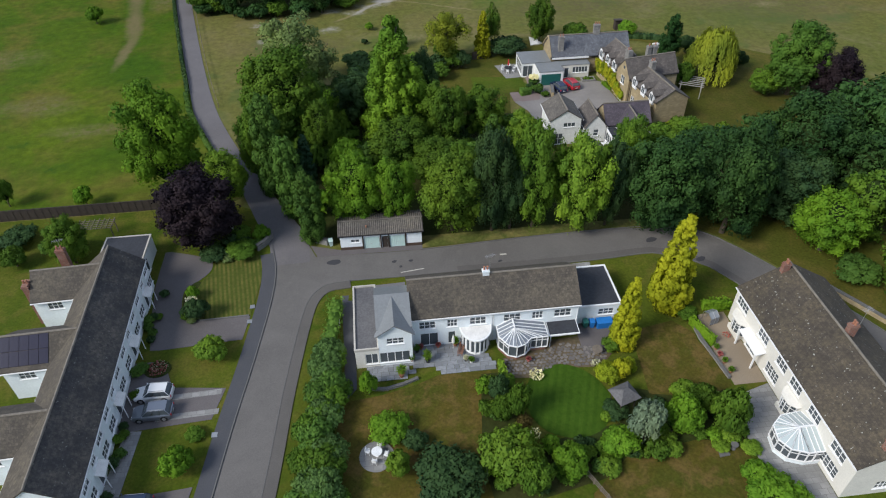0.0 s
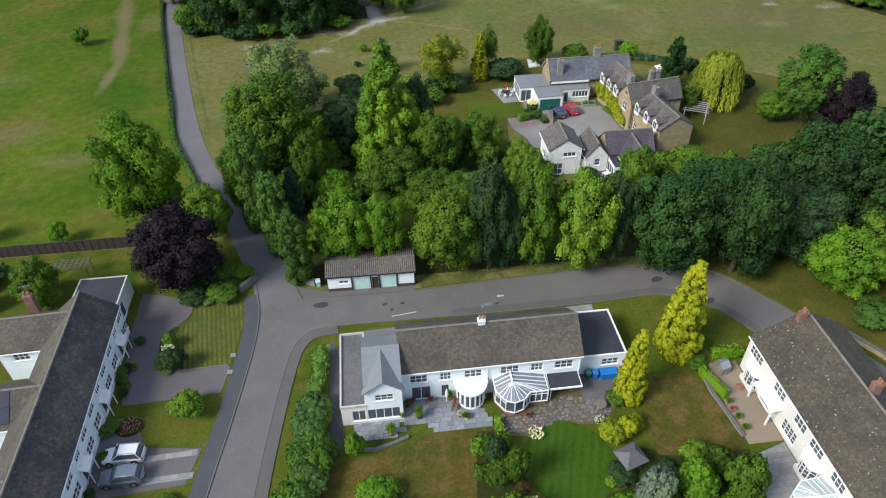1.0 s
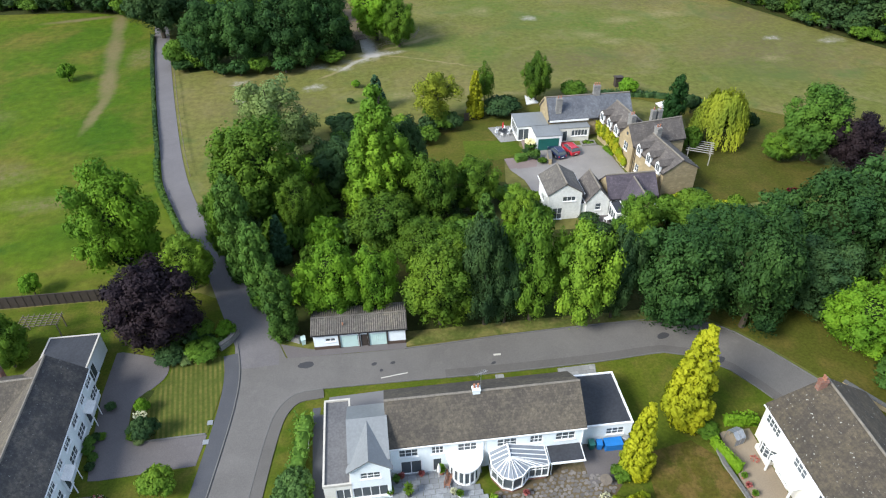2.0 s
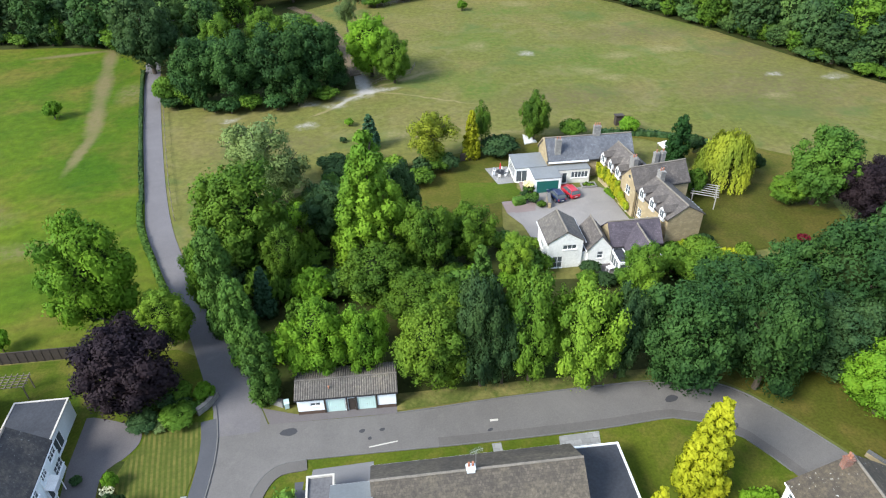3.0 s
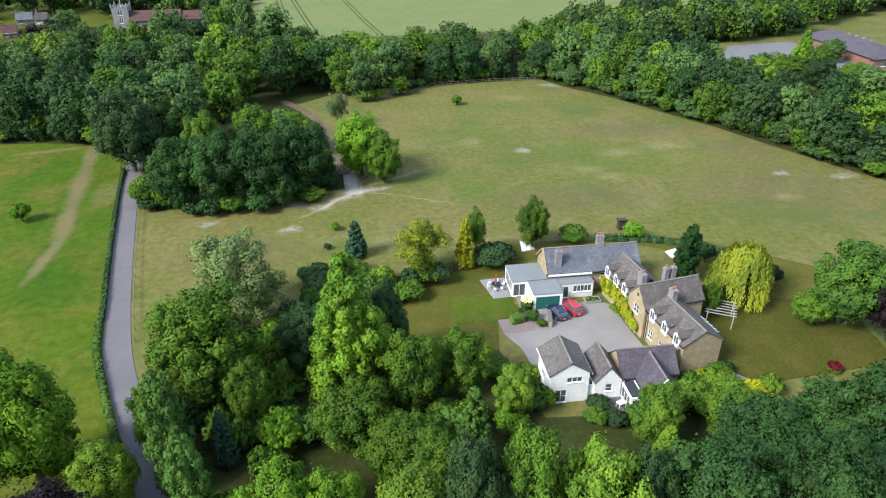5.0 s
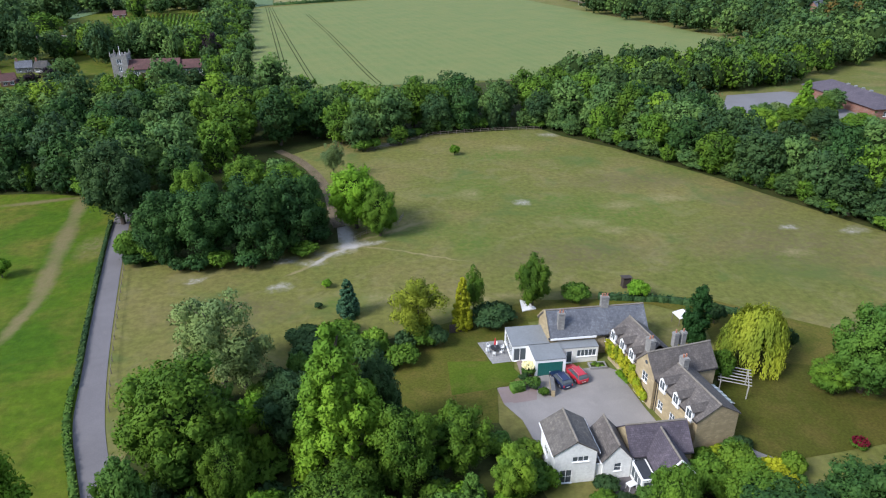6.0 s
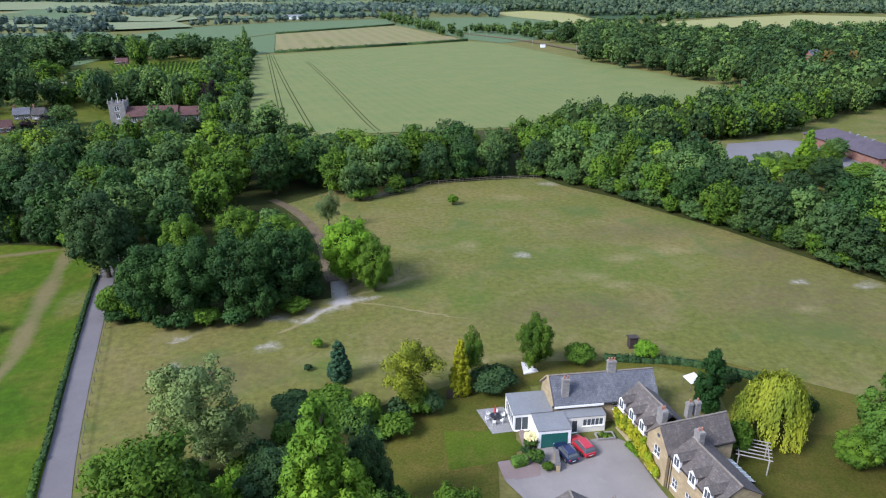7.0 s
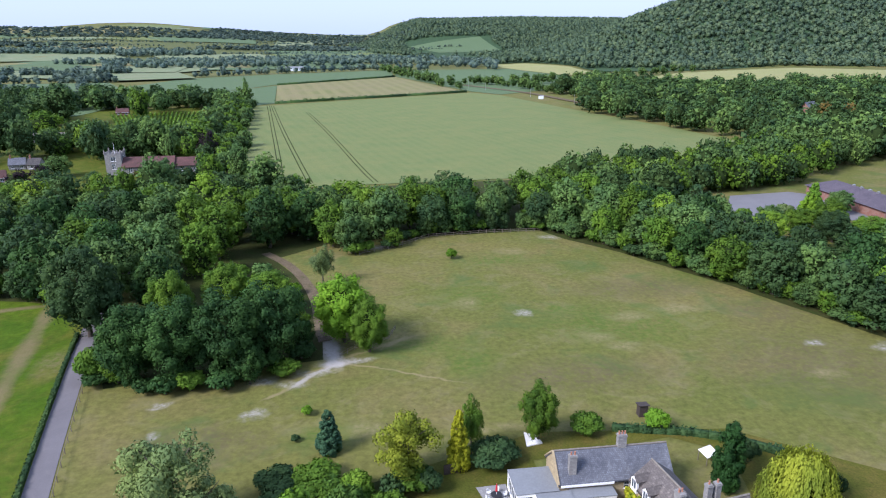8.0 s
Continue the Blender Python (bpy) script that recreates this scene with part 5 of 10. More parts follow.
for u0, w in ((1.2, 2.8), (12.6, 2.6)):
    bay = part("bay_window", Shape().slab([(u0 - 0.1, -0.003, 2.72), (u0 - 0.1, -0.3, 2.62), (u0 + 0.6, -1.0, 2.5), (u0 + w - 0.6, -1.0, 2.5), (u0 + w + 0.1, -0.3, 2.62), (u0 + w + 0.1, -0.003, 2.72)], 0.12), M["warm_render"], east)
    part("bay_base", Shape().box(u0 + 0.3, u0 + w - 0.3, -0.82, -0.003, 0, 0.75), M["warm_render"], bay)
    for i in range(6):
        t = i / 5
        px, py = u0 + 0.1 + (w - 0.2) * t, -0.25 - 0.65 * math.sin(math.pi * t)
        part("mullion", Shape().beam((px, py, 0.7), (px, py, 2.45), 0.1), M["pvc"], bay)
        if i < 5:
            t2 = (i + 1) / 5
            qx, qy = u0 + 0.1 + (w - 0.2) * t2, -0.25 - 0.65 * math.sin(math.pi * t2)
            part("pane", Shape().prism([(px, py, 0.75), (qx, qy, 0.75), (qx, qy, 2.4), (px, py, 2.4)], (0, 0.02, 0)), M["glass"], bay)
            part("rail", Shape().beam((px, py, 1.85), (qx, qy, 1.85), 0.06).beam((px, py, 1.3), (qx, qy, 1.3), 0.04), M["pvc"], bay)
part("porch_roof", Shape().slab([(4.1, -1.2, 2.4), (8.0, -1.2, 2.4), (8.0, -0.003, 2.6), (4.1, -0.003, 2.6)], 0.14), M["pvc"], east)
for u in (4.2, 7.9):
    part("porch_post", Shape().beam((u, -1.1, 0.0), (u, -1.1, 2.3), 0.16), M["pvc"], east)
conservatory("conservatory", R, [(15.4, -0.02), (15.6, -2.2), (16.6, -3.5), (18.2, -3.8), (19.4, -3.1), (20.0, -1.6), (20.0, -0.02)], (6,), 0.62, 2.2, (17.7, -1.7, 3.1), (17.7, -0.05, 3.1), "white framed conservatory with a faceted pale glass roof", roof_glass=M["pale_roof_glass"])

def ribbed(x0, x1, y0, y1, z0, z1, n):
    """A door leaf folded into upright ribs."""
    w = (x1 - x0) / n
    front = []
    for i in range(n):
        x = x0 + i * w
        front += [(x, y0 + 0.015, z0), (x + w * 0.12, y0 + 0.015, z0), (x + w * 0.2, y0, z0), (x + w * 0.8, y0, z0), (x + w * 0.88, y0 + 0.015, z0)]
    return Shape().prism(front + [(x1, y0 + 0.015, z0), (x1, y1, z0), (x0, y1, z0)], (0, 0, z1 - z0))


# --- the double garage by the junction
G = pose(-6.2, 69.9, 0, 0, 0, -1.2)
gar = thing("garage_block", G, "low double garage with grey corrugated roof and mint doors", "garage")
wall(gar, (0, 0), (11.0, 0), 0, 2.6, [(3.05, 5.3, 0, 2.05), (6.6, 8.75, 0, 2.05), (5.62, 6.4, 0, 2.05), (1.4, 2.6, 1.25, 1.8)], M["render"], 0.2)
window(gar, (0, 0), (11.0, 0), (1.4, 2.6, 1.25, 1.8), 2, 1)
wall(gar, (11.0, 0.2), (11.0, 4.2), 0, 2.6, [], M["brick"], 0.2)
wall(gar, (11.0, 4.4), (0, 4.4), 0, 2.6, [], M["brick"], 0.2)
wall(gar, (0, 4.2), (0, 0.2), 0, 2.6, [], M["brick"], 0.2)
for u0, u1 in ((3.05, 5.3), (6.6, 8.75)):
    sh = ribbed(u0 + 0.05, u1 - 0.05, 0.045, 0.1, 0.03, 2.03, 9)
    d = part("garage_door", sh, M["mint_paint"], gar, "pale mint ribbed up-and-over door")
    part("handle", Shape().tube(((u0 + u1) / 2 - 0.06, 0.02, 0.9), ((u0 + u1) / 2 + 0.06, 0.02, 0.9), 0.02, None, 6), M["steel"], d)
part("door", Shape().box(5.66, 6.36, 0.06, 0.1, 0.03, 2.02), M["dark_timber"], gar, "dark brown boarded door")
for u0, u1 in ((0.0, 3.0), (8.8, 11.0)):
    part("plinth", Shape().box(u0, u1, -0.05, -0.003, 0, 0.55), M["brown_paint"], gar, "brown painted plinth")
for u in (3.0, 5.42, 6.46, 8.78):
    part("pier", Shape().box(u - 0.05, u + 0.14, -0.08, -0.004, 0, 2.5), M["dark_timber"], gar)
roof = Shape()
for side in (0, 1):
    n = 44
    for i in range(n):
        x0, x1 = -0.25 + i * 11.5 / n, -0.25 + (i + 1) * 11.5 / n
        xm = (x0 + x1) / 2
        ya, za, yb, zb = (-0.22, 2.62, 2.1, 3.3) if side == 0 else (4.55, 2.62, 2.1, 3.3)
        top = [(x0, ya, za), (xm, ya, za + 0.07), (xm, yb, zb + 0.07), (x0, yb, zb)]
        top2 = [(xm, ya, za + 0.07), (x1, ya, za), (x1, yb, zb), (xm, yb, zb + 0.07)]
        for t in (top, top2):
            roof.add(t, [(0, 1, 2, 3) if side == 0 else (3, 2, 1, 0)])
part("roof", roof, M["grey_tile"], gar, "grey ribbed tile roof")
part("roof_deck", Shape().slab([(-0.2, -0.18, 2.61), (11.2, -0.18, 2.61), (11.2, 2.1, 3.25), (-0.2, 2.1, 3.25)], 0.06).slab([(-0.2, 2.1, 3.25), (11.2, 2.1, 3.25), (11.2, 4.5, 2.61), (-0.2, 4.5, 2.61)], 0.06), M["dark_timber"], gar)
for xx, s in ((0.0, 0.2), (11.0, -0.2)):
    part("gable", Shape().prism([(xx, 0, 2.602), (xx, 4.4, 2.602), (xx, 2.1, 3.15)], (s, 0, 0)), M["brick"], gar)
ridge_row(gar, (-0.25, 2.1, 3.35), (11.25, 2.1, 3.35), M["grey_tile"])
part("roof_vent", Shape().lathe([(0.07, 2.9), (0.07, 3.25), (0.12, 3.27), (0.1, 3.36), (0.02, 3.4)], 10, (3.6, 0.9, 0)), M["terracotta"], gar)
part("gutter", Shape().box(-0.25, 11.25, -0.33, -0.23, 2.52, 2.61), M["black"], gar)

# --- the stone house with its yard, cottage and long slate range
S = pose(46.7, 95.2, 0, 0, 0, 9)
stone_house = thing("stone_house", S, "golden stone country house with stone slate roofs", "house")
gable_block(stone_house, 0, 5.9, 0, 8.9, 5.0, 6.75, M["stone"], M["stone_slate"], along="y", over=0.2, closed=(True, False),
            left=[(0.9, 2.0, 1.0, 2.4, 2, 2), (3.6, 4.7, 1.0, 2.4, 2, 2), (6.4, 7.5, 1.0, 2.4, 2, 2)])
gable_block(stone_house, -0.35, 9.2, 8.95, 13.4, 5.2, 7.7, M["stone"], M["stone_slate"], along="x", over=0.2,
            left=[(1.6, 2.9, 3.2, 4.7, 2, 2), (1.7, 2.8, 0.1, 2.1, 1, 1)], right=[(1.6, 2.9, 3.2, 4.7, 2, 2)])
gable_block(stone_house, 0, 5.9, 13.45, 21.3, 4.6, 6.9, M["stone"], M["stone_slate"], along="y", over=0.2, closed=(False, True),
            left=[(1.0, 2.1, 1.0, 2.3, 2, 2), (4.4, 5.5, 1.0, 2.3, 2, 2)])
part("round_window", Shape().tube((-0.40, 11.17, 6.3), (-0.352, 11.17, 6.3), 0.28, None, 16), M["glass"], stone_house, "small dark round window in the gable")


def dormer(parent, x, y, z, w=1.3, h=1.75, top=0.6):
    """A white wall dormer breaking the eaves of a west front."""
    x = x - 0.34
    d = part("dormer", Shape().prism([(x, y + w / 2, z), (x, y - w / 2, z), (x, y - w / 2, z + h), (x, y, z + h + top), (x, y + w / 2, z + h)], (0.3, 0, 0)), M["pvc"], parent, "white painted gabled dormer")
    for s in (-1, 1):
        part("dormer_roof", Shape().slab([(x - 0.1, y + s * (w / 2 + 0.1), z + h - 0.06), (x + 2.7, y + s * (w / 2 + 0.1), z + h - 0.06), (x + 2.7, y, z + h + top + 0.06), (x - 0.1, y, z + h + top + 0.06)][:: -1 if s > 0 else 1], 0.07), M["stone_slate"], d)
        part("dormer_cheek", Shape().box(x + 0.302, x + 2.0, y + s * w / 2 - 0.05, y + s * w / 2 + 0.05, z + 0.7, z + h - 0.05), M["stone_slate"], d)
    part("pane", Shape().box(x - 0.025, x - 0.003, y - w * 0.34, y + w * 0.34, z + 0.55, z + h - 0.08), M["glass"], d)
    part("mullion", Shape().box(x - 0.04, x - 0.026, y - 0.03, y + 0.03, z + 0.55, z + h - 0.08), M["pvc"], d)


for yy, zz in ((1.4, 4.2), (4.2, 4.2), (7.2, 4.2), (14.9, 3.9), (17.4, 3.9), (20.0, 3.9)):
    dormer(stone_house, 0, yy, zz)
chimney(stone_house, 1.4, 13.3, 6.3, 8.4, 0.8, 1.2, M["grey_stone"], 2)
chimney(stone_house, 5.2, 13.2, 6.5, 8.7, 0.7, 0.7, M["grey_stone"], 1)
chimney(stone_house, 6.4, 13.2, 6.5, 8.7, 0.7, 0.7, M["grey_stone"], 1)
chimney(stone_house, 3.3, 8.3, 6.0, 8.3, 0.8, 1.1, M["grey_stone"], 2)
for yy in (8.7, 8.3):
    part("downpipe", Shape().tube((-0.09, yy, 0.1), (-0.09, yy, 5.0), 0.05, None, 8), M["black"], stone_house)
lean = thing("glass_lean_to", S, "pale blue glass lean-to against the stone house", "conservatory")
for i in range(5):
    y0 = 4.4 + i * 0.86
    part("roof_pane", Shape().slab([(5.93, y0, 3.5), (9.2, y0, 2.3), (9.2, y0 + 0.8, 2.3), (5.93, y0 + 0.8, 3.5)], 0.03), M["pale_roof_glass"], lean)
    part("glazing_bar", Shape().beam((5.93, y0 - 0.03, 3.53), (9.25, y0 - 0.03, 2.32), 0.07), M["pvc"], lean)
    part("pane", Shape().box(9.18, 9.21, y0, y0 + 0.8, 0.1, 2.25), M["glass"], lean)

slate_range = thing("slate_roofed_range", pose(34.4, 117.9, 0), "long stone range with blue-grey slate roof", "house")
gable_block(slate_range, 0, 15.6, 0, 5.8, 3.6, 6.4, M["stone"], M["slate"], over=0.25, front=[(8.9, 9.7, 2.0, 3.0, 1, 2)], back=[(3, 4.2, 1, 2.1, 2, 2), (8, 9.2, 1, 2.1, 2, 2)])
part("coping", Shape().beam((-0.1, -0.3, 3.65), (-0.1, 2.9, 6.62), 0.3, 0.18).beam((-0.1, 6.1, 3.65), (-0.1, 2.9, 6.62), 0.3, 0.18), M["stone"], slate_range, "pale stone gable coping")
chimney(slate_range, 2.0, 0.9, 4.0, 7.2, 1.0, 0.7, M["grey_stone"], 2)
chimney(slate_range, 9.4, 3.0, 6.0, 8.3, 1.2, 0.7, M["grey_stone"], 3)
part("fascia", Shape().box(0.2, 7.4, -0.42, -0.37, 3.15, 3.5), M["pvc"], slate_range, "white painted fascia board")

flat_wing = thing("flat_roofed_wing", pose(28.7, 113.3, 0), "flat-roofed wing with grey membrane and white glazing", "house")
flat_block(flat_wing, 0, 5.7, 4.05, 9.3, 2.75, M["pvc"], M["grey_metal_roof"], left=[(0.3, 4.9, 0.35, 2.35, 5, 1)], front=[(0.25, 2.2, 0.1, 2.35, 2, 1)], kerb=0.1, kerb_mat=M["grey_metal_roof"])
flat_block(flat_wing, 2.5, 7.1, 0, 4.04, 2.75, M["pvc"], M["grey_metal_roof"], front=[(0.4, 4.2, 0.0, 2.3, 1, 1)], kerb=0.1, kerb_mat=M["grey_metal_roof"])
flat_block(flat_wing, 7.12, 12.9, 2.6, 4.5, 2.6, M["cream_render"], M["grey_metal_roof"], front=[(0.9, 1.8, 0.05, 2.1, 1, 1), (2.5, 5.5, 1.0, 2.2, 5, 1)], kerb=0.1, kerb_mat=M["grey_metal_roof"])
gd = ribbed(2.95, 6.65, -0.035, 0.05, 0.05, 2.28, 12)
part("garage_door", gd, M["green_paint"], flat_wing, "dark green ribbed garage door")

cottage = thing("white_cottage", pose(28.1, 92.4, 0), "white rendered two-storey cottage with grey roof", "house")
gable_block(cottage, 0, 5.0, 0, 5.8, 4.6, 6.2, M["old_render"], M["grey_tile"], along="y", over=0.3,
            front=[(2.1, 4.1, 3.2, 4.0, 3, 1), (0.7, 2.2, 0.1, 2.1, 2, 2)], left=[(1.4, 3.0, 1.6, 2.6, 3, 1)])
annexe = thing("white_annexe", pose(34.0, 92.4, 0), "white rendered single-storey annexe with steep grey roof", "house")
gable_block(annexe, 0, 3.5, 0, 5.4, 2.9, 5.0, M["old_render"], M["stone_slate"], along="y", over=0.2, front=[(1.4, 2.3, 1.2, 2.4, 1, 2)])
flat_block(annexe, -0.92, -0.02, 0.3, 4.6, 2.3, M["old_render"], M["stone_slate"], kerb=0.06)
purple_range = thing("purple_slate_range", pose(37.6, 92.9, 0), "low range with purple slate roofs", "house")
gable_block(purple_range, 0, 7.6, 0, 4.9, 2.9, 5.3, M["stone"], M["purple_slate"], over=0.25, right=[(1.6, 2.8, 1.0, 2.1, 2, 2)], back=[(2, 3, 1, 2, 2, 1)])
gable_block(purple_range, 2.0, 6.2, -3.9, 1.6, 2.8, 5.1, M["stone"], M["purple_slate"], along="y", over=0.2, closed=(True, False), front=[(1.4, 2.8, 1.0, 2.1, 2, 2)], right=[(2.0, 3.2, 1.0, 2.2, 2, 2)])
part("coping", Shape().beam((1.8, -4.05, 2.75), (4.1, -4.05, 5.35), 0.2, 0.14).beam((6.4, -4.05, 2.75), (4.1, -4.05, 5.35), 0.2, 0.14), M["pvc"], purple_range, "white painted gable board")
porch = thing("garden_room", pose(37.6, 89.4, 0), "white framed glazed garden room with dark flat roof", "porch")
flat_block(porch, 0.05, 1.7, 0, 3.4, 2.3, M["pvc"], M["dark_felt"], front=[(0.2, 1.4, 0.3, 2.0, 1, 1)], left=[(0.3, 3.0, 0.3, 2.0, 3, 1)], kerb=0.1)

# ---------------------------------------------------------------- cars
def car(m, paint, label, length=4.4, width=1.8, height=1.5, estate=True):
    """A parked car: lofted body, glasshouse, roof panel, wheels, lamps, plates. Its nose points along +x."""
    c = thing("car", m, label, "car")
    l, w, h = length / 2, width / 2, height
    sill, belt = 0.22, 0.60 * h

    def ring(x, ww, z0, z1):
        return [(x, -ww * 0.94, z0), (x, -ww, z0 + 0.12), (x, -ww, z1 - 0.16), (x, -ww * 0.9, z1), (x, ww * 0.9, z1), (x, ww, z1 - 0.16), (x, ww, z0 + 0.12), (x, ww * 0.94, z0)]
    body = Shape().loft([ring(-l, w * 0.84, 0.34, belt - 0.08), ring(-l + 0.12, w * 0.94, 0.26, belt), ring(-l * 0.6, w, sill, belt + 0.02), ring(0, w, sill, belt), ring(l * 0.42, w, sill, belt - 0.02),
                         ring(l * 0.72, w * 0.97, sill, belt - 0.10), ring(l - 0.14, w * 0.9, 0.26, belt - 0.2), ring(l, w * 0.78, 0.34, belt - 0.3)])
    part("body", body, paint, c, smooth=False)
    rear = -l + 0.10 if estate else -l + 0.55

    x0, x1, x2, x3 = rear, rear + (0.42 if estate else 0.7), l * 0.10, l * 0.46
    wb, wt = w * 0.9, w * 0.72
    top = h - belt
    profile = [(x0, belt + 0.01), (x0 + 0.10, belt + top * 0.42), (x1 - 0.05, h - 0.12), ((x1 + x2) / 2, h - 0.06), (x2, h - 0.09), ((x2 + x3) / 2, belt + top * 0.54), (x3, belt - 0.02)]
    rings = []
    for x, z in profile:
        ww = wb + (wt - wb) * max(0.0, z - belt) / top
        rings.append([(x, -wb, belt - 0.04), (x, wb, belt - 0.04), (x, ww, z), (x, -ww, z)])
    glass = Shape().loft(rings)
    part("cabin_glass", glass, M["glass"], c, "dark tinted glass")
    part("roof", Shape().loft([[(x1 - 0.08, -wt, h - 0.06), (x1 - 0.08, wt, h - 0.06), (x1 - 0.08, wt * 0.8, h - 0.02), (x1 - 0.08, -wt * 0.8, h - 0.02)], [((x1 + x2) / 2, -wt - 0.02, h - 0.06), ((x1 + x2) / 2, wt + 0.02, h - 0.06), ((x1 + x2) / 2, wt * 0.85, h + 0.03), ((x1 + x2) / 2, -wt * 0.85, h + 0.03)], [(x2 + 0.06, -wt, h - 0.06), (x2 + 0.06, wt, h - 0.06), (x2 + 0.06, wt * 0.8, h - 0.01), (x2 + 0.06, -wt * 0.8, h - 0.01)]]), paint, c)
    for s in (-1, 1):
        for t, mat in ((0.0, paint), (0.34, M["black"]), (0.66, M["black"]), (1.0, paint)):
            xa, xb = x0 + (x3 - x0) * t, x1 + (x2 - x1) * t
            part("pillar", Shape().beam((xa, s * (wb + 0.01), belt - 0.01), (xb, s * (wt + 0.015), h - 0.05), 0.07 if mat is paint else 0.04, 0.05), mat, c)
        part("roof_rail", Shape().beam((x1 + 0.1, s * wt * 0.93, h + 0.05), (x2 - 0.05, s * wt * 0.93, h + 0.05), 0.04), M["steel"], c)
        part("mirror", Shape().box(l * 0.36, l * 0.36 + 0.1, min(s * w, s * (w + 0.18)), max(s * w, s * (w + 0.18)), belt + 0.02, belt + 0.16), paint, c)
        part("headlight", Shape().box(l - 0.2, l - 0.03, min(s * w * 0.5, s * w * 0.8), max(s * w * 0.5, s * w * 0.8), belt - 0.36, belt - 0.25), M["white_plastic"], c)
        part("tail_light", Shape().box(-l - 0.01, -l + 0.1, min(s * w * 0.66, s * w * 0.86), max(s * w * 0.66, s * w * 0.86), belt - 0.3, belt - 0.05), M["red_cloth"], c, "red tail light")
        for x in (-l * 0.6, l * 0.62):
            y = s * (w - 0.1)
            tyre = part("wheel", Shape().tube((x, y - 0.11, 0.32), (x, y + 0.11, 0.32), 0.32, None, 18), M["rubber"], c)
            part("rim", Shape().tube((x, y + s * 0.112, 0.32), (x, y + s * 0.125, 0.32), 0.21, 0.19, 14), M["alloy"], tyre)
            part("wheel_arch", Shape().tube((x, y + s * 0.085, 0.34), (x, y + s * 0.102, 0.34), 0.39, None, 18), M["black"], c)
    part("bumper", Shape().box(l - 0.12, l + 0.02, -w * 0.72, w * 0.72, 0.3, 0.44), M["black"], c)
    part("number_plate", Shape().box(-l - 0.022, -l - 0.01, -0.26, 0.26, belt - 0.42, belt - 0.31), M["white_plastic"], c)
    return c


car(pose(-26.4, 48.0, 0.08, 0, 0, 178), car_paint("white_car_paint", (0.72, 0.72, 0.72), 0.0), "white estate car parked on the drive", 4.05, 1.78, 1.58)
car(pose(-26.0, 45.5, 0.08, 0, 0, 180), car_paint("grey_car_paint", (0.20, 0.22, 0.26), 0.6), "grey crossover car parked on the drive", 4.15, 1.82, 1.6)
car(pose(-26.0, 34.9, 0.09, 0, 0, 178), car_paint("dark_blue_paint", (0.015, 0.03, 0.07), 0.3), "dark blue car parked on the lower drive", 4.3, 1.8, 1.5)
car(pose(34.55, 111.4, 0.1, 0, 0, 105), car_paint("navy_car_paint", (0.012, 0.022, 0.075), 0.3), "dark blue hatchback before the green garage door", 4.1, 1.78, 1.5)
car(pose(37.1, 112.4, 0.1, 0, 0, 105), car_paint("red_car_paint", (0.42, 0.012, 0.025), 0.1), "bright red car parked in the yard", 4.4, 1.8, 1.5)


# ---------------------------------------------------------------- paving, stone by stone
def slabs(name, x0, x1, y0, y1, z, w, d, mat, label, keep=None, seed=1):
    """Paving laid in courses, each slab a stone of its own."""
    top = tagged(new(name), label, "patio", kind="structure")
    top.empty_display_size = 0.3
    rnd = random.Random(seed)
    protos = {}
    y = y0
    while y < y1 - 0.1:
        x = x0 + rnd.uniform(-0.4, 0)
        while x < x1:
            ww = rnd.choice((w, w * 0.66, w * 1.33))
            if x + ww <= x1 + 0.25 and x >= x0 - 0.41 and (keep is None or keep(x + ww / 2, y + d / 2)):
                key = round(ww, 2)
                if key not in protos:
                    protos[key] = mesh_of("paving_slab", Shape().slab([(0.01, 0.01, 0.05), (ww - 0.02, 0.01, 0.05), (ww - 0.02, d - 0.02, 0.05), (0.01, d - 0.02, 0.05)], 0.05), mat)
                s = new("paving_slab", protos[key])
                s.parent = top
                s.location = (x, y, z + rnd.uniform(0, 0.012))
            x += ww
        y += d
    return top


def slab_mat(name, col, vary=0.3):
    m, nt, p = nodes_of(name)
    info = nt.nodes.new("ShaderNodeObjectInfo")
    c = mix(nt, info.outputs["Random"], tuple(v * (1 - vary) for v in col), tuple(v * (1 + vary) for v in col))
    c = mix(nt, ramp(nt, noise_tex(nt, 2.5, 5, 0.65, coord="Object"), 0.35, 0.7), c, tuple(v * 0.7 for v in col))
    link(nt, c, p.inputs["Base Color"])
    p.inputs["Roughness"].default_value = 0.8
    return m


GREY_SLAB = slab_mat("grey_patio_stone", (0.23, 0.24, 0.255))
BUFF_SLAB = slab_mat("buff_crazy_stone", (0.165, 0.148, 0.136), 0.45)
slabs("patio_west", 2.1, 11.0, 47.0, 51.35, 0.09, 0.9, 0.6, GREY_SLAB, "grey stone slabs of the patio", lambda x, y: not (x < 4.4 and y < 48.2), 2)
slabs("patio_extension", -4.3, 2.0, 46.9, 49.0, 0.085, 0.9, 0.6, GREY_SLAB, "grey stone slabs before the extension", lambda x, y: x > -3.4 + (48.2 - y) * 0.6, 3)


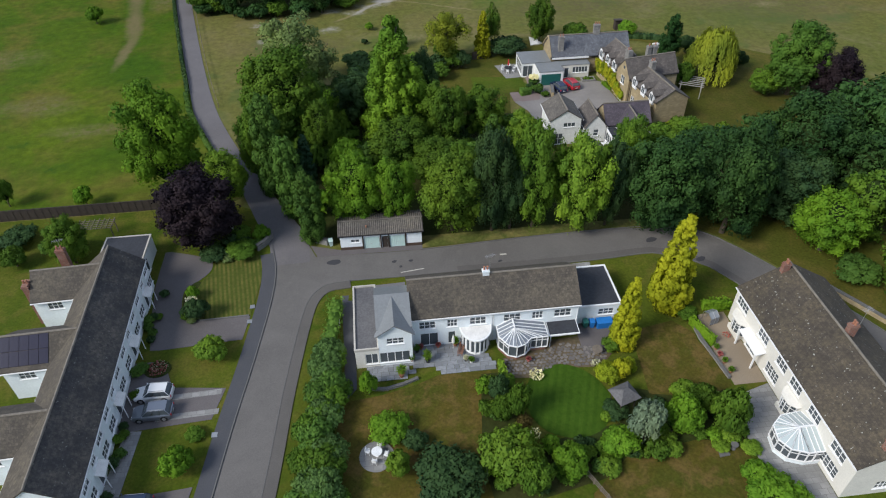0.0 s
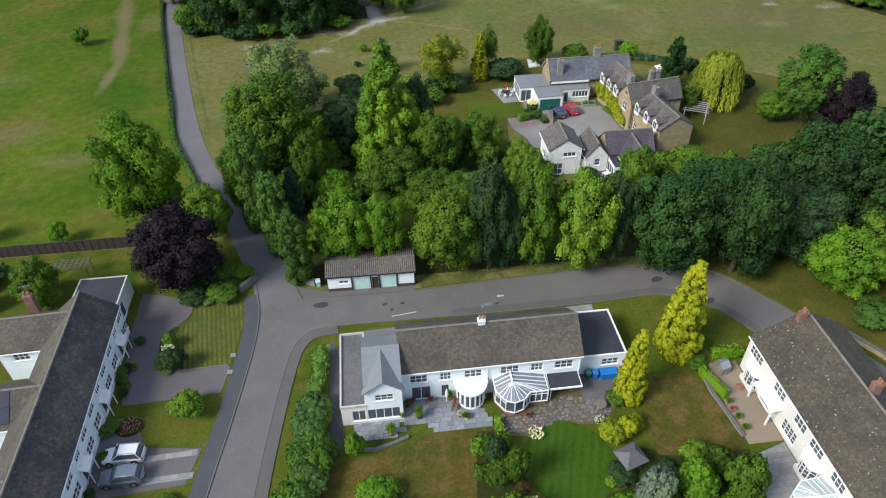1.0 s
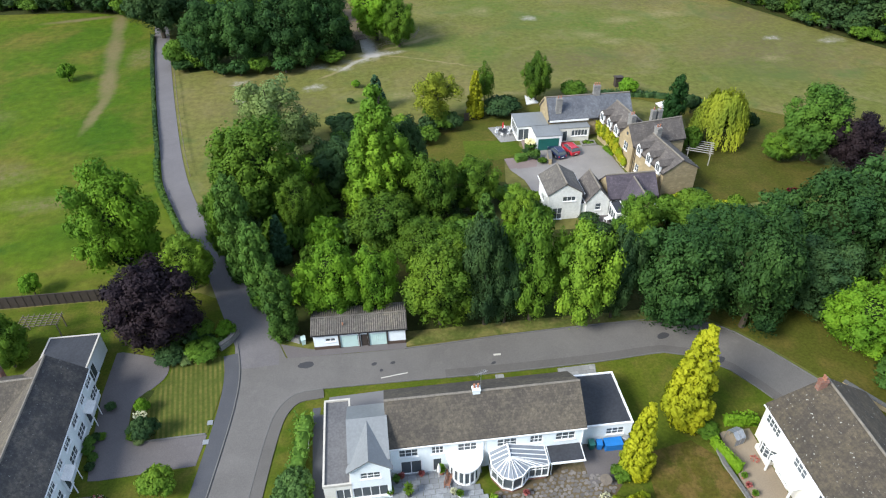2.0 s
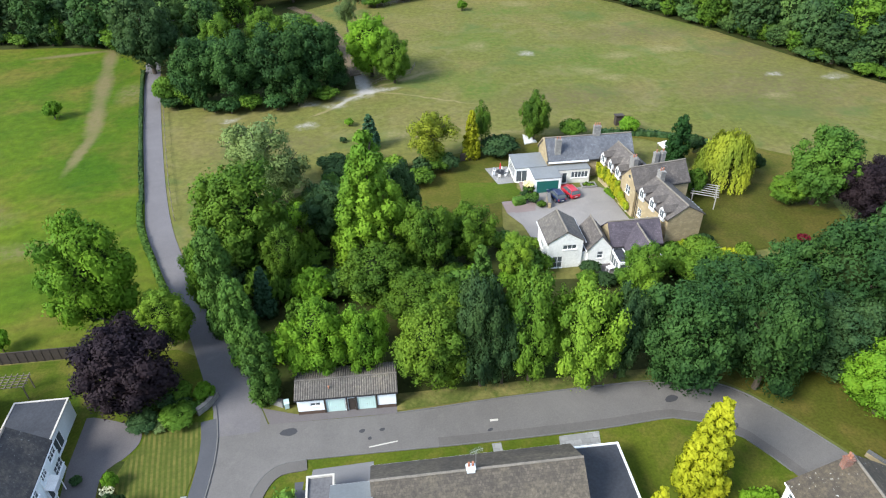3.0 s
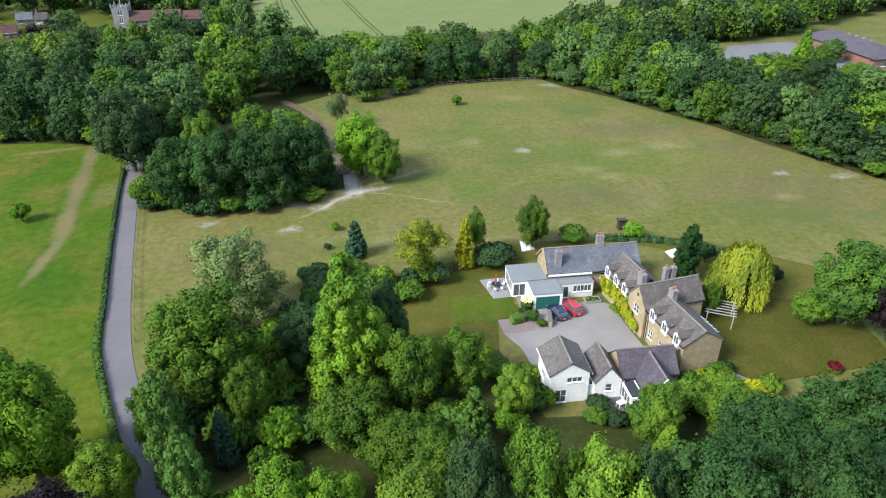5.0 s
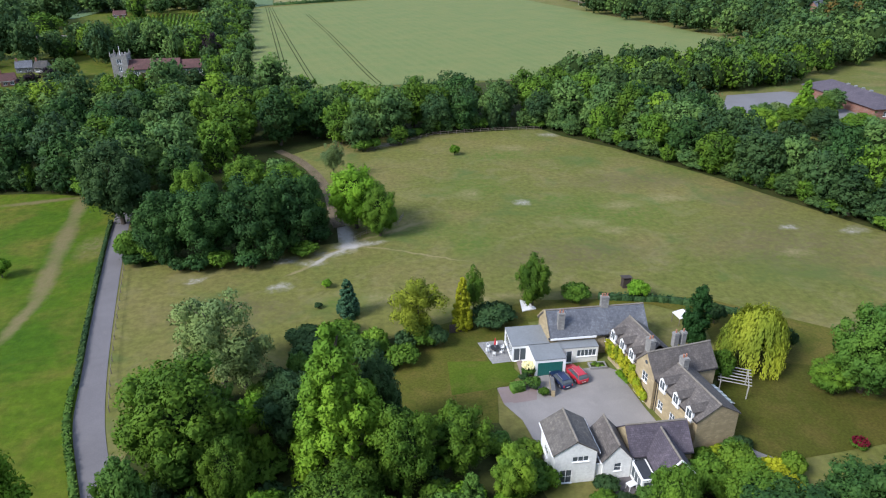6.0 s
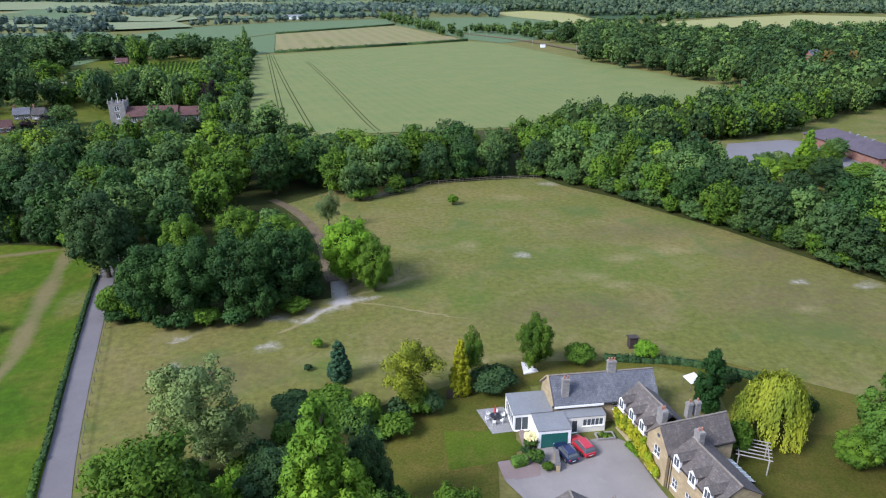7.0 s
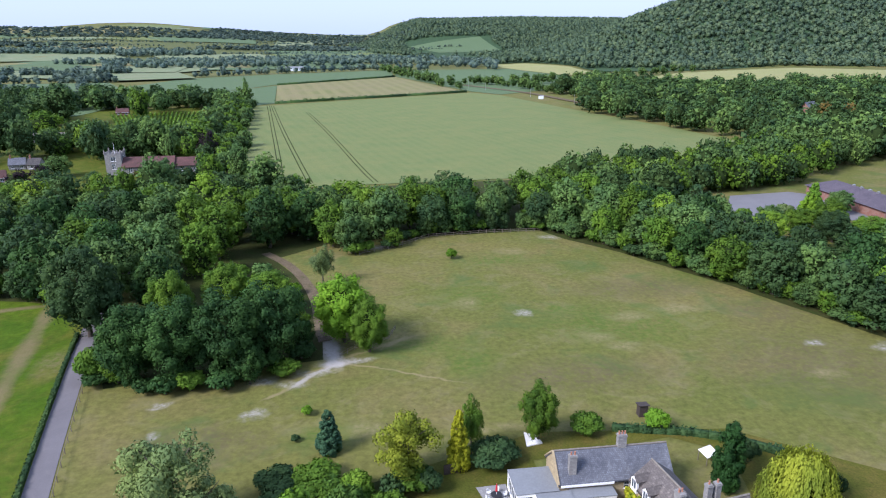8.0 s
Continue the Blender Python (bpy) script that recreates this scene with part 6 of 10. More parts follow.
def crazy(name, ring, z, gap, mat, label, seed):
    """Crazy paving: uneven flat stones, each its own, with open joints."""
    top = tagged(new(name), label, "patio", kind="structure")
    rnd = random.Random(seed)
    xs, ys = [p[0] for p in ring], [p[1] for p in ring]

    def inside(x, y):
        c = False
        for (a0, b0), (a1, b1) in zip(ring, ring[1:] + ring[:1]):
            if (b0 > y) != (b1 > y) and x < (a1 - a0) * (y - b0) / (b1 - b0) + a0:
                c = not c
        return c
    y, k = min(ys), 0
    while y < max(ys):
        x = min(xs) + (k % 2) * gap * 0.5
        while x < max(xs):
            if inside(x, y):
                n = rnd.choice((5, 6, 7))
                r0 = rnd.uniform(0, 6.28)
                sx, sy = x, y
                x, y = x + gap * rnd.uniform(-0.2, 0.2), y + gap * rnd.uniform(-0.2, 0.2)
                pts = [(x + gap * rnd.uniform(0.34, 0.62) * math.cos(r0 + 6.283 * i / n), y + gap * rnd.uniform(0.32, 0.54) * math.sin(r0 + 6.283 * i / n), z + 0.05) for i in range(n)]
                part("flat_stone", Shape().slab([(px, py, pz + rnd.uniform(0, 0.012)) for px, py, pz in pts], 0.05), mat, top)
                x, y = sx, sy
            x += gap * 1.06
        y += gap * 0.9
        k += 1


crazy("crazy_paving", [(12.0, 48.2), (12.3, 46.0), (14.6, 45.7), (18.0, 46.6), (22.8, 46.3), (24.2, 47.6), (23.0, 48.6), (19.6, 49.9), (17.4, 49.2), (14.6, 47.9)], 0.09, 0.44, BUFF_SLAB, "buff and grey crazy paving terrace", 4)
flat("terrace_bed", [(11.5, 48.0), (12.0, 45.6), (14.6, 45.3), (18.0, 46.2), (22.8, 45.9), (24.6, 47.6), (23.2, 50.8), (17.4, 50.4), (15.4, 49.0), (12.0, 48.4)], 0.088, M["soil"], "sandy bed under the crazy paving", "patio")

# ---------------------------------------------------------------- garden things
def chair(m, mat, label, group):
    c = thing("garden_chair", m, label, "chair", group)
    part("seat", Shape().box(-0.22, 0.22, -0.22, 0.22, 0.42, 0.47), mat, c)
    part("backrest", Shape().slab([(-0.22, 0.2, 0.92), (0.22, 0.2, 0.92), (0.22, 0.24, 0.92), (-0.22, 0.24, 0.92)], 0.46), mat, c)
    for x in (-0.2, 0.2):
        for y in (-0.2, 0.2):
            part("leg", Shape().tube((x, y, 0), (x * 0.95, y * 0.95, 0.43), 0.022, None, 6), mat, c)
        part("armrest", Shape().box(x - 0.03, x + 0.03, -0.2, 0.22, 0.64, 0.67), mat, c)
    return c


def round_table(m, r, mat, label):
    t = thing("garden_table", m, label, "table")
    part("tabletop", Shape().lathe([(r, 0.70), (r, 0.735), (r - 0.03, 0.745)], 24), mat, t)
    part("pedestal", Shape().lathe([(0.22, 0.0), (0.2, 0.04), (0.05, 0.08), (0.05, 0.70)], 12), mat, t)
    return t


def seats_round(x, y, z, r, n, mat, label, group, start=0.3):
    first = chair(pose(x + r * math.sin(start), y + r * math.cos(start), z, 0, 0, -math.degrees(start)), mat, label, group)
    for i in range(1, n):
        a = start + 2 * math.pi * i / n
        copy_thing(first, pose(x + r * math.sin(a), y + r * math.cos(a), z, 0, 0, -math.degrees(a)))


solid("round_patio", Shape().lathe([(1.75, 0.04), (1.75, 0.12), (1.7, 0.125)], 40, (-2.8, 37.6, 0)), M["paving"], "round pale stone patio on the lawn", "patio", kind="structure")
round_table(pose(-2.75, 37.7, 0.125), 0.55, M["white_plastic"], "white round garden table on the round patio")
seats_round(-2.75, 37.7, 0.125, 0.95, 4, M["white_plastic"], "white plastic chair at the round garden table", "chairs on the round patio")

flat("garden_patio", [(24.4, 123.0), (28.6, 123.2), (28.6, 117.3), (25.7, 117.1)], 0.11, M["paving"], "stone paved patio beside the glazed wing", "patio")
round_table(pose(26.7, 120.3, 0.11), 0.75, M["black"], "dark round garden table under a closed parasol")
seats_round(26.7, 120.3, 0.11, 1.25, 6, M["white_plastic"], "white garden chair round the patio table", "chairs round the patio table")
para = thing("parasol", pose(26.7, 120.3, 0.11), "closed red parasol standing in the garden table", "parasol")
part("pole", Shape().tube((0, 0, 0), (0, 0, 2.5), 0.025, None, 8), M["white_plastic"], para)
part("canopy", Shape().lathe([(0.06, 1.15), (0.17, 1.3), (0.14, 1.9), (0.06, 2.35), (0.015, 2.5)], 10), M["red_cloth"], para, "folded red cloth canopy")

round_table(pose(22.8, 47.8, 0.14), 0.6, M["timber"], "weathered round table on the terrace")
round_table(pose(26.6, 35.3, 0.085), 0.55, M["dark_timber"], "dark round table on the lower lawn")
seats_round(26.6, 35.3, 0.085, 0.85, 3, M["dark_timber"], "dark wooden chair on the lower lawn", "chairs on the lower lawn")
bench = thing("garden_bench", pose(7.5, 50.0, 0.14, 0, 0, 70), "red-brown wooden bench on the patio", "bench")
WOODRED = plain("red_brown_timber", (0.26, 0.11, 0.06), 0.7)
for i in range(4):
    part("slat", Shape().box(-0.75, 0.75, -0.25 + i * 0.13, -0.14 + i * 0.13, 0.42, 0.45), WOODRED, bench)
for i in range(3):
    part("back_slat", Shape().box(-0.75, 0.75, 0.28, 0.31, 0.55 + i * 0.13, 0.65 + i * 0.13), WOODRED, bench)
for x in (-0.7, 0.7):
    for y in (-0.2, 0.29):
        part("leg", Shape().beam((x, y, 0), (x, y, 0.42 if y < 0 else 0.92), 0.07), WOODRED, bench)
para = thing("parasol", pose(6.6, 50.6, 0.14), "closed white parasol on the patio", "parasol")
part("pole", Shape().tube((0, 0, 0), (0, 0, 2.3), 0.025, None, 8), M["white_plastic"], para)
part("canopy", Shape().lathe([(0.08, 0.9), (0.2, 1.1), (0.15, 1.8), (0.02, 2.35)], 10), M["canvas"], para)


def pot(x, y, z, r, mat, leaf, label, tall=0.6, seed=1, spiky=False):
    p = thing("potted_plant", pose(x, y, z), label, "plant pot")
    part("pot", Shape().lathe([(r * 0.7, 0), (r, r * 1.4), (r * 1.08, r * 1.45), (r * 1.05, r * 1.6), (r * 0.9, r * 1.6)], 14), mat, p)
    rng = np.random.default_rng(seed)
    n = 160
    d = rng.normal(0, 1, (n, 3))
    d /= np.linalg.norm(d, axis=1)[:, None]
    c = d * np.array([r * 1.5, r * 1.5, tall * 0.5]) * rng.uniform(0.5, 1, (n, 1)) + np.array([0, 0, r * 1.5 + tall * 0.5])
    v, f = leaf_cloud_early(c, d, 0.16 if not spiky else 0.1, rng, 5.0 if spiky else 1.3)
    q = new("foliage", early_mesh("foliage", v, f, L[leaf]))
    q.parent = p
    return p


def leaf_cloud_early(c, d, size, rng, long):
    n = len(c)
    t = d + rng.normal(0, 0.3, (n, 3))
    t /= np.linalg.norm(t, axis=1)[:, None]
    b = np.cross(t, rng.normal(0, 1, (n, 3)))
    b /= np.linalg.norm(b, axis=1)[:, None] + 1e-9
    a, w = t * size * 0.6 * long, b * size * 0.5
    v = np.stack([c - a, c + w, c + a, c - w], 1).reshape(-1, 3)
    i = np.arange(n)[:, None] * 4
    return v, np.concatenate([i + [0, 1, 2], i + [0, 2, 3]], 1).reshape(-1, 3)


def early_mesh(name, v, f, mat):
    me = bpy.data.meshes.new(name)
    me.from_pydata([tuple(p) for p in v], [], [tuple(int(i) for i in q) for q in f])
    me.update()
    me.materials.append(mat)
    return me


for k, (x, y, r, mm, lf, tall, sp, lb) in enumerate((
        (3.5, 49.0, 0.32, "black", "lime", 1.5, True, "spiky palm in a black pot on the patio"), (1.7, 49.3, 0.25, "terracotta", "oak", 0.9, False, "green bush in a clay pot"),
        (4.9, 51.0, 0.2, "terracotta", "red_flower", 0.4, False, "red flowers in a clay pot"), (7.8, 48.6, 0.22, "black", "blossom", 0.5, False, "white flowers in a dark pot"),
        (8.4, 48.3, 0.25, "white_plastic", "oak", 0.4, False, "small plant in a white pot"), (2.4, 50.6, 0.25, "black", "hedge", 0.8, False, "green shrub in a black pot"),
        (2.9, 51.0, 0.2, "terracotta", "red_flower", 0.4, False, "red flowers in a clay pot"), (0.4, 47.3, 0.35, "terracotta", "lime", 1.3, True, "spiky palm in a stone ring"),
        (6.9, 51.0, 0.28, "terracotta", "bright", 1.0, False, "leafy yellow-green plant in a pot"), (14.8, 47.6, 0.2, "terracotta", "red_flower", 0.4, False, "red flowers in a clay pot"),
        (40.0 - 3.4, 44.6, 0.2, "terracotta", "oak", 0.5, False, "green plant in a clay pot"), (36.5, 46.6, 0.2, "terracotta", "oak", 0.5, False, "green plant in a clay pot"), (36.4, 48.0, 0.2, "terracotta", "oak", 0.5, False, "green plant in a clay pot"),
        (36.7, 43.2, 0.22, "terracotta", "oak", 0.5, False, "green plant in a clay pot"), (36.5, 45.6, 0.2, "terracotta", "red_flower", 0.3, False, "pink flowers in a clay pot"))):
    pot(x, y, 0.14, r, M[mm], lf, lb, tall, k + 5, sp)

# bins and boxes
def wheelie(x, y, z, t, mat, label):
    b = thing("wheelie_bin", pose(x, y, z, 0, 0, t), label, "bin")
    part("bin_body", Shape().loft([[(-0.22, -0.26, 0.06), (0.22, -0.26, 0.06), (0.22, 0.26, 0.06), (-0.22, 0.26, 0.06)], [(-0.28, -0.34, 0.95), (0.28, -0.34, 0.95), (0.28, 0.34, 0.95), (-0.28, 0.34, 0.95)]]), mat, b)
    part("lid", Shape().slab([(-0.3, -0.38, 0.98), (0.3, -0.38, 0.98), (0.3, 0.36, 1.06), (-0.3, 0.36, 1.06)], 0.05), mat, b)
    for s in (-0.22, 0.22):
        part("wheel", Shape().tube((s - 0.03, 0.26, 0.11), (s + 0.03, 0.26, 0.11), 0.11, None, 12), M["rubber"], b)


wheelie(22.6, 52.0, 0.1, 5, M["green_paint"], "dark green wheelie bin beside the garage wall")
wheelie(23.4, 51.9, 0.1, -6, M["blue_plastic"], "blue wheelie bin beside the garage wall")
wheelie(-7.0, 58.6, 0.09, 10, M["black"], "black wheelie bin beside the hedge")
wheelie(-7.6, 71.2, 0.0, 10, M["mint_paint"], "green wheelie bin beside the garage")
solid("storage_box", Shape().box(23.95, 25.75, 51.4, 52.3, 0.1, 0.95).slab([(23.9, 51.35, 1.02), (25.8, 51.35, 1.02), (25.8, 52.35, 1.08), (23.9, 52.35, 1.08)], 0.06), M["blue_plastic"], "large bright blue storage box by the wall", "box")
solid("water_butt", Shape().lathe([(0.3, 0.1), (0.36, 0.5), (0.33, 1.0), (0.28, 1.03)], 16, (26.3, 52.2, 0)), M["steel"], "grey water butt by the garage wall", "water butt")
cold = thing("cold_frame", pose(-6.9, 56.2, 0.08), "small white-framed cold frame beside the path", "cold frame")
part("frame_box", Shape().box(-0.45, 0.45, -0.7, 0.7, 0, 0.4), M["timber"], cold)
for i in range(3):
    part("glazing_bar", Shape().beam((-0.45 + 0.45 * i, -0.7, 0.45), (-0.45 + 0.45 * i, 0.7, 0.45), 0.05), M["pvc"], cold)
for j in range(3):
    part("cross_bar", Shape().beam((-0.45, -0.7 + 0.7 * j, 0.45), (0.45, -0.7 + 0.7 * j, 0.45), 0.05), M["pvc"], cold)
part("pane", Shape().box(-0.45, 0.45, -0.7, 0.7, 0.41, 0.425), M["glass"], cold)
gh = thing("small_greenhouse", pose(37.7, 51.0, 0.1, 0, 0, 15), "small metal-framed plastic greenhouse", "greenhouse")
for x in (-0.6, 0, 0.6):
    part("hoop", Shape().beam((x, -0.7, 0), (x, -0.7, 1.1), 0.05).beam((x, -0.7, 1.1), (x, 0, 1.55), 0.05).beam((x, 0, 1.55), (x, 0.7, 1.1), 0.05).beam((x, 0.7, 1.1), (x, 0.7, 0), 0.05), M["steel"], gh)
part("cover", Shape().slab([(-0.62, -0.72, 1.08), (0.62, -0.72, 1.08), (0.62, 0, 1.53), (-0.62, 0, 1.53)], 0.02).slab([(-0.62, 0, 1.53), (0.62, 0, 1.53), (0.62, 0.72, 1.08), (-0.62, 0.72, 1.08)], 0.02).box(-0.6, 0.6, -0.71, -0.69, 0.05, 1.08), M["roof_glass"], gh)
shed = thing("garden_hut", pose(23.4, 40.6, 0.08, 0, 0, 18), "small open garden hut with grey felt roof", "hut")
for x in (-0.9, 0.9):
    for y in (-0.8, 0.8):
        part("post", Shape().beam((x, y, 0), (x, y, 1.9), 0.1), M["dark_timber"], shed)
part("roof", Shape().add([(-1.3, -1.2, 1.85), (1.3, -1.2, 1.85), (1.3, 1.2, 1.85), (-1.3, 1.2, 1.85), (-0.3, 0, 2.7), (0.3, 0, 2.7)], [(0, 1, 5, 4), (1, 2, 5), (2, 3, 4, 5), (3, 0, 4), (3, 2, 1, 0)]), M["felt"], shed)
solid("stone_urn", Shape().lathe([(0.25, 0.09), (0.25, 0.2), (0.1, 0.3), (0.12, 0.45), (0.35, 0.75), (0.38, 0.85), (0.3, 0.85)], 16, (32.7, 34.0, 0)), M["kerb"], "pale stone urn beside the steps", "urn")
solid("stone_step", Shape().slab([(31.0, 33.2, 0.2), (32.1, 33.3, 0.2), (32.0, 33.9, 0.2), (31.1, 33.8, 0.2)], 0.12), M["kerb"], "pale stone step in the lawn", "step")


def fence(name, line, height, label, gap=1.8, rails=(0.35, 0.7, 1.05), mat=None, post=0.11):
    f = thing(name, pose(line[0][0], line[0][1], 0), label, "fence")
    o = Vector((line[0][0], line[0][1], 0))
    prev = None
    for a, b in zip(line, line[1:]):
        a, b = Vector((*a, 0)) - o, Vector((*b, 0)) - o
        n = max(1, round((b - a).length / gap))
        for i in range(n + 1):
            p = a.lerp(b, i / n)
            if i or prev is None:
                part("post", Shape().box(p.x - post / 2, p.x + post / 2, p.y - post / 2, p.y + post / 2, 0, height), mat or M["timber"], f)
            if prev is not None and i:
                for z in rails:
                    part("rail", Shape().beam((prev.x, prev.y, z), (p.x, p.y, z), 0.045, 0.09), mat or M["timber"], f)
            prev = p
    return f


fence("fence", [(17.4, 32.9), (18.6, 30.3), (19.6, 27.5)], 1.0, "weathered timber fence between the gardens", 0.9, (0.3, 0.6, 0.9))
fence("paddock_fence", [(9.5, 226.8), (20, 232.2), (30.5, 241.0), (48.9, 243.0), (66.5, 242.6)], 1.25, "grey timber post and rail fence at the paddock's edge", 2.6, (0.5, 1.05))
lane_e = [(x + w + 0.7, y) for (x, y), w in zip(LANE, LANE_HALF) if 112 < y < 178][::3]
fence("lane_fence", lane_e, 1.05, "low post and wire fence beside the lane", 3.2, (0.9,), post=0.1)
fence("gate_fence", [(5.2, 164.6), (8.0, 167.6), (11.5, 168.0), (15.0, 171.5), (16.5, 176.0)], 1.15, "broken timber rails beside the gateway", 2.2, (0.45, 0.95))
gate = thing("field_gate", pose(1.0, 172.0, 0, 0, 0, 12), "weathered timber five-bar gate standing open", "gate")
for k in range(5):
    part("bar", Shape().box(0, 3.0, -0.03, 0.03, 0.25 + k * 0.2, 0.33 + k * 0.2), M["timber"], gate)
for x in (0.0, 2.9):
    part("stile", Shape().box(x, x + 0.1, -0.04, 0.04, 0.2, 1.25), M["timber"], gate)
part("brace", Shape().beam((0.1, 0.05, 0.3), (2.9, 0.05, 1.15), 0.06), M["timber"], gate)
part("gate_post", Shape().box(-0.25, -0.05, -0.1, 0.1, 0, 1.5), M["timber"], gate)


def stone_wall(line, height, thick, mat, label, cope=True):
    w = thing("garden_wall", pose(line[0][0], line[0][1], 0), label, "wall")
    o = Vector((line[0][0], line[0][1], 0))
    for a, b in zip(line, line[1:]):
        a, b = Vector((*a, 0)) - o, Vector((*b, 0)) - o
        d = (b - a).normalized()
        s = Vector((-d.y, d.x, 0)) * thick / 2
        part("wall_body", Shape().slab([tuple(a - s + Vector((0, 0, height))), tuple(b - s + Vector((0, 0, height))), tuple(b + s + Vector((0, 0, height))), tuple(a + s + Vector((0, 0, height)))], height), mat, w)
        if cope:
            n = max(1, int((b - a).length / 0.5))
            for i in range(n):
                p, q = a.lerp(b, (i + 0.03) / n), a.lerp(b, (i + 0.97) / n)
                s2 = s * 1.2
                h = height + 0.09
                part("coping_stone", Shape().slab([tuple(p - s2 + Vector((0, 0, h))), tuple(q - s2 + Vector((0, 0, h))), tuple(q + s2 + Vector((0, 0, h))), tuple(p + s2 + Vector((0, 0, h)))], 0.087), M["kerb"], w)


stone_wall([(-17.6, 71.4), (-16.6, 72.4), (-15.8, 74.0)], 0.9, 0.45, M["grey_stone"], "low grey stone wall at the lane corner")
stone_wall([(-10.9, 73.6), (-9.6, 72.2), (-8.0, 71.4)], 0.9, 0.45, M["grey_stone"], "low grey stone wall beside the garages")
stone_wall([(35.5, 51.7), (35.4, 48.4), (35.8, 45.6), (36.2, 42.4)], 0.35, 0.3, M["grey_stone"], "low stone edging wall beside the drive")
stone_wall([(32.6, 108.3), (33.2, 111.4)], 1.1, 0.5, M["stone"], "low golden stone wall in the yard")
stone_wall([(53.2, 56.5), (56.2, 51.6), (60.0, 45.0)], 0.7, 0.45, M["stone"], "low stone wall across the road")
stone_wall([(-24.2, 58.95), (-17.5, 59.1)], 0.15, 0.2, M["kerb"], "pale stone edging of the striped lawn", False)
stone_wall([(-3.6, 46.0), (-1.4, 45.7), (0.6, 46.2), (2.2, 46.8)], 0.25, 0.3, M["grey_stone"], "low stone edging of the patio", True)
solid("raised_bed", Shape().box(39.8, 42.4, 113.6, 113.8, 0.1, 0.45).box(39.8, 42.4, 114.9, 115.1, 0.1, 0.45).box(39.8, 40.0, 113.8, 114.9, 0.1, 0.45).box(42.2, 42.4, 113.8, 114.9, 0.1, 0.45), M["grey_stone"], "low stone-edged flower bed in the yard", "flower bed")

flat("bed_soil", [(40.0, 113.8), (42.2, 113.8), (42.2, 114.9), (40.0, 114.9)], 0.34, M["wood_floor"], "dark soil of the raised bed")

# pergola and trellis
perg = thing("pergola", pose(58.2, 106.6, 0, 0, 0, -28), "grey timber pergola beside the stone house", "pergola")
for x in (-1.8, 1.8):
    for y in (-1.8, 1.8):
        part("post", Shape().beam((x, y, 0), (x, y, 2.3), 0.14), M["silver_timber"], perg)
    part("beam", Shape().beam((x, -2.2, 2.35), (x, 2.2, 2.35), 0.1, 0.16), M["silver_timber"], perg)
for k in range(6):
    part("rafter", Shape().beam((-2.2, -1.9 + k * 0.76, 2.48), (2.2, -1.9 + k * 0.76, 2.48), 0.08, 0.12), M["silver_timber"], perg)
trel = thing("pergola", pose(-39.8, 77.4, 0), "slatted timber pergola behind the terrace", "pergola")
for x in (-2.2, 2.2):
    for y in (-0.9, 0.9):
        part("post", Shape().beam((x, y, 0), (x, y, 2.1), 0.11), M["timber"], trel)
for k in range(5):
    part("beam", Shape().beam((-2.5, -0.9 + k * 0.45, 2.15), (2.5, -0.9 + k * 0.45, 2.15), 0.07, 0.1), M["timber"], trel)
for k in range(8):
    part("rafter", Shape().beam((-2.3 + k * 0.66, -1.2, 2.26), (-2.3 + k * 0.66, 1.2, 2.26), 0.06, 0.09), M["timber"], trel)
solid("canvas_cover", Shape().add([(33.6, 131.2, 0.3), (36.2, 131.8, 0.3), (35.6, 133.6, 0.5), (33.8, 134.0, 0.9)], [(0, 1, 2, 3), (3, 2, 1, 0)][:1]).prism([(33.6, 131.2, 0.1), (36.2, 131.8, 0.1), (35.6, 133.6, 0.1)], (0, 0, 0.18)), M["canvas"], "white canvas cover lying on the grass", "cover")
tramp = thing("sail_canopy", pose(58.9, 124.6, 0, 0, 0, 20), "white shade canopy on short posts", "canopy")
part("canopy", Shape().slab([(-1.2, -0.9, 1.4), (1.2, -0.9, 1.4), (1.2, 0.9, 1.8), (-1.2, 0.9, 1.8)], 0.05), M["canvas"], tramp)
for x in (-1.1, 1.1):
    for y, z in ((-0.8, 1.36), (0.8, 1.72)):
        part("post", Shape().beam((x, y, 0), (x, y, z), 0.08), M["timber"], tramp)
solid("brown_hut", Shape().box(53.7, 55.1, 136.9, 138.1, 0, 1.9).slab([(53.5, 136.7, 2.2), (55.3, 136.7, 2.2), (55.3, 138.3, 2.0), (53.5, 138.3, 2.0)], 0.15), M["dark_timber"], "small dark brown timber hut at the paddock's edge", "hut")
plank = thing("panel_fence", pose(20.4, 126.3, 0, 0, 0, 8), "dark stained close-boarded fence behind the garden", "fence")
for k in range(12):
    part("board", Shape().box(k * 0.3, k * 0.3 + 0.28, -0.02, 0.02, 0.05, 1.7), M["dark_timber"], plank)
solid("garden_table", Shape().box(-0.6, 0.6, -0.4, 0.4, 0.7, 0.75).box(-0.55, -0.48, -0.35, -0.28, 0, 0.7).box(0.48, 0.55, -0.35, -0.28, 0, 0.7).box(-0.55, -0.48, 0.28, 0.35, 0, 0.7).box(0.48, 0.55, 0.28, 0.35, 0, 0.7), M["white_plastic"], "white garden table on the cottage terrace", "table", m=pose(37.0, 90.6, 0.1, 0, 0, 20))
solid("signboard", Shape().box(-0.5, 0.5, -0.03, 0.03, 0.5, 1.2).box(-0.45, -0.38, -0.03, 0.03, 0, 0.5).box(0.38, 0.45, -0.03, 0.03, 0, 0.5), M["pvc"], "small white board standing beside the copper beech", "sign", m=pose(-21.6, 75.8, 0, 0, 0, 10))

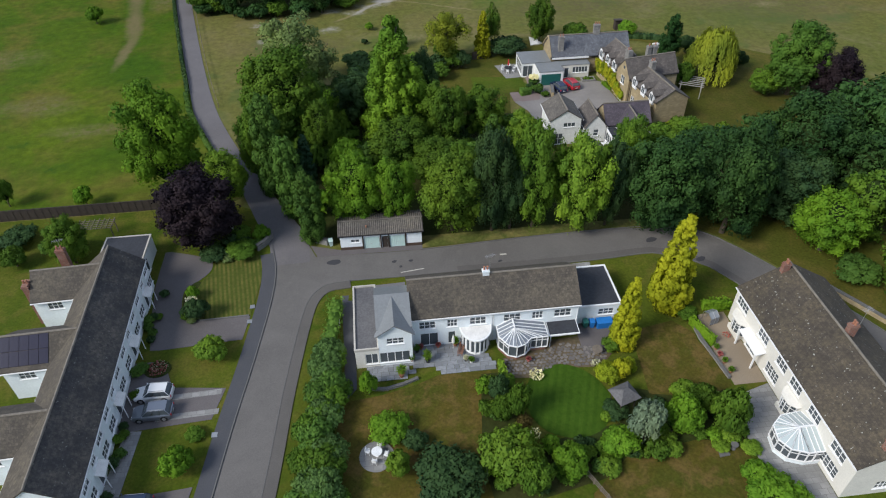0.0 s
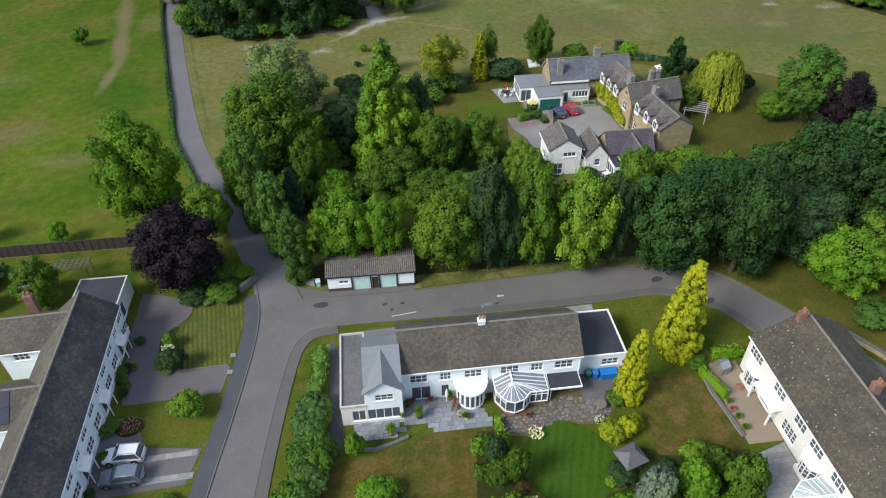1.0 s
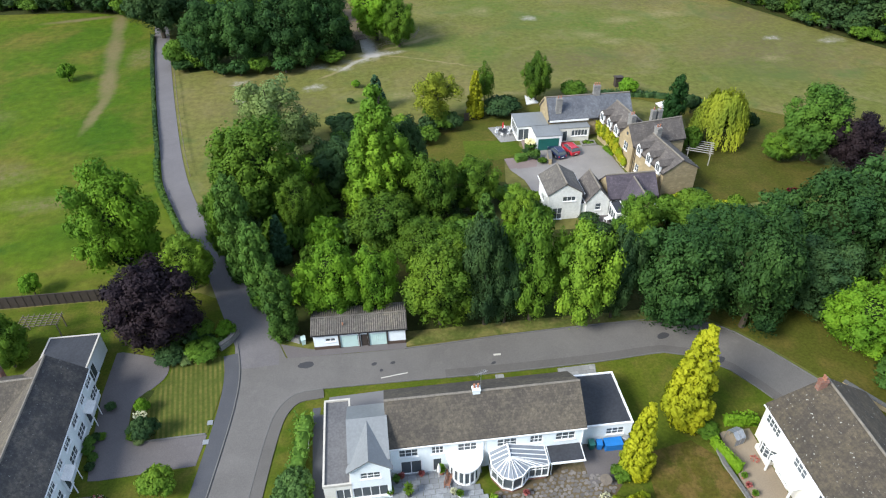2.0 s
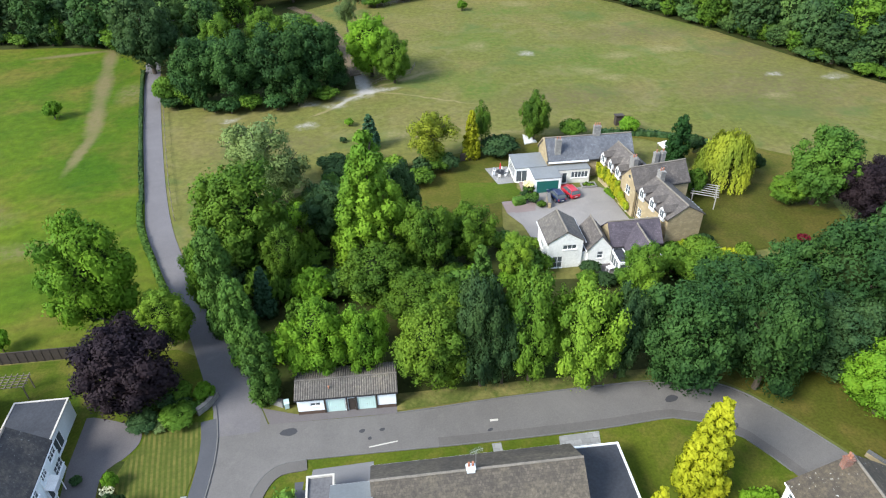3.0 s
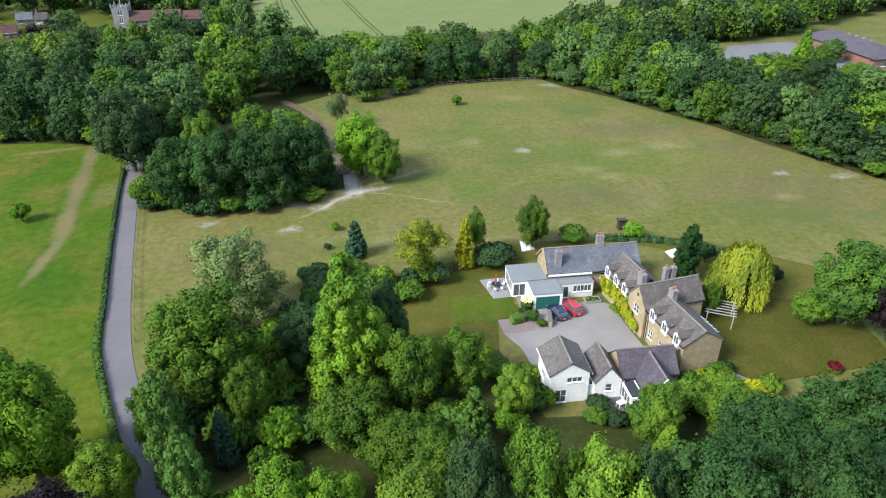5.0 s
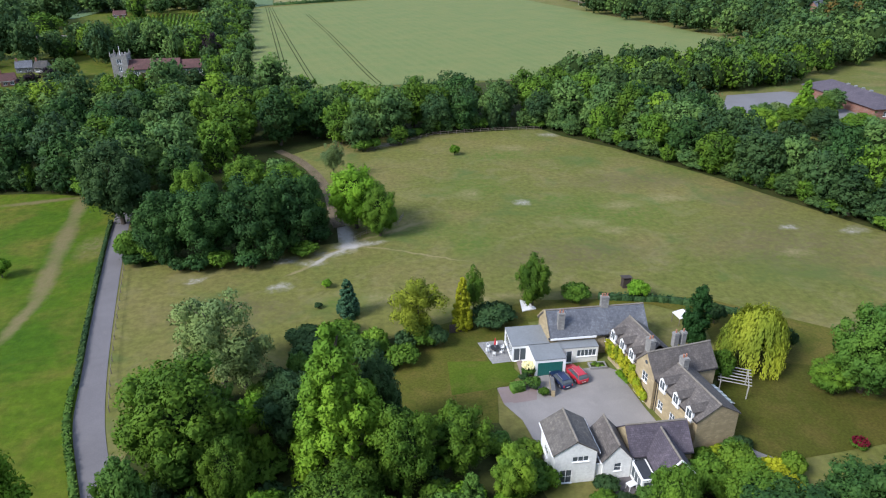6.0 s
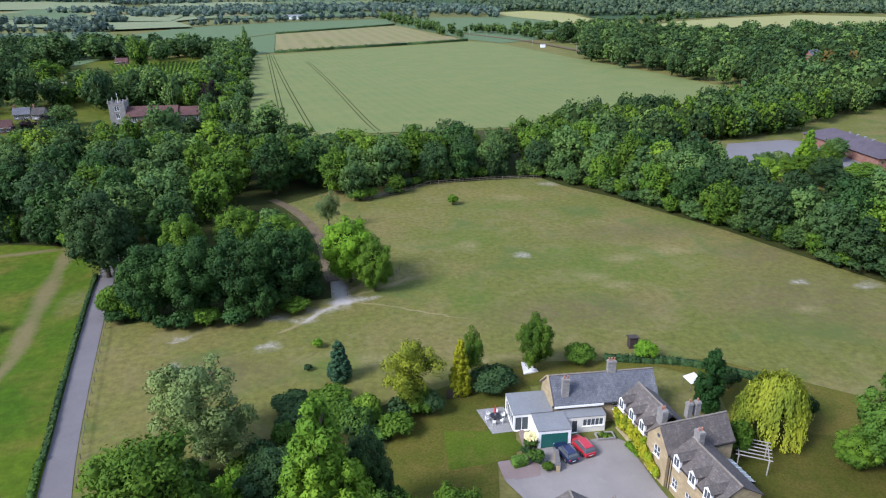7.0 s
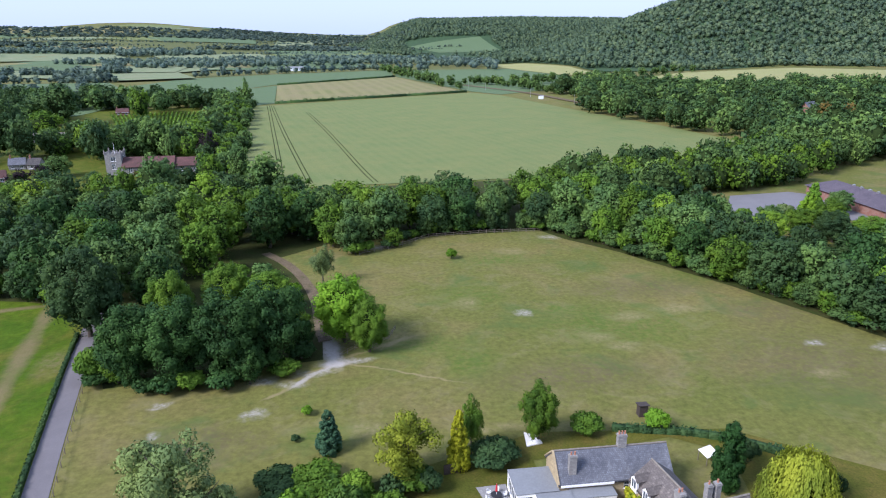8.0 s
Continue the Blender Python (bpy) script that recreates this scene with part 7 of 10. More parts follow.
# flower beds
solid("flower_bed", Shape().slab([(-26.9 + 1.5 * math.cos(i * 0.35), 51.8 + 1.2 * math.sin(i * 0.35), 0.16) for i in range(18)], 0.1), M["wood_floor"], "round dark soil flower bed", "flower bed")


def flowers(name, x, y, z, r, n, leaf, label, seed, size=0.2):
    rng = np.random.default_rng(seed)
    a, q = rng.uniform(0, 6.283, n), np.sqrt(rng.uniform(0, 1, n)) * r
    c = np.stack([x + q * np.cos(a), y + q * np.sin(a), z + rng.uniform(0.05, 0.35, n)], 1)
    v, f = leaf_cloud_early(c, np.tile([0, 0, 1.0], (n, 1)) + rng.normal(0, 0.5, (n, 3)), size, rng, 1.0)
    return tagged(new(name, early_mesh(name, v, f, L[leaf])), label, "flowers", kind="stuff")


flowers("flowers", -26.9, 51.8, 0.16, 1.1, 120, "red_flower", "pink and red bedding flowers", 1)
flowers("flowers", -26.7, 51.9, 0.16, 1.0, 90, "blossom", "white bedding flowers", 2, 0.12)
flowers("flowers", -24.6, 61.8, 0.9, 0.7, 130, "blossom", "white flowers in the drive border", 3, 0.22)
flowers("flowers", 15.2, 45.4, 0.3, 0.8, 150, "blossom", "white flowers beside the oval lawn", 4, 0.2)
flowers("flowers", 22.3, 46.0, 0.3, 0.7, 120, "blossom", "white flowers beside the terrace", 5, 0.2)
flowers("flowers", 13.0, 37.4, 1.2, 0.7, 90, "blossom", "white flowers in the border", 6, 0.2)
flowers("flowers", 30.4, 113.9, 1.5, 1.0, 260, "blossom", "white blossom on the yard shrub", 7, 0.3)
flowers("flowers", -10.3, 99.0, 3.0, 1.2, 200, "blossom", "white blossom in the wood", 8, 0.35)
flowers("flowers", 38.6, 48.4, 0.2, 0.5, 60, "red_flower", "pink flowers beside the drive", 9, 0.15)
flowers("flowers", 68.0, 93.4, 0.8, 1.0, 260, "crimson", "dark red flowers on a shrub by the lawn", 10, 0.24)

# ---------------------------------------------------------------- trees and shrubs
def leaf_cloud(centres, normals, size, rng, droop=0.0, long=1.0, tri=False):
    """Folded leaf clumps, one at each centre, roughly facing along its normal."""
    n = len(centres)
    nm = normals + rng.normal(0, 0.38, (n, 3))
    nm /= np.linalg.norm(nm, axis=1)[:, None] + 1e-9
    ref = rng.normal(0, 1, (n, 3))
    if droop:
        ref = ref * (1 - droop) + np.array([0, 0, -1.0]) * droop * 2
    t = ref - nm * (ref * nm).sum(1)[:, None]
    t /= np.linalg.norm(t, axis=1)[:, None] + 1e-9
    b = np.cross(nm, t)
    s = size * rng.uniform(0.6, 1.35, n)[:, None]
    a, w = t * s * 0.62 * long, b * s * 0.5
    fold = nm * s * 0.18
    if tri:
        v = np.stack([centres - a - w * 0.9, centres - a * 0.4 + w * 1.2, centres + a * 1.3], 1).reshape(-1, 3)
        return v, np.arange(3 * n).reshape(-1, 3)
    v = np.stack([centres - a, centres + w - fold, centres + a, centres - w - fold], 1).reshape(-1, 3)
    i = np.arange(n)[:, None] * 4
    f = np.concatenate([i + [0, 1, 2], i + [0, 2, 3]], 1).reshape(-1, 3)
    return v, f


def ico(sub=1):
    bm = bmesh.new()
    bmesh.ops.create_icosphere(bm, subdivisions=sub, radius=1)
    v = np.array([p.co[:] for p in bm.verts])
    f = np.array([[q.index for q in p.verts] for p in bm.faces])
    bm.free()
    return v, f


ICO = ico(1)


def fast_mesh(name, v, f, mats, leaves=None, normals=None):
    me = bpy.data.meshes.new(name)
    v, f = np.asarray(v, np.float32), np.asarray(f, np.int32)
    me.vertices.add(len(v))
    me.vertices.foreach_set("co", v.ravel())
    me.loops.add(f.size)
    me.loops.foreach_set("vertex_index", f.ravel())
    me.polygons.add(len(f))
    me.polygons.foreach_set("loop_start", np.arange(len(f), dtype=np.int32) * 3)
    for m in mats:
        me.materials.append(m)
    if leaves is not None:
        me.polygons.foreach_set("material_index", (np.arange(len(f)) >= leaves).astype(np.int32))
    me.update(calc_edges=True)
    if normals is not None:
        me.polygons.foreach_set("use_smooth", np.ones(len(f), dtype=bool))
        me.normals_split_custom_set_from_vertices(normals)
    return me


def lobes_of(kind, rng):
    """Lobes (centre, radius) of a crown one unit high and one unit in radius, standing at z 0 to 1."""
    out = []
    if kind == "broad":
        for _ in range(74):
            d = rng.normal(0, 1, 3)
            d /= np.linalg.norm(d)
            k = rng.uniform(0.60, 0.90)
            out.append((np.array([d[0] * k, d[1] * k, 0.52 + d[2] * k * 0.5]), rng.uniform(0.11, 0.25)))
        out += [(np.array([0, 0, z]), 0.64) for z in (0.36, 0.6)]
    elif kind == "tall":
        for i in range(80):
            z = rng.uniform(0.06, 0.95)
            a = rng.uniform(0, 6.283)
            r = 0.94 * (1 - z) ** 0.8 * (0.75 + 0.25 * min(1, z / 0.2))
            out.append((np.array([math.cos(a) * r, math.sin(a) * r, z * 0.94]), rng.uniform(0.13, 0.22) * (1.05 - 0.45 * z)))
        out += [(np.array([0, 0, z]), 0.66 * (1.05 - z)) for z in (0.25, 0.4, 0.55, 0.7)]
    elif kind == "airy":
        for _ in range(52):
            d = rng.normal(0, 1, 3)
            d /= np.linalg.norm(d)
            k = rng.uniform(0.3, 0.92)
            out.append((np.array([d[0] * k, d[1] * k, 0.54 + d[2] * k * 0.46]), rng.uniform(0.14, 0.28)))
    elif kind == "shrub":
        for _ in range(40):
            d = rng.normal(0, 1, 3)
            d /= np.linalg.norm(d)
            d[2] = abs(d[2]) * 0.9 - 0.1
            k = rng.uniform(0.58, 0.8)
            out.append((np.array([d[0] * k, d[1] * k, 0.42 + d[2] * k * 0.5]), rng.uniform(0.16, 0.28)))
        out.append((np.array([0, 0, 0.4]), 0.6))
    elif kind == "fir":
        for i in range(150):
            z = rng.uniform(0.02, 0.96)
            a = rng.uniform(0, 6.283)
            r = 0.86 * (1 - z) ** 0.66 * min(1.0, 0.72 + z * 1.4) * rng.uniform(0.9, 1.06)
            out.append((np.array([math.cos(a) * r, math.sin(a) * r, z]), 0.08 + 0.11 * (1 - z)))
        out += [(np.array([0, 0, z]), 0.72 * (1.02 - z)) for z in (0.12, 0.25, 0.4, 0.55, 0.7, 0.85)]
        out.append((np.array([0, 0, 0.95]), 0.07))
    elif kind == "column":
        for i in range(90):
            z = rng.uniform(0.03, 0.96)
            a = rng.uniform(0, 6.283)
            r = 0.70 * (math.sin(math.pi * (0.12 + 0.85 * z)) ** 0.6)
            out.append((np.array([math.cos(a) * r, math.sin(a) * r, z]), rng.uniform(0.2, 0.32) * (1.1 - 0.5 * z)))
        out += [(np.array([0, 0, z]), 0.62 * (1.05 - 0.6 * z)) for z in (0.1, 0.2, 0.3, 0.4, 0.5, 0.6, 0.7, 0.8, 0.9)]
    elif kind == "willow":
        for _ in range(30):
            d = rng.normal(0, 1, 3)
            d /= np.linalg.norm(d)
            d[2] = abs(d[2])
            k = rng.uniform(0.55, 0.76)
            out.append((np.array([d[0] * k, d[1] * k, 0.45 + d[2] * k * 0.52]), rng.uniform(0.2, 0.3)))
        for _ in range(26):
            a = rng.uniform(0, 6.283)
            out.append((np.array([math.cos(a) * 0.78, math.sin(a) * 0.78, rng.uniform(0.18, 0.5)]), rng.uniform(0.14, 0.2)))
        out.append((np.array([0, 0, 0.45]), 0.6))
    return out


def crown_arrays(kind, h, r, n, leaf, seed, core=1, tri=False, own_share=0.5):
    """Leaf clumps over the lobes of a crown of that height and radius, leafy cores in the lobes, and an inside coloured
    dark as crown shade.
    Gives points, faces, the number of leaf faces, and the normals by which light rolls round each lobe."""
    rng = np.random.default_rng(seed)
    lobes = lobes_of(kind, rng)
    area = np.array([q[1] ** 2 for q in lobes])
    pick = rng.choice(len(lobes), n, p=area / area.sum())
    d = rng.normal(0, 1, (n, 3))
    d /= np.linalg.norm(d, axis=1)[:, None]
    d[:, 2] = np.where((d[:, 2] < -0.35) & (rng.uniform(0, 1, n) < 0.7), -d[:, 2] * 0.8, d[:, 2])
    cen = np.array([q[0] for q in lobes])[pick]
    bump_out = 1 + 0.14 * np.sin(d[:, 0] * 7 + pick * 1.3) * np.sin(d[:, 1] * 7 + pick * 0.7) + 0.10 * np.sin(d[:, 2] * 9 + pick)
    rad = np.array([q[1] for q in lobes])[pick] * rng.uniform(0.84, 1.12, n) * bump_out
    stray = rng.uniform(0, 1, n) < 0.05
    rad = np.where(stray, rad * rng.uniform(1.05, 1.3, n), rad)
    sc = np.array([r, r, h])
    vert = max(0.9, min(1.3, 0.5 * h / r)) * r / h
    pts = cen * sc + d * rad[:, None] * np.array([r, r, vert * h])
    pts[:, 2] = np.maximum(pts[:, 2], 0.08)
    v, f = leaf_cloud(pts, d, leaf, rng, 0.75 if kind == "willow" else (0.35 if kind in ("fir", "column") else 0.0), 2.0 if kind == "willow" else 1.0, tri)
    soft = d + np.array([0, 0, 0.12]) + (cen - np.array([0, 0, 0.45])) * 0.5
    soft /= np.linalg.norm(soft, axis=1)[:, None] + 1e-9
    nm = np.repeat(soft, 3 if tri else 4, 0)
    if kind == "willow":
        k = 34
        a = rng.uniform(0, 6.283, 300)
        q = np.sqrt(rng.uniform(0.12, 1, 300)) * 0.92
        q = q * (1 + 0.16 * np.sin(3 * a + 0.4) + 0.08 * np.sin(7 * a))
        top = 0.30 + 0.66 * np.sqrt(np.maximum(0.03, 1 - q ** 2 * 0.95)) + 0.06 * np.sin(5 * a + 8 * q)
        low = np.where(q > 0.66, rng.uniform(0.02, 0.22, 300), top - rng.uniform(0.2, 0.45, 300))
        t = np.linspace(0, 1, k)[None, :]
        out = (q[:, None] + 0.10 * np.sin(t * 2.2)) * r
        strand = np.stack([np.cos(a)[:, None] * out, np.sin(a)[:, None] * out, (top[:, None] * (1 - t) + low[:, None] * t) * h], 2).reshape(-1, 3)
        strand += rng.normal(0, 0.16, strand.shape)
        w, g = leaf_cloud(strand, np.repeat(np.stack([np.cos(a), np.sin(a), 0 * a + 0.4], 1), k, 0), 0.21, rng, 0.9, 2.0)
        v, f = np.concatenate([v, w]), np.concatenate([f, g + len(v)])
        nm = np.concatenate([nm, np.repeat(np.repeat(np.stack([np.cos(a), np.sin(a), 0 * a + 0.6], 1), k, 0) + rng.normal(0, 0.35, (len(strand), 3)), 4, 0)])
    vs, fs, ns = [v], [f], [nm]
    count, leafy_faces = len(v), len(f)
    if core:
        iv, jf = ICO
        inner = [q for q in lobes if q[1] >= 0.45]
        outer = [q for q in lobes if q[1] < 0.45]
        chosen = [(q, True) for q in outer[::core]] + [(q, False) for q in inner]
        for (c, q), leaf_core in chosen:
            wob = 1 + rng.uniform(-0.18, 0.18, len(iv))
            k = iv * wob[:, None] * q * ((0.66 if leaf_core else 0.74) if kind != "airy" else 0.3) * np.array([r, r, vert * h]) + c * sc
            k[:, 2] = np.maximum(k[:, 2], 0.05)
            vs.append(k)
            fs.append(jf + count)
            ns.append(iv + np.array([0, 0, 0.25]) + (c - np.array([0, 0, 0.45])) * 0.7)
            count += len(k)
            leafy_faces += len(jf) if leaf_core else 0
    nm, v, f = np.concatenate(ns), np.concatenate(vs), np.concatenate(fs)
    nm /= np.linalg.norm(nm, axis=1)[:, None] + 1e-9
    flat_n = np.cross(v[f[:, 1]] - v[f[:, 0]], v[f[:, 2]] - v[f[:, 0]])
    flat_n /= np.linalg.norm(flat_n, axis=1)[:, None] + 1e-9
    turned = (flat_n * nm[f[:, 0]]).sum(1) < 0
    f[turned] = f[turned][:, ::-1]
    flat_n[turned] *= -1
    own = np.zeros_like(nm)
    own[f[:, 0]], own[f[:, 1]], own[f[:, 2]] = flat_n, flat_n, flat_n
    nm = nm * (1 - own_share) + own * own_share
    nm /= np.linalg.norm(nm, axis=1)[:, None] + 1e-9
    return v, f, leafy_faces, nm


def trunk_shape(kind, h, r, seed):
    rnd = random.Random(seed)
    sh = Shape()
    t = 0.02 * h + 0.06
    top = {"broad": 0.55, "airy": 0.75, "shrub": 0.4, "willow": 0.5, "fir": 0.5, "column": 0.5}.get(kind, 0.85) * h
    pts = [Vector((0, 0, -0.1))]
    for i in range(1, 5):
        pts.append(Vector((rnd.uniform(-0.03, 0.03) * h * i / 4, rnd.uniform(-0.03, 0.03) * h * i / 4, top * i / 4)))
    for i in range(4):
        sh.tube(pts[i], pts[i + 1], t * (1.25 if i == 0 else 1 - 0.2 * i), t * (0.8 - 0.2 * i) + 0.02, 8)
    if kind in ("broad", "airy", "willow", "shrub"):
        for i in range(7):
            a = rnd.uniform(0, 6.28)
            s = pts[1].lerp(pts[4], rnd.uniform(0.0, 0.9))
            e = s + Vector((math.cos(a) * r * 0.6, math.sin(a) * r * 0.6, h * rnd.uniform(0.12, 0.3)))
            sh.tube(s, e, t * 0.4, t * 0.1 + 0.01, 6)
    return sh


SIZE = {"broad": (14.0, 5.4), "tall": (20.0, 5.6), "airy": (14.0, 5.5), "shrub": (3.2, 2.0), "fir": (11.0, 2.4), "column": (12.0, 2.6), "willow": (10.5, 5.2)}
LEAVES = {"broad": (15000, 0.27), "tall": (17000, 0.30), "airy": (11000, 0.27), "shrub": (3800, 0.19), "fir": (13000, 0.25), "column": (13000, 0.23), "willow": (5200, 0.22)}
VARIANTS = {"broad": 4, "shrub": 3}
queue = []
made_meshes = {}


def plant(kind, leaf, x, y, h, r, label, group=""):
    queue.append((kind, leaf, x, y, h, r, label, group, 1.0))


def far_plant(kind, leaf, x, y, h, r, label, group):
    queue.append((kind + "_far", leaf, x, y, h, r, label, group, 1.0))


def tree_meshes(kind, i):
    key = (kind, i)
    if key not in made_meshes:
        base = kind.replace("_far", "")
        h, r = SIZE[base]
        n, s = LEAVES[base]
        if kind.endswith("_far"):
            n, s = int(n * (0.21 if base != "shrub" else 0.30)), s * (1.75 if base != "shrub" else 1.5)
        v, f, leaves, nm = crown_arrays(base, h, r, n, s, 100 + i * 7 + len(kind), 2 if kind.endswith("_far") else 1, base != "willow", 0.34 if kind.endswith("_far") else 0.46)
        made_meshes[key] = (fast_mesh("crown", v, f, [L["oak"], M["crown_shade"]], leaves, nm), mesh_of("trunk", trunk_shape(base, h, r, i + 3), M["bark"]))
    return made_meshes[key]


def grow_all():
    rnd = random.Random(5)
    for kind, leaf, x, y, h, r, label, group, _ in queue:
        base = kind.replace("_far", "")
        crown, trunk = tree_meshes(kind, rnd.randrange(VARIANTS.get(base, 1 if base not in ("fir", "column", "airy") else 2)))
        h0, r0 = SIZE[base]
        is_shrub = base == "shrub"
        t = new("shrub" if is_shrub else "tree")
        t.empty_display_size = 0.3
        t.matrix_world = Matrix.LocRotScale((x, y, land(x, y)), Euler((0, 0, rnd.uniform(0, 6.28))), (r / r0, r / r0 * rnd.uniform(0.93, 1.07), h / h0))
        tagged(t, label, "shrub" if is_shrub else "tree", group)
        c = new("crown", crown)
        c.parent = t
        c.material_slots[0].link = "OBJECT"
        c.material_slots[0].material = L[leaf]
        if leaf == "purple":
            c.material_slots[1].link = "OBJECT"
            c.material_slots[1].material = L[leaf]
        k = new("trunk", trunk)
        k.parent = t


rest = []


def stand(poly, spacing, seed, mix_of, hr, label, group, deep=1e9):
    """Trees scattered in a polygon, no two closer than the spacing."""
    rnd = random.Random(seed)
    xs, ys = [p[0] for p in poly], [p[1] for p in poly]

    def inside(x, y):
        c = False
        for (x0, y0), (x1, y1) in zip(poly, poly[1:] + poly[:1]):
            if (y0 > y) != (y1 > y) and x < (x1 - x0) * (y - y0) / (y1 - y0) + x0:
                c = not c
        return c
    got = []
    for _ in range(9000):
        x, y = rnd.uniform(min(xs), max(xs)), rnd.uniform(min(ys), max(ys))
        if not inside(x, y) or any((x - a) ** 2 + (y - b) ** 2 < spacing ** 2 for a, b in got):
            continue
        got.append((x, y))
        h = rnd.uniform(*hr)
        kind, leaf = rnd.choice(mix_of)
        if y > deep:
            rest.append((x, y))
            continue
        far_plant(kind, leaf, x, y, h, h * rnd.uniform(0.36, 0.46), label, group)
    return got


def hedge(name, line, width, height, leaf, label, size=0.22, density=26, wobble=0.12, seed=1, trimmed=False):
    """A hedge along a line: leaf clumps over a leafy core."""
    rng = np.random.default_rng(seed)
    vs, fs, count = [], [], 0
    for a, b in zip(line, line[1:]):
        a, b = np.array([*a, 0.0]), np.array([*b, 0.0])
        ln = np.linalg.norm(b - a)
        if ln < 0.05:
            continue
        d = (b - a) / ln
        s = np.array([-d[1], d[0], 0])
        n = max(4, int(density * ln * (width + 2 * height) / (size / 0.22) ** 2))
        u = rng.uniform(0, ln, n)
        w = rng.uniform(0, width + 2 * height, n)
        lat = np.where(w < height, -width / 2, np.where(w < height + width, w - height - width / 2, width / 2))
        z = np.where(w < height, w, np.where(w < height + width, height, w - height - width))
        k = 1 + (wobble * np.sin(u * 0.9 + a[0]) + rng.normal(0, wobble * 0.6, n)) * (0.3 if trimmed else 1)
        pts = a + d * u[:, None] + s * (lat * k)[:, None] + np.array([0, 0, 1.0]) * (z * k)[:, None]
        nm = s * np.sign(lat)[:, None] * (np.abs(lat) >= width / 2 - 1e-6)[:, None] + np.array([0, 0, 1.0]) * (np.abs(lat) < width / 2 - 1e-6)[:, None]
        v, f = leaf_cloud(pts, nm, size, rng)
        vs.append(v)
        fs.append(f + count)
        count += len(v)
        q = [a - s * width * 0.4, a + s * width * 0.4, b + s * width * 0.4, b - s * width * 0.4]
        cv = np.array(q + [p + np.array([0, 0, height * 0.88]) for p in q])
        cf = np.array([(4, 6, 5), (4, 7, 6), (0, 4, 5), (0, 5, 1), (1, 5, 6), (1, 6, 2), (2, 6, 7), (2, 7, 3), (3, 7, 4), (3, 4, 0)])
        vs.append(cv)
        fs.append(cf + count)
        count += 8
    ob = new(name, fast_mesh(name, np.concatenate(vs), np.concatenate(fs), [L[leaf]]))
    return tagged(ob, label, "hedge")


# woods and gardens between the lane and the cross road
plant("broad", "purple", -24.5, 73.7, 12.2, 5.5, "dense round copper beech with dark purple leaves")
plant("broad", "bright", -31.1, 86.9, 17.7, 5.8, "tall lime tree with light green leaves beside the lane")
plant("broad", "lime", -22.6, 83.5, 8.9, 3.3, "small rounded light green tree beside the lane")
plant("broad", "oak", -14.4, 98.5, 17.3, 6.8, "broad green tree at the edge of the wood")
plant("airy", "silver", -13.5, 117.0, 16.1, 6.5, "tall airy grey-green tree at the paddock edge")
plant("tall", "limetree", 3.7, 97.6, 23.2, 6.6, "tall pointed bright green lime tree in the wood")
plant("broad", "dark", -2.6, 104.9, 9.5, 4.4, "dark green tree inside the wood")
plant("broad", "dark", 8.2, 102.3, 13.7, 3.3, "dark green tree inside the wood")
plant("fir", "spruce", 4.2, 134.1, 7.3, 2.3, "blue-green spruce at the paddock edge")
plant("fir", "gold", 22.7, 127.7, 9.7, 2.1, "pointed yellow-green conifer beside the garden hedge")
plant("broad", "oak", 35.8, 132.7, 10.1, 3.2, "upright green tree behind the stone house")
plant("shrub", "oak", 43.6, 133.6, 4.1, 2.8, "rounded green bush behind the stone house")
plant("shrub", "bright", 55.0, 133.4, 4.1, 2.1, "rounded green bush behind the stone house")
plant("column", "cypress", 58.1, 118.4, 10.2, 2.3, "dark green cypress beside the stone house")
plant("willow", "willow", 64.2, 112.0, 10.0, 4.7, "weeping willow with yellow-green hanging branches")
plant("broad", "maple", 75.6, 103.6, 14.0, 5.6, "green tree in the stone house's garden")
plant("broad", "purple", 80.2, 98.6, 10.6, 4.5, "purple-leaved tree in the stone house's garden")
plant("broad", "chestnut", 37.4, 69.1, 14.5, 5.8, "large dark chestnut tree beside the cross road")
plant("broad", "chestnut", 46.4, 66.9, 16.4, 5.6, "large dark chestnut tree beside the cross road")
plant("broad", "chestnut", 48.0, 77.6, 8.9, 7.2, "large dark chestnut tree beside the cross road")
plant("broad", "chestnut", 61.6, 76.2, 15.3, 6.7, "large dark green tree behind the road")
plant("broad", "dark", 55.9, 68.9, 10.3, 5.4, "dark green tree behind the road")
plant("broad", "bright", -3.7, 75.5, 11.8, 3.9, "fresh green tree behind the garage")
plant("broad", "bright", 1.8, 74.4, 11.0, 3.0, "fresh green tree behind the garage")
plant("broad", "lime", 9.4, 72.4, 12.6, 4.7, "yellow-green tree beside the garage")
plant("broad", "dark", 14.8, 71.5, 16.4, 3.3, "dark green tree beside the road")
plant("broad", "lime", 26.4, 70.0, 15.7, 4.3, "light green tree beside the road")
plant("broad", "oak", 20.6, 71.6, 17.3, 3.8, "green tree beside the road")
plant("column", "conifer", -15.7, 84.7, 16.2, 2.8, "green conifer beside the lane")
plant("column", "conifer", -9.9, 72.5, 11.2, 2.2, "green conifer beside the lane")
plant("column", "conifer", -12.7, 79.1, 12.7, 2.4, "green conifer beside the lane")
plant("broad", "oak", -18.8, 90.0, 11.5, 2.5, "green tree beside the lane")
plant("broad", "oak", 3.8, 88.1, 9.7, 4.9, "olive green tree inside the wood")
plant("shrub", "bright", -5.0, 89.4, 6.6, 3.1, "fresh green shrub inside the wood")
plant("broad", "oak", 10.9, 93.7, 11.6, 3.8, "dark green tree inside the wood")
plant("broad", "oak", 17.5, 96.2, 9.8, 3.8, "green tree inside the wood")
plant("fir", "conifer", 17.0, 84.3, 11.4, 2.4, "dark green conifer inside the wood")
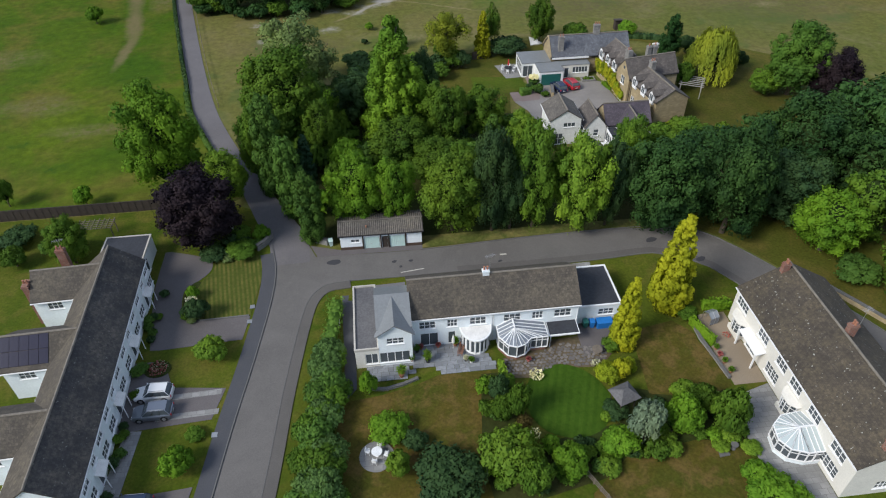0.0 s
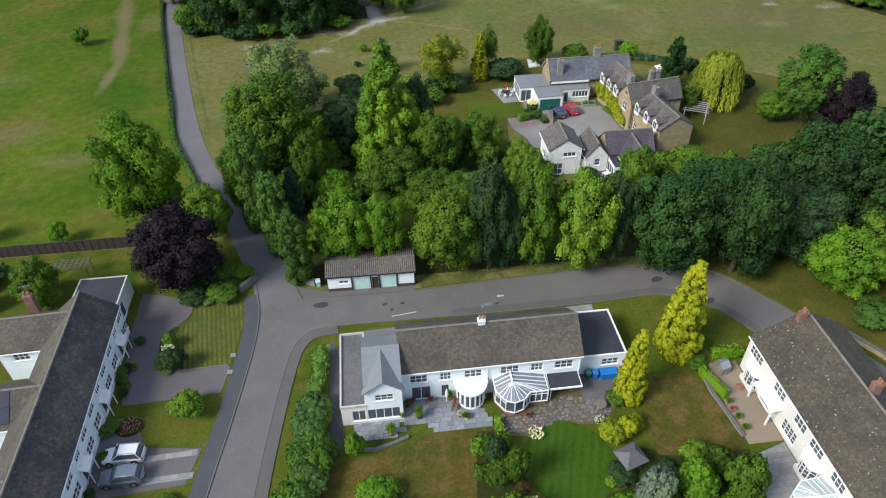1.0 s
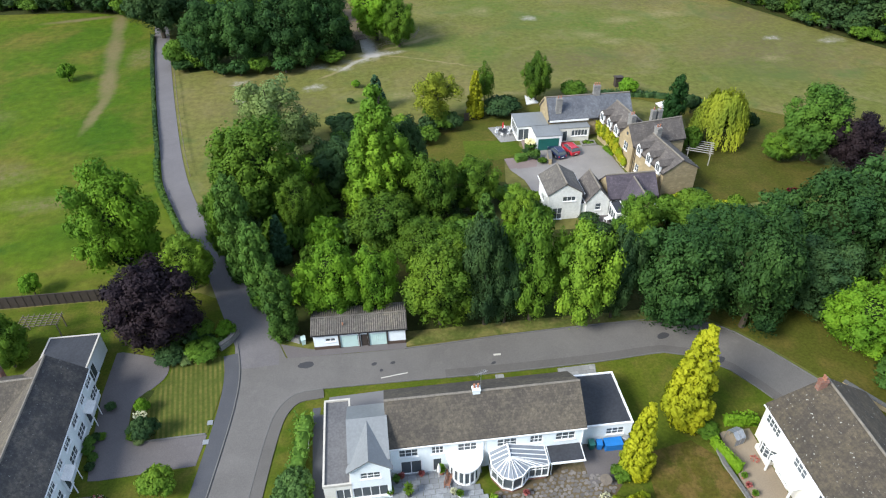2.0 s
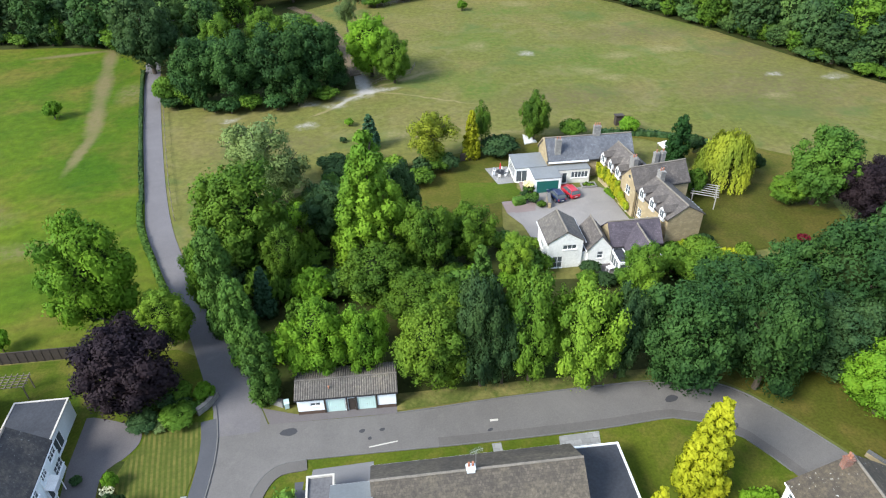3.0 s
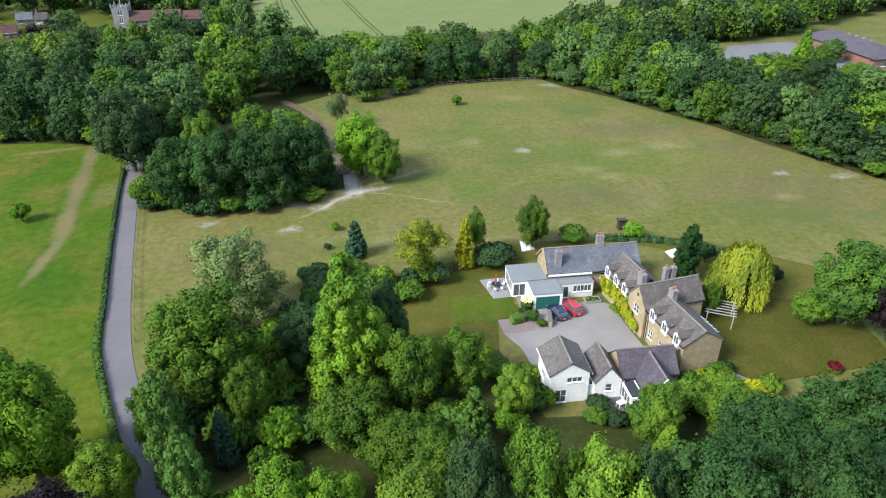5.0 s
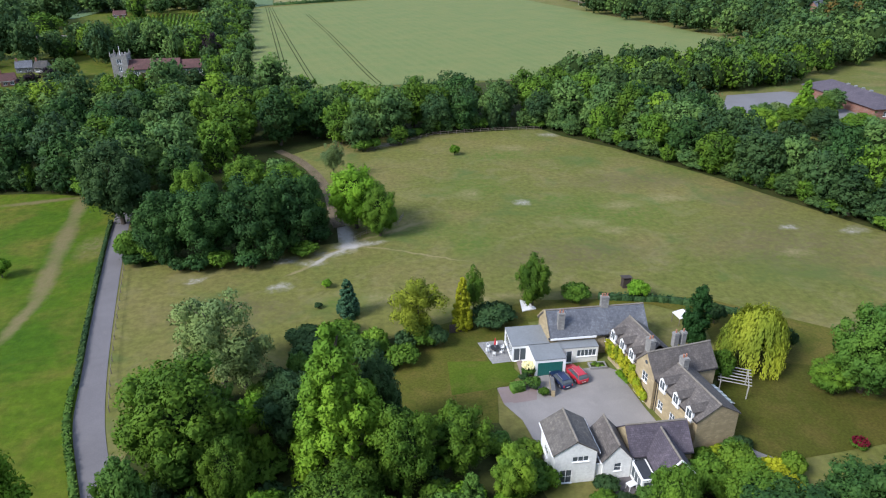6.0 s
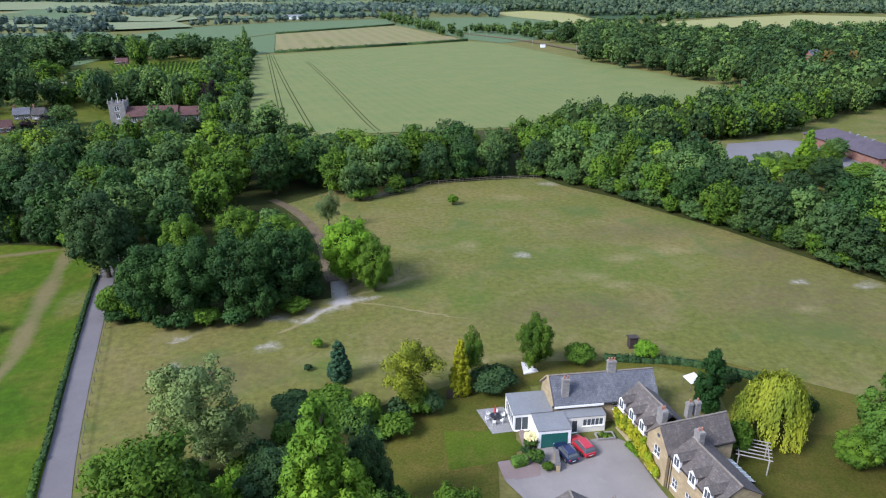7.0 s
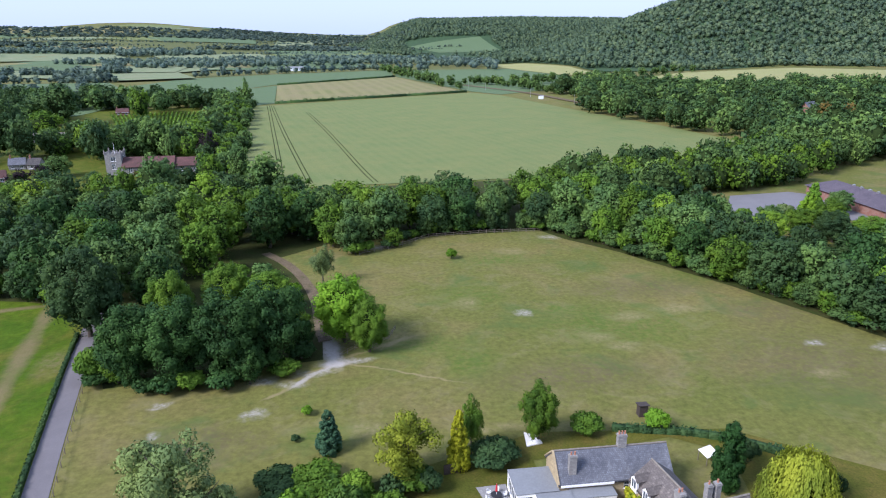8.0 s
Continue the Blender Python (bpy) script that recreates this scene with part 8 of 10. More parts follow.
plant("broad", "lime", 23.0, 90.9, 7.5, 2.7, "light green tree beside the white annexe")
plant("broad", "oak", 8.5, 83.7, 8.3, 4.2, "green tree inside the wood")
plant("broad", "oak", -8.6, 93.2, 10.8, 3.0, "dark green tree inside the wood")
plant("fir", "spruce", -11.2, 87.8, 8.2, 1.8, "dark blue-green conifer inside the wood")
plant("broad", "oak", 12.2, 80.1, 9.1, 3.4, "green tree inside the wood")
plant("broad", "dark", 17.3, 71.5, 11.9, 2.5, "dark green tree beside the road")
plant("broad", "dark", 30.8, 70.6, 14.1, 2.8, "dark green tree beside the road")
plant("broad", "oak", 38.2, 83.7, 9.1, 3.4, "green tree beside the white annexe")
plant("fir", "lime", 38.1, 80.2, 6.8, 2.1, "light green conifer beside the white annexe")
plant("shrub", "oak", 45.4, 89.0, 5.3, 3.1, "green shrubs south of the stone house")
plant("shrub", "lime", 49.8, 90.7, 5.3, 2.8, "yellow-green shrub south of the stone house")
plant("shrub", "lime", 56.7, 90.2, 4.0, 1.7, "clipped round green shrub on the lawn")
plant("broad", "oak", 48.4, 84.0, 7.4, 4.1, "green tree in front of the stone house")
plant("broad", "chestnut", 57.6, 80.5, 9.9, 4.6, "dark green tree in front of the stone house")
plant("shrub", "oak", 15.9, 123.9, 4.2, 3.0, "green shrub at the paddock edge")
plant("airy", "willow", 15.2, 125.7, 11.2, 4.6, "thin pale yellow-green tree at the paddock edge")
plant("airy", "silver", -10.2, 115.4, 10.5, 4.6, "airy grey-green tree at the paddock edge")
plant("airy", "oak", 25.0, 130.5, 10.2, 2.1, "thin bare-topped tree at the paddock edge")
plant("shrub", "dark", 27.8, 128.1, 4.2, 4.1, "dark green hedge shrub behind the garden")
plant("shrub", "dark", 17.8, 123.2, 4.0, 2.2, "dark green shrub at the garden edge")
plant("shrub", "oak", 3.0, 125.6, 3.9, 4.0, "green shrub at the paddock edge")
plant("shrub", "dark", -2.9, 126.1, 3.6, 3.5, "dark green shrub at the paddock edge")
plant("shrub", "oak", 7.8, 122.5, 3.2, 2.9, "green shrub at the paddock edge")
plant("shrub", "oak", 57.2, 108.7, 6.1, 2.3, "green shrub beside the pergola")
plant("shrub", "dark", 64.2, 123.5, 4.5, 1.8, "dark green shrub beside the cypress")
plant("shrub", "dark", 71.6, 115.2, 4.3, 1.7, "dark shrub beside the willow")
plant("broad", "oak", 71.5, 104.5, 5.5, 3.2, "green tree beside the willow")
plant("shrub", "bright", -61.3, 157.3, 4.7, 2.2, "lone dark green bush in the pasture")
plant("shrub", "bright", 0.2, 144.7, 2.0, 1.1, "small round bush in the paddock")
plant("shrub", "dark", -1.1, 137.5, 1.3, 0.8, "small dark bush in the paddock")
plant("broad", "bright", 5.9, 171.3, 14.6, 5.9, "fresh green tree beside the field gate")
plant("broad", "oak", 10.9, 166.4, 11.9, 4.3, "green tree beside the field gate")
plant("broad", "dark", -46.1, 181.0, 19.4, 7.5, "tall dark green tree at the end of the lane")
plant("shrub", "bright", 34.6, 220.1, 3.6, 1.7, "lone round bush in the paddock")
# gardens of the estate
plant("fir", "gold", 33.7, 54.6, 14.0, 2.9, "tall golden conifer beside the front lawn")
plant("fir", "gold", 26.1, 48.8, 10.8, 2.0, "golden conifer beside the terrace")
plant("broad", "bright", 57.8, 61.6, 9.6, 4.6, "large fresh green maple across the road")
plant("shrub", "hedge", 59.2, 55.6, 3.4, 3.2, "broad green bush across the road")
plant("shrub", "bright", -1.3, 40.2, 2.3, 2.4, "bright green round shrub in the back garden")
plant("shrub", "dark", 4.0, 33.7, 3.8, 3.6, "dense green garden tree behind the patio")
plant("shrub", "lime", 10.1, 34.9, 5.6, 3.1, "pale green garden tree")
plant("shrub", "bright", -22.1, 38.5, 3.7, 1.8, "round green bush on the front lawn")
plant("shrub", "lime", -20.9, 53.0, 3.1, 2.1, "small yellow-green tree on the front lawn")
plant("shrub", "yellow", 25.5, 45.1, 2.0, 1.1, "bright yellow-green shrub in the border")
plant("shrub", "yellow", 22.8, 44.6, 2.2, 1.4, "olive yellow shrub below the golden conifer")
plant("shrub", "lime", 21.1, 39.0, 1.3, 0.7, "small yellow-green shrub at the oval lawn")
plant("shrub", "lime", 29.9, 40.5, 2.8, 1.7, "yellow-green shrub in the border")
plant("shrub", "russet", 12.5, 39.4, 1.8, 1.0, "russet-leaved shrub beside the oval lawn")
plant("shrub", "lime", 25.0, 35.5, 0.9, 0.6, "low lime-green plant at the border edge")
plant("shrub", "lime", 17.5, 35.3, 1.6, 0.9, "light green shrub below the oval lawn")
plant("shrub", "pale", 24.1, 36.1, 7.5, 2.0, "pale silver-leaved shrub in the border")
plant("shrub", "gold", 24.4, 44.2, 3.2, 1.3, "clipped yellow shrub beside the terrace")
plant("shrub", "yellow", 22.7, 43.8, 3.0, 1.4, "yellow-green shrub beside the terrace")
plant("shrub", "dark", 10.5, 42.8, 4.6, 1.3, "dark green clipped shrub in the border")
plant("shrub", "oak", 12.0, 40.4, 6.5, 1.4, "dark green clipped shrub in the border")
plant("shrub", "oak", 10.5, 40.4, 4.4, 1.3, "green clipped shrub in the border")
plant("shrub", "oak", 32.5, 35.9, 7.8, 2.2, "dense green shrub in the border")
plant("shrub", "bright", 28.2, 36.7, 6.5, 2.0, "green shrub in the border")
plant("shrub", "oak", 31.6, 39.2, 4.0, 1.8, "dark green shrub in the border")
plant("shrub", "bright", 21.4, 35.5, 2.9, 2.1, "green shrub in the border")
plant("shrub", "bright", 15.7, 33.7, 3.9, 2.1, "green shrub in the border")
plant("shrub", "bright", 33.4, 30.5, 2.4, 1.8, "clipped green shrub by the lower lawn")
plant("shrub", "bright", 34.0, 27.7, 3.0, 3.1, "broad bright green shrub by the lower lawn")
plant("shrub", "oak", 11.9, 31.9, 5.7, 1.8, "dark green shrub in the border")
plant("shrub", "dark", 22.3, 39.6, 1.4, 1.5, "dark green shrub in the border")
plant("shrub", "lime", -0.7, 35.5, 3.8, 1.4, "yellow-green shrub beside the round patio")
plant("shrub", "dark", 1.2, 38.5, 1.9, 1.4, "dark green shrub in the back garden")
plant("shrub", "oak", 24.7, 48.2, 1.9, 1.3, "green shrub beside the blue bins")
plant("shrub", "oak", 35.2, 52.2, 1.4, 1.4, "clipped dark green shrub beside the conifer")
plant("shrub", "oak", -49.2, 72.4, 3.6, 1.9, "round green bush behind the white terrace")
plant("broad", "oak", -41.5, 72.0, 7.6, 2.9, "small green tree behind the white terrace")
plant("shrub", "dark", -50.4, 77.3, 2.6, 2.7, "dark green shrub behind the white terrace")
plant("shrub", "oak", -19.7, 74.6, 1.9, 1.6, "round green shrub beside the copper beech")
plant("shrub", "bright", -17.1, 73.9, 2.7, 1.3, "clipped round green shrub by the lane corner")
plant("shrub", "dark", -23.5, 59.4, 3.6, 1.6, "dark green shrub in the drive border")
plant("shrub", "bright", -24.6, 63.0, 2.4, 0.9, "flowering white shrub in the drive border")
plant("shrub", "oak", -19.6, 70.8, 2.2, 2.3, "low grey-green shrub border")
plant("shrub", "dark", -23.3, 70.6, 1.8, 1.9, "dark green shrub in border planting")
plant("shrub", "bright", -43.7, 85.2, 4.2, 1.6, "round green bush at the pasture edge")
plant("shrub", "oak", -55.2, 86.6, 6.2, 1.6, "round green bush at the pasture edge")
plant("shrub", "oak", -21.2, 42.3, 1.1, 1.1, "small green shrub on the front lawn")
plant("shrub", "lime", 31.4, 34.4, 1.1, 1.1, "yellow-green shrub beside the lower terrace")
plant("shrub", "lime", 34.4, 33.7, 1.1, 1.1, "yellow-green shrub beside the lower terrace")
plant("shrub", "oak", -6.7, 32.3, 2.0, 2.1, "dense green hedge tree beside the road")
plant("shrub", "bright", -3.3, 45.4, 4.0, 1.2, "spiky green palm-like shrub beside the extension")
# the chestnut clump and the far paddock edge
plant("broad", "chestnut", -31.5, 161.0, 14.6, 6.4, "dense dark chestnut tree in the clump by the lane")
plant("broad", "chestnut", -23.2, 159.8, 15.4, 6.8, "dense dark chestnut tree in the clump by the lane")
plant("broad", "chestnut", -14.6, 160.3, 16.0, 6.9, "dense dark chestnut tree in the clump by the lane")
plant("broad", "chestnut", -6.9, 163.6, 16.0, 6.6, "dense dark chestnut tree in the clump by the gate")
plant("shrub", "oak", -38.5, 162.0, 7.5, 3.6, "green undergrowth beside the lane")
plant("broad", "oak", -29.0, 178.9, 13.8, 5.2, "green tree behind the clump")
plant("broad", "oak", -19.2, 186.4, 13.1, 5.5, "green tree behind the clump")
plant("broad", "oak", -9.7, 185.6, 11.0, 5.5, "green tree behind the clump")
plant("tall", "limetree", 152.7, 236.6, 15.8, 4.9, "light yellow-green tree before the brick hall")
plant("broad", "oak", 153.4, 228.4, 11.0, 5.3, "green tree before the brick hall")
plant("broad", "wood", 172.8, 249.4, 8.4, 4.5, "small round tree beside the brick hall")
plant("shrub", "silver", 149.3, 244.7, 6.6, 3.7, "grey-green bush at the car park")
plant("shrub", "oak", 135.1, 245.2, 5.4, 3.0, "green bush at the car park")
plant("broad", "oak", 142.5, 227.5, 8.6, 5.0, "green tree beside the car park")
plant("broad", "dark", 148.6, 219.8, 10.0, 5.2, "dark green tree beside the car park")
plant("broad", "wood", 138.0, 235.5, 8.0, 4.4, "green tree beside the car park")
plant("broad", "oak", 162.0, 220.5, 7.4, 6.0, "low spreading tree before the brick hall")
plant("broad", "lime", 127.9, 220.3, 10.4, 5.8, "light green tree beside the car park")
plant("airy", "silver", 0.4, 204.5, 10.7, 3.2, "thin young tree beside the track")

# hedges
lane_west = [(x - w - 0.5, y) for (x, y), w in zip(LANE, LANE_HALF) if 118 < y < 184]
hedge("hedge", lane_west, 0.7, 0.7, "dark", "low dark hedge along the lane", 0.28, 26, 0.25, 2, True)
lane_west2 = [(x - w - 0.8, y) for (x, y), w in zip(LANE, LANE_HALF) if 88 < y < 120.5]
hedge("hedge", lane_west2, 0.9, 0.7, "hedge", "rough green hedge along the lane", 0.3, 24, 0.35, 3, True)
boarded = thing("boarded_fence", pose(-64.0, 82.85, 0), "tall dark brown close-boarded fence at the pasture's edge", "fence")
for k in range(38):
    part("panel", Shape().box(k + 0.06, k + 0.98, -0.05, 0.03, 0.05, 1.75 + 0.04 * math.sin(k * 1.7)), M["dark_timber"], boarded)
    part("post", Shape().box(k - 0.06, k + 0.06, -0.09, 0.07, 0, 1.9), M["dark_timber"], boarded)
    part("capping", Shape().box(k + 0.062, k + 0.978, -0.08, 0.06, 1.81, 1.87), M["dark_timber"], boarded)
for k in range(38):
    hr = random.Random(300 + k)
    t = k / 37
    plant("shrub", hr.choice(["oak", "wood", "hedge", "oak"]), -9.6 + 2.0 * t + hr.uniform(-1.3, 1.5) * (1 - 0.4 * t), 25 + 26 * t + hr.uniform(-0.6, 0.6), hr.uniform(2.8, 4.4) * (1 - 0.25 * t), hr.uniform(2.1, 3.0) * (1 - 0.25 * t), "loose green shrub in the roadside hedge", "shrubs of the roadside hedge")
hedge("hedge", smooth_line([(-8.0, 50.5), (-7.2, 55), (-6.8, 59.2)]), 1.5, 1.5, "hedge", "loose green hedge beside the corner house", 0.28, 24, 0.3, 6)
hedge("hedge", [(27.0, 110.2), (29.0, 110.6)], 1.3, 1.2, "hedge", "clipped box hedge beside the yard", 0.2, 40, 0.05, 7, True)
hedge("hedge", smooth_line([(48, 134), (54, 132.5), (60, 131.0), (66, 128.0), (71, 124)]), 1.2, 1.1, "dark", "clipped hedge round the stone house's garden", 0.3, 20, 0.15, 8)
hedge("hedge", [(37.6, 53.2), (41.0, 52.8)], 0.9, 1.3, "bright", "green hedge beside the drive", 0.22, 30, 0.12, 9)
hedge("hedge", [(35.2, 51.0), (36.4, 47.2)], 0.5, 1.4, "bright", "narrow light green hedge beside the lawn", 0.2, 36, 0.1, 10)
hedge("hedge", smooth_line([(11.6, 47.6), (11.5, 45.4), (11.3, 43.6)]), 0.7, 1.1, "lime", "low yellow-green hedge between the gardens", 0.2, 36, 0.15, 12)

def skirt(line, leaves, hr, rr, label, group, seed, gap=3.4):
    """Bushes and young growth along a wood's edge."""
    rnd = random.Random(seed)
    for x, y in smooth_line(line, gap):
        h = rnd.uniform(*hr)
        far_plant("broad" if h > 4.5 else "shrub", rnd.choice(leaves), x + rnd.uniform(-1.4, 1.4), y + rnd.uniform(-1.2, 1.6), h, rnd.uniform(*rr), label, group)


skirt([(9, 228.5), (20, 234.5), (30, 243.6), (48, 245.6), (66.5, 245.2), (73, 236), (85, 220.5), (94, 205), (102, 191.5), (108, 178.5), (117, 160.5), (131, 135)], ["oak", "dark", "wood", "oak"], (3.0, 7.5), (2.2, 3.6), "green undergrowth along the wood's edge", "undergrowth round the paddock", 71)
skirt([(-38, 160.5), (-28, 156.8), (-20, 155.6), (-10, 156.4), (-4.5, 159.5), (-3.4, 165), (-3.0, 173)], ["chestnut", "oak", "chestnut"], (3.0, 8.0), (2.2, 3.4), "green undergrowth below the chestnut clump", "undergrowth below the clump", 72)
skirt([(-54, 195.5), (-66, 202.5), (-90, 209), (-130, 215)], ["dark", "oak"], (3.0, 8.0), (2.4, 3.8), "green undergrowth at the pasture's edge", "undergrowth at the pasture's edge", 73)


def underwood(poly, n, seed, leaves, hr, rr, label, group):
    """Shrubs strewn in a polygon."""
    rnd = random.Random(seed)
    xs, ys = [p[0] for p in poly], [p[1] for p in poly]
    k = 0
    while k < n:
        x, y = rnd.uniform(min(xs), max(xs)), rnd.uniform(min(ys), max(ys))
        c = False
        for (x0, y0), (x1, y1) in zip(poly, poly[1:] + poly[:1]):
            if (y0 > y) != (y1 > y) and x < (x1 - x0) * (y - y0) / (y1 - y0) + x0:
                c = not c
        if c:
            k += 1
            far_plant("shrub", rnd.choice(leaves), x, y, rnd.uniform(*hr), rnd.uniform(*rr), label, group)


underwood([(-11, 76), (-16, 84), (-20, 93), (-17, 112), (-2, 116), (8, 108), (20, 101), (26, 92), (27, 86), (36, 84), (36, 75), (12, 76)], 62, 61, ["oak", "dark", "oak", "lime", "bright", "hedge"], (2.5, 6.5), (1.8, 3.4), "green shrub under the wood's trees", "shrubs in the wood")
underwood([(-12, 117), (-4, 121), (14, 128.5), (17, 126), (9, 113), (-8, 113)], 16, 62, ["oak", "dark", "lime", "hedge"], (2.5, 5.0), (1.8, 3.0), "green shrub at the paddock's edge", "shrubs at the paddock's edge")
underwood([(13.2, 36.2), (22.0, 37.8), (23.5, 41.5), (26.5, 41.0), (36.0, 40.6), (34.8, 34.8), (22, 33.4), (12.0, 31.5)], 40, 63, ["oak", "bright", "lime", "hedge", "dark"], (0.8, 2.4), (0.7, 1.4), "garden shrub in the planted border", "shrubs of the garden border")
underwood([(9.4, 46.3), (11.4, 46.3), (12.4, 43), (12.4, 37), (8.4, 31), (7.6, 36)], 14, 64, ["oak", "bright", "lime", "hedge"], (0.8, 2.6), (0.7, 1.2), "garden shrub between the lawns", "shrubs between the lawns")
underwood([(-29.2, 34), (-28.4, 34), (-28.2, 64), (-29.4, 64)], 16, 65, ["oak", "hedge", "dark"], (0.7, 1.7), (0.5, 0.9), "small shrub against the terrace's front", "shrubs along the terrace")
underwood([(-25.6, 58.4), (-24.2, 58.2), (-24.0, 62.5), (-25.2, 62.6)], 7, 66, ["oak", "dark", "silver"], (0.6, 1.3), (0.5, 0.9), "low shrub in the drive border", "shrubs in the drive border")
underwood([(-23.5, 69.8), (-17.6, 69.6), (-17.2, 72.5), (-20, 76.5), (-24, 73)], 14, 67, ["oak", "dark", "silver", "hedge"], (0.8, 1.8), (0.7, 1.3), "low shrub below the copper beech", "shrubs below the copper beech")
underwood([(46.5, 91), (53, 91.5), (58, 90), (58, 86), (46, 86.5)], 14, 68, ["oak", "lime", "gold", "hedge"], (1.2, 3.0), (1.0, 2.0), "green and yellow shrub south of the stone house", "shrubs south of the stone house")
underwood([(28, 113.4), (30.6, 113.2), (31.0, 110.0), (33, 110.5), (32.6, 108.5), (30, 109)], 6, 69, ["oak", "hedge", "dark"], (1.2, 2.2), (0.8, 1.2), "green shrub beside the yard", "shrubs beside the yard")
underwood([(40.1, 113.9), (42.1, 113.9), (42.1, 114.8), (40.1, 114.8)], 6, 76, ["oak", "hedge", "lime"], (0.6, 0.9), (0.3, 0.45), "small plant in the raised bed", "plants in the raised bed")
underwood([(25, 100), (28, 97), (27.8, 92), (24, 90), (22, 100)], 10, 70, ["oak", "hedge", "lime"], (1.5, 3.5), (1.2, 2.0), "green shrub beside the cottage", "shrubs beside the cottage")
underwood([(-62, 78), (-38, 78), (-40, 74), (-62, 72)], 12, 71, ["oak", "hedge", "dark"], (1.2, 3.0), (1.0, 2.0), "garden shrub behind the terrace", "shrubs behind the terrace")
ivy = Matrix.Rotation(radians(9), 3, "Z")
for k in range(17):
    cr = random.Random(900 + k)
    y = 10.3 + 10.4 * k / 16 + cr.uniform(-0.25, 0.25)
    hh = (3.0 + 2.2 * min(1, k / 7)) * cr.uniform(0.78, 1.12) * (1 if k < 14 else 0.86)
    q = ivy @ Vector((-0.42 - (0.40 if y < 13.6 else 0.0) + cr.uniform(-0.1, 0.1), y, 0))
    v, f, leaves, nm = crown_arrays("shrub", hh, 0.95, 1100, 0.24, 950 + k, 2, True)
    ob = new("climbing_plant", fast_mesh("climbing_plant", v, f, [L["acid" if k % 3 else "yellow"], M["crown_shade"]], leaves, nm))
    ob.matrix_world = pose(46.7 + q.x, 95.2 + q.y, 0.08, 0, 0, 9) @ Matrix.Diagonal((cr.uniform(0.5, 0.75), 1, 1, 1))
    tagged(ob, "bright yellow-green climber on the stone front", "climber", "climbers on the stone front")
hedge("flower_border", [(44.1, 109.8), (43.6, 112.4)], 0.8, 0.7, "bright", "low green border along the stone front", 0.22, 30, 0.2, 20)

for x, y, leaf, hh in ((47.2, 93.4, "oak", 2.6), (49.4, 93.6, "yellow", 2.4), (51.4, 94.0, "hedge", 2.8), (53.2, 95.0, "dark", 2.2)):
    plant("shrub", leaf, x, y, hh, hh * 0.62, "green shrub against the stone house's end wall", "shrubs against the stone house")
for x, y, leaf in ((33.0, 88.6, "oak"), (35.4, 87.8, "dark"), (38.0, 88.4, "hedge"), (40.6, 89.4, "oak"), (34.0, 90.8, "dark")):
    plant("shrub", leaf, x, y, 2.2, 1.6, "green shrub round the cottage terrace", "shrubs round the cottage terrace")
plant("shrub", "hedge", 30.4, 113.8, 1.9, 1.2, "green shrub covered in white blossom beside the garage")
plant("shrub", "oak", 68.0, 93.4, 1.2, 1.1, "dark green shrub with red flowers by the lawn")

# woods round the paddock
WOOD = [("broad", "wood"), ("broad", "oak"), ("broad", "wood"), ("broad", "chestnut"), ("broad", "oak"), ("tall", "wood"), ("broad", "wood"), ("broad", "dark"), ("broad", "lime")]
SHADY = [("broad", "dark"), ("broad", "dark"), ("broad", "chestnut"), ("broad", "dark"), ("broad", "oak"), ("tall", "dark")]
stand([(9, 227), (29, 243), (67, 247), (73, 236), (84, 222), (93, 206), (110, 222), (106, 252), (114, 292), (84, 290), (52, 266), (24, 254), (0, 250), (-15, 250)], 8.2, 21, WOOD, (12, 16.5), "green woodland tree north of the paddock", "trees round the paddock", 262)
stand([(94, 202), (102, 191), (108, 178), (117, 160), (136, 126), (150, 132), (146, 165), (134, 192), (120, 212), (108, 222)], 8.2, 22, SHADY + WOOD[:3], (12, 17), "green woodland tree beside the paddock", "trees round the paddock")
stand([(-60, 200), (-66, 203), (-120, 215), (-190, 220), (-220, 266), (-120, 268), (-62, 266)], 9.6, 23, [("broad", "dark"), ("broad", "chestnut"), ("tall", "dark")], (13, 18), "dark green woodland tree beyond the lane", "trees beyond the lane", 244)
stand([(-52, 196), (-60, 200), (-62, 266), (-55, 266), (-16, 262), (-14, 240), (-24, 225), (-34, 190)], 9.4, 26, [("broad", "wood"), ("broad", "oak"), ("broad", "dark"), ("broad", "wood"), ("broad", "chestnut"), ("broad", "oak")], (13, 17.5), "green woodland tree beyond the lane", "trees beyond the lane", 252)
for x, y, leaf, h in ((-19.5, 203.5, "bright", 4.6), (-15.0, 202.5, "oak", 5.0), (-10.0, 203.0, "bright", 4.0), (-15.0, 210.0, "wood", 5.4), (-20.5, 210.0, "oak", 5.5), (-11.5, 197.5, "wood", 5.0), (-6.5, 199.0, "bright", 3.6), (-12.0, 192.0, "oak", 5.0), (-5.5, 192.0, "bright", 3.8)):
    far_plant("shrub", leaf, x, y, h, h * 0.62, "young light green growth beside the track", "young growth beside the track")
stand([(60, 52), (66, 58), (62, 66), (70, 76), (70, 83), (95, 86), (110, 84), (105, 60), (75, 48)], 8.5, 25, [("broad", "chestnut"), ("broad", "dark"), ("broad", "oak")], (11, 15), "dark green tree beyond the cross road", "trees beyond the cross road")
grow_all()

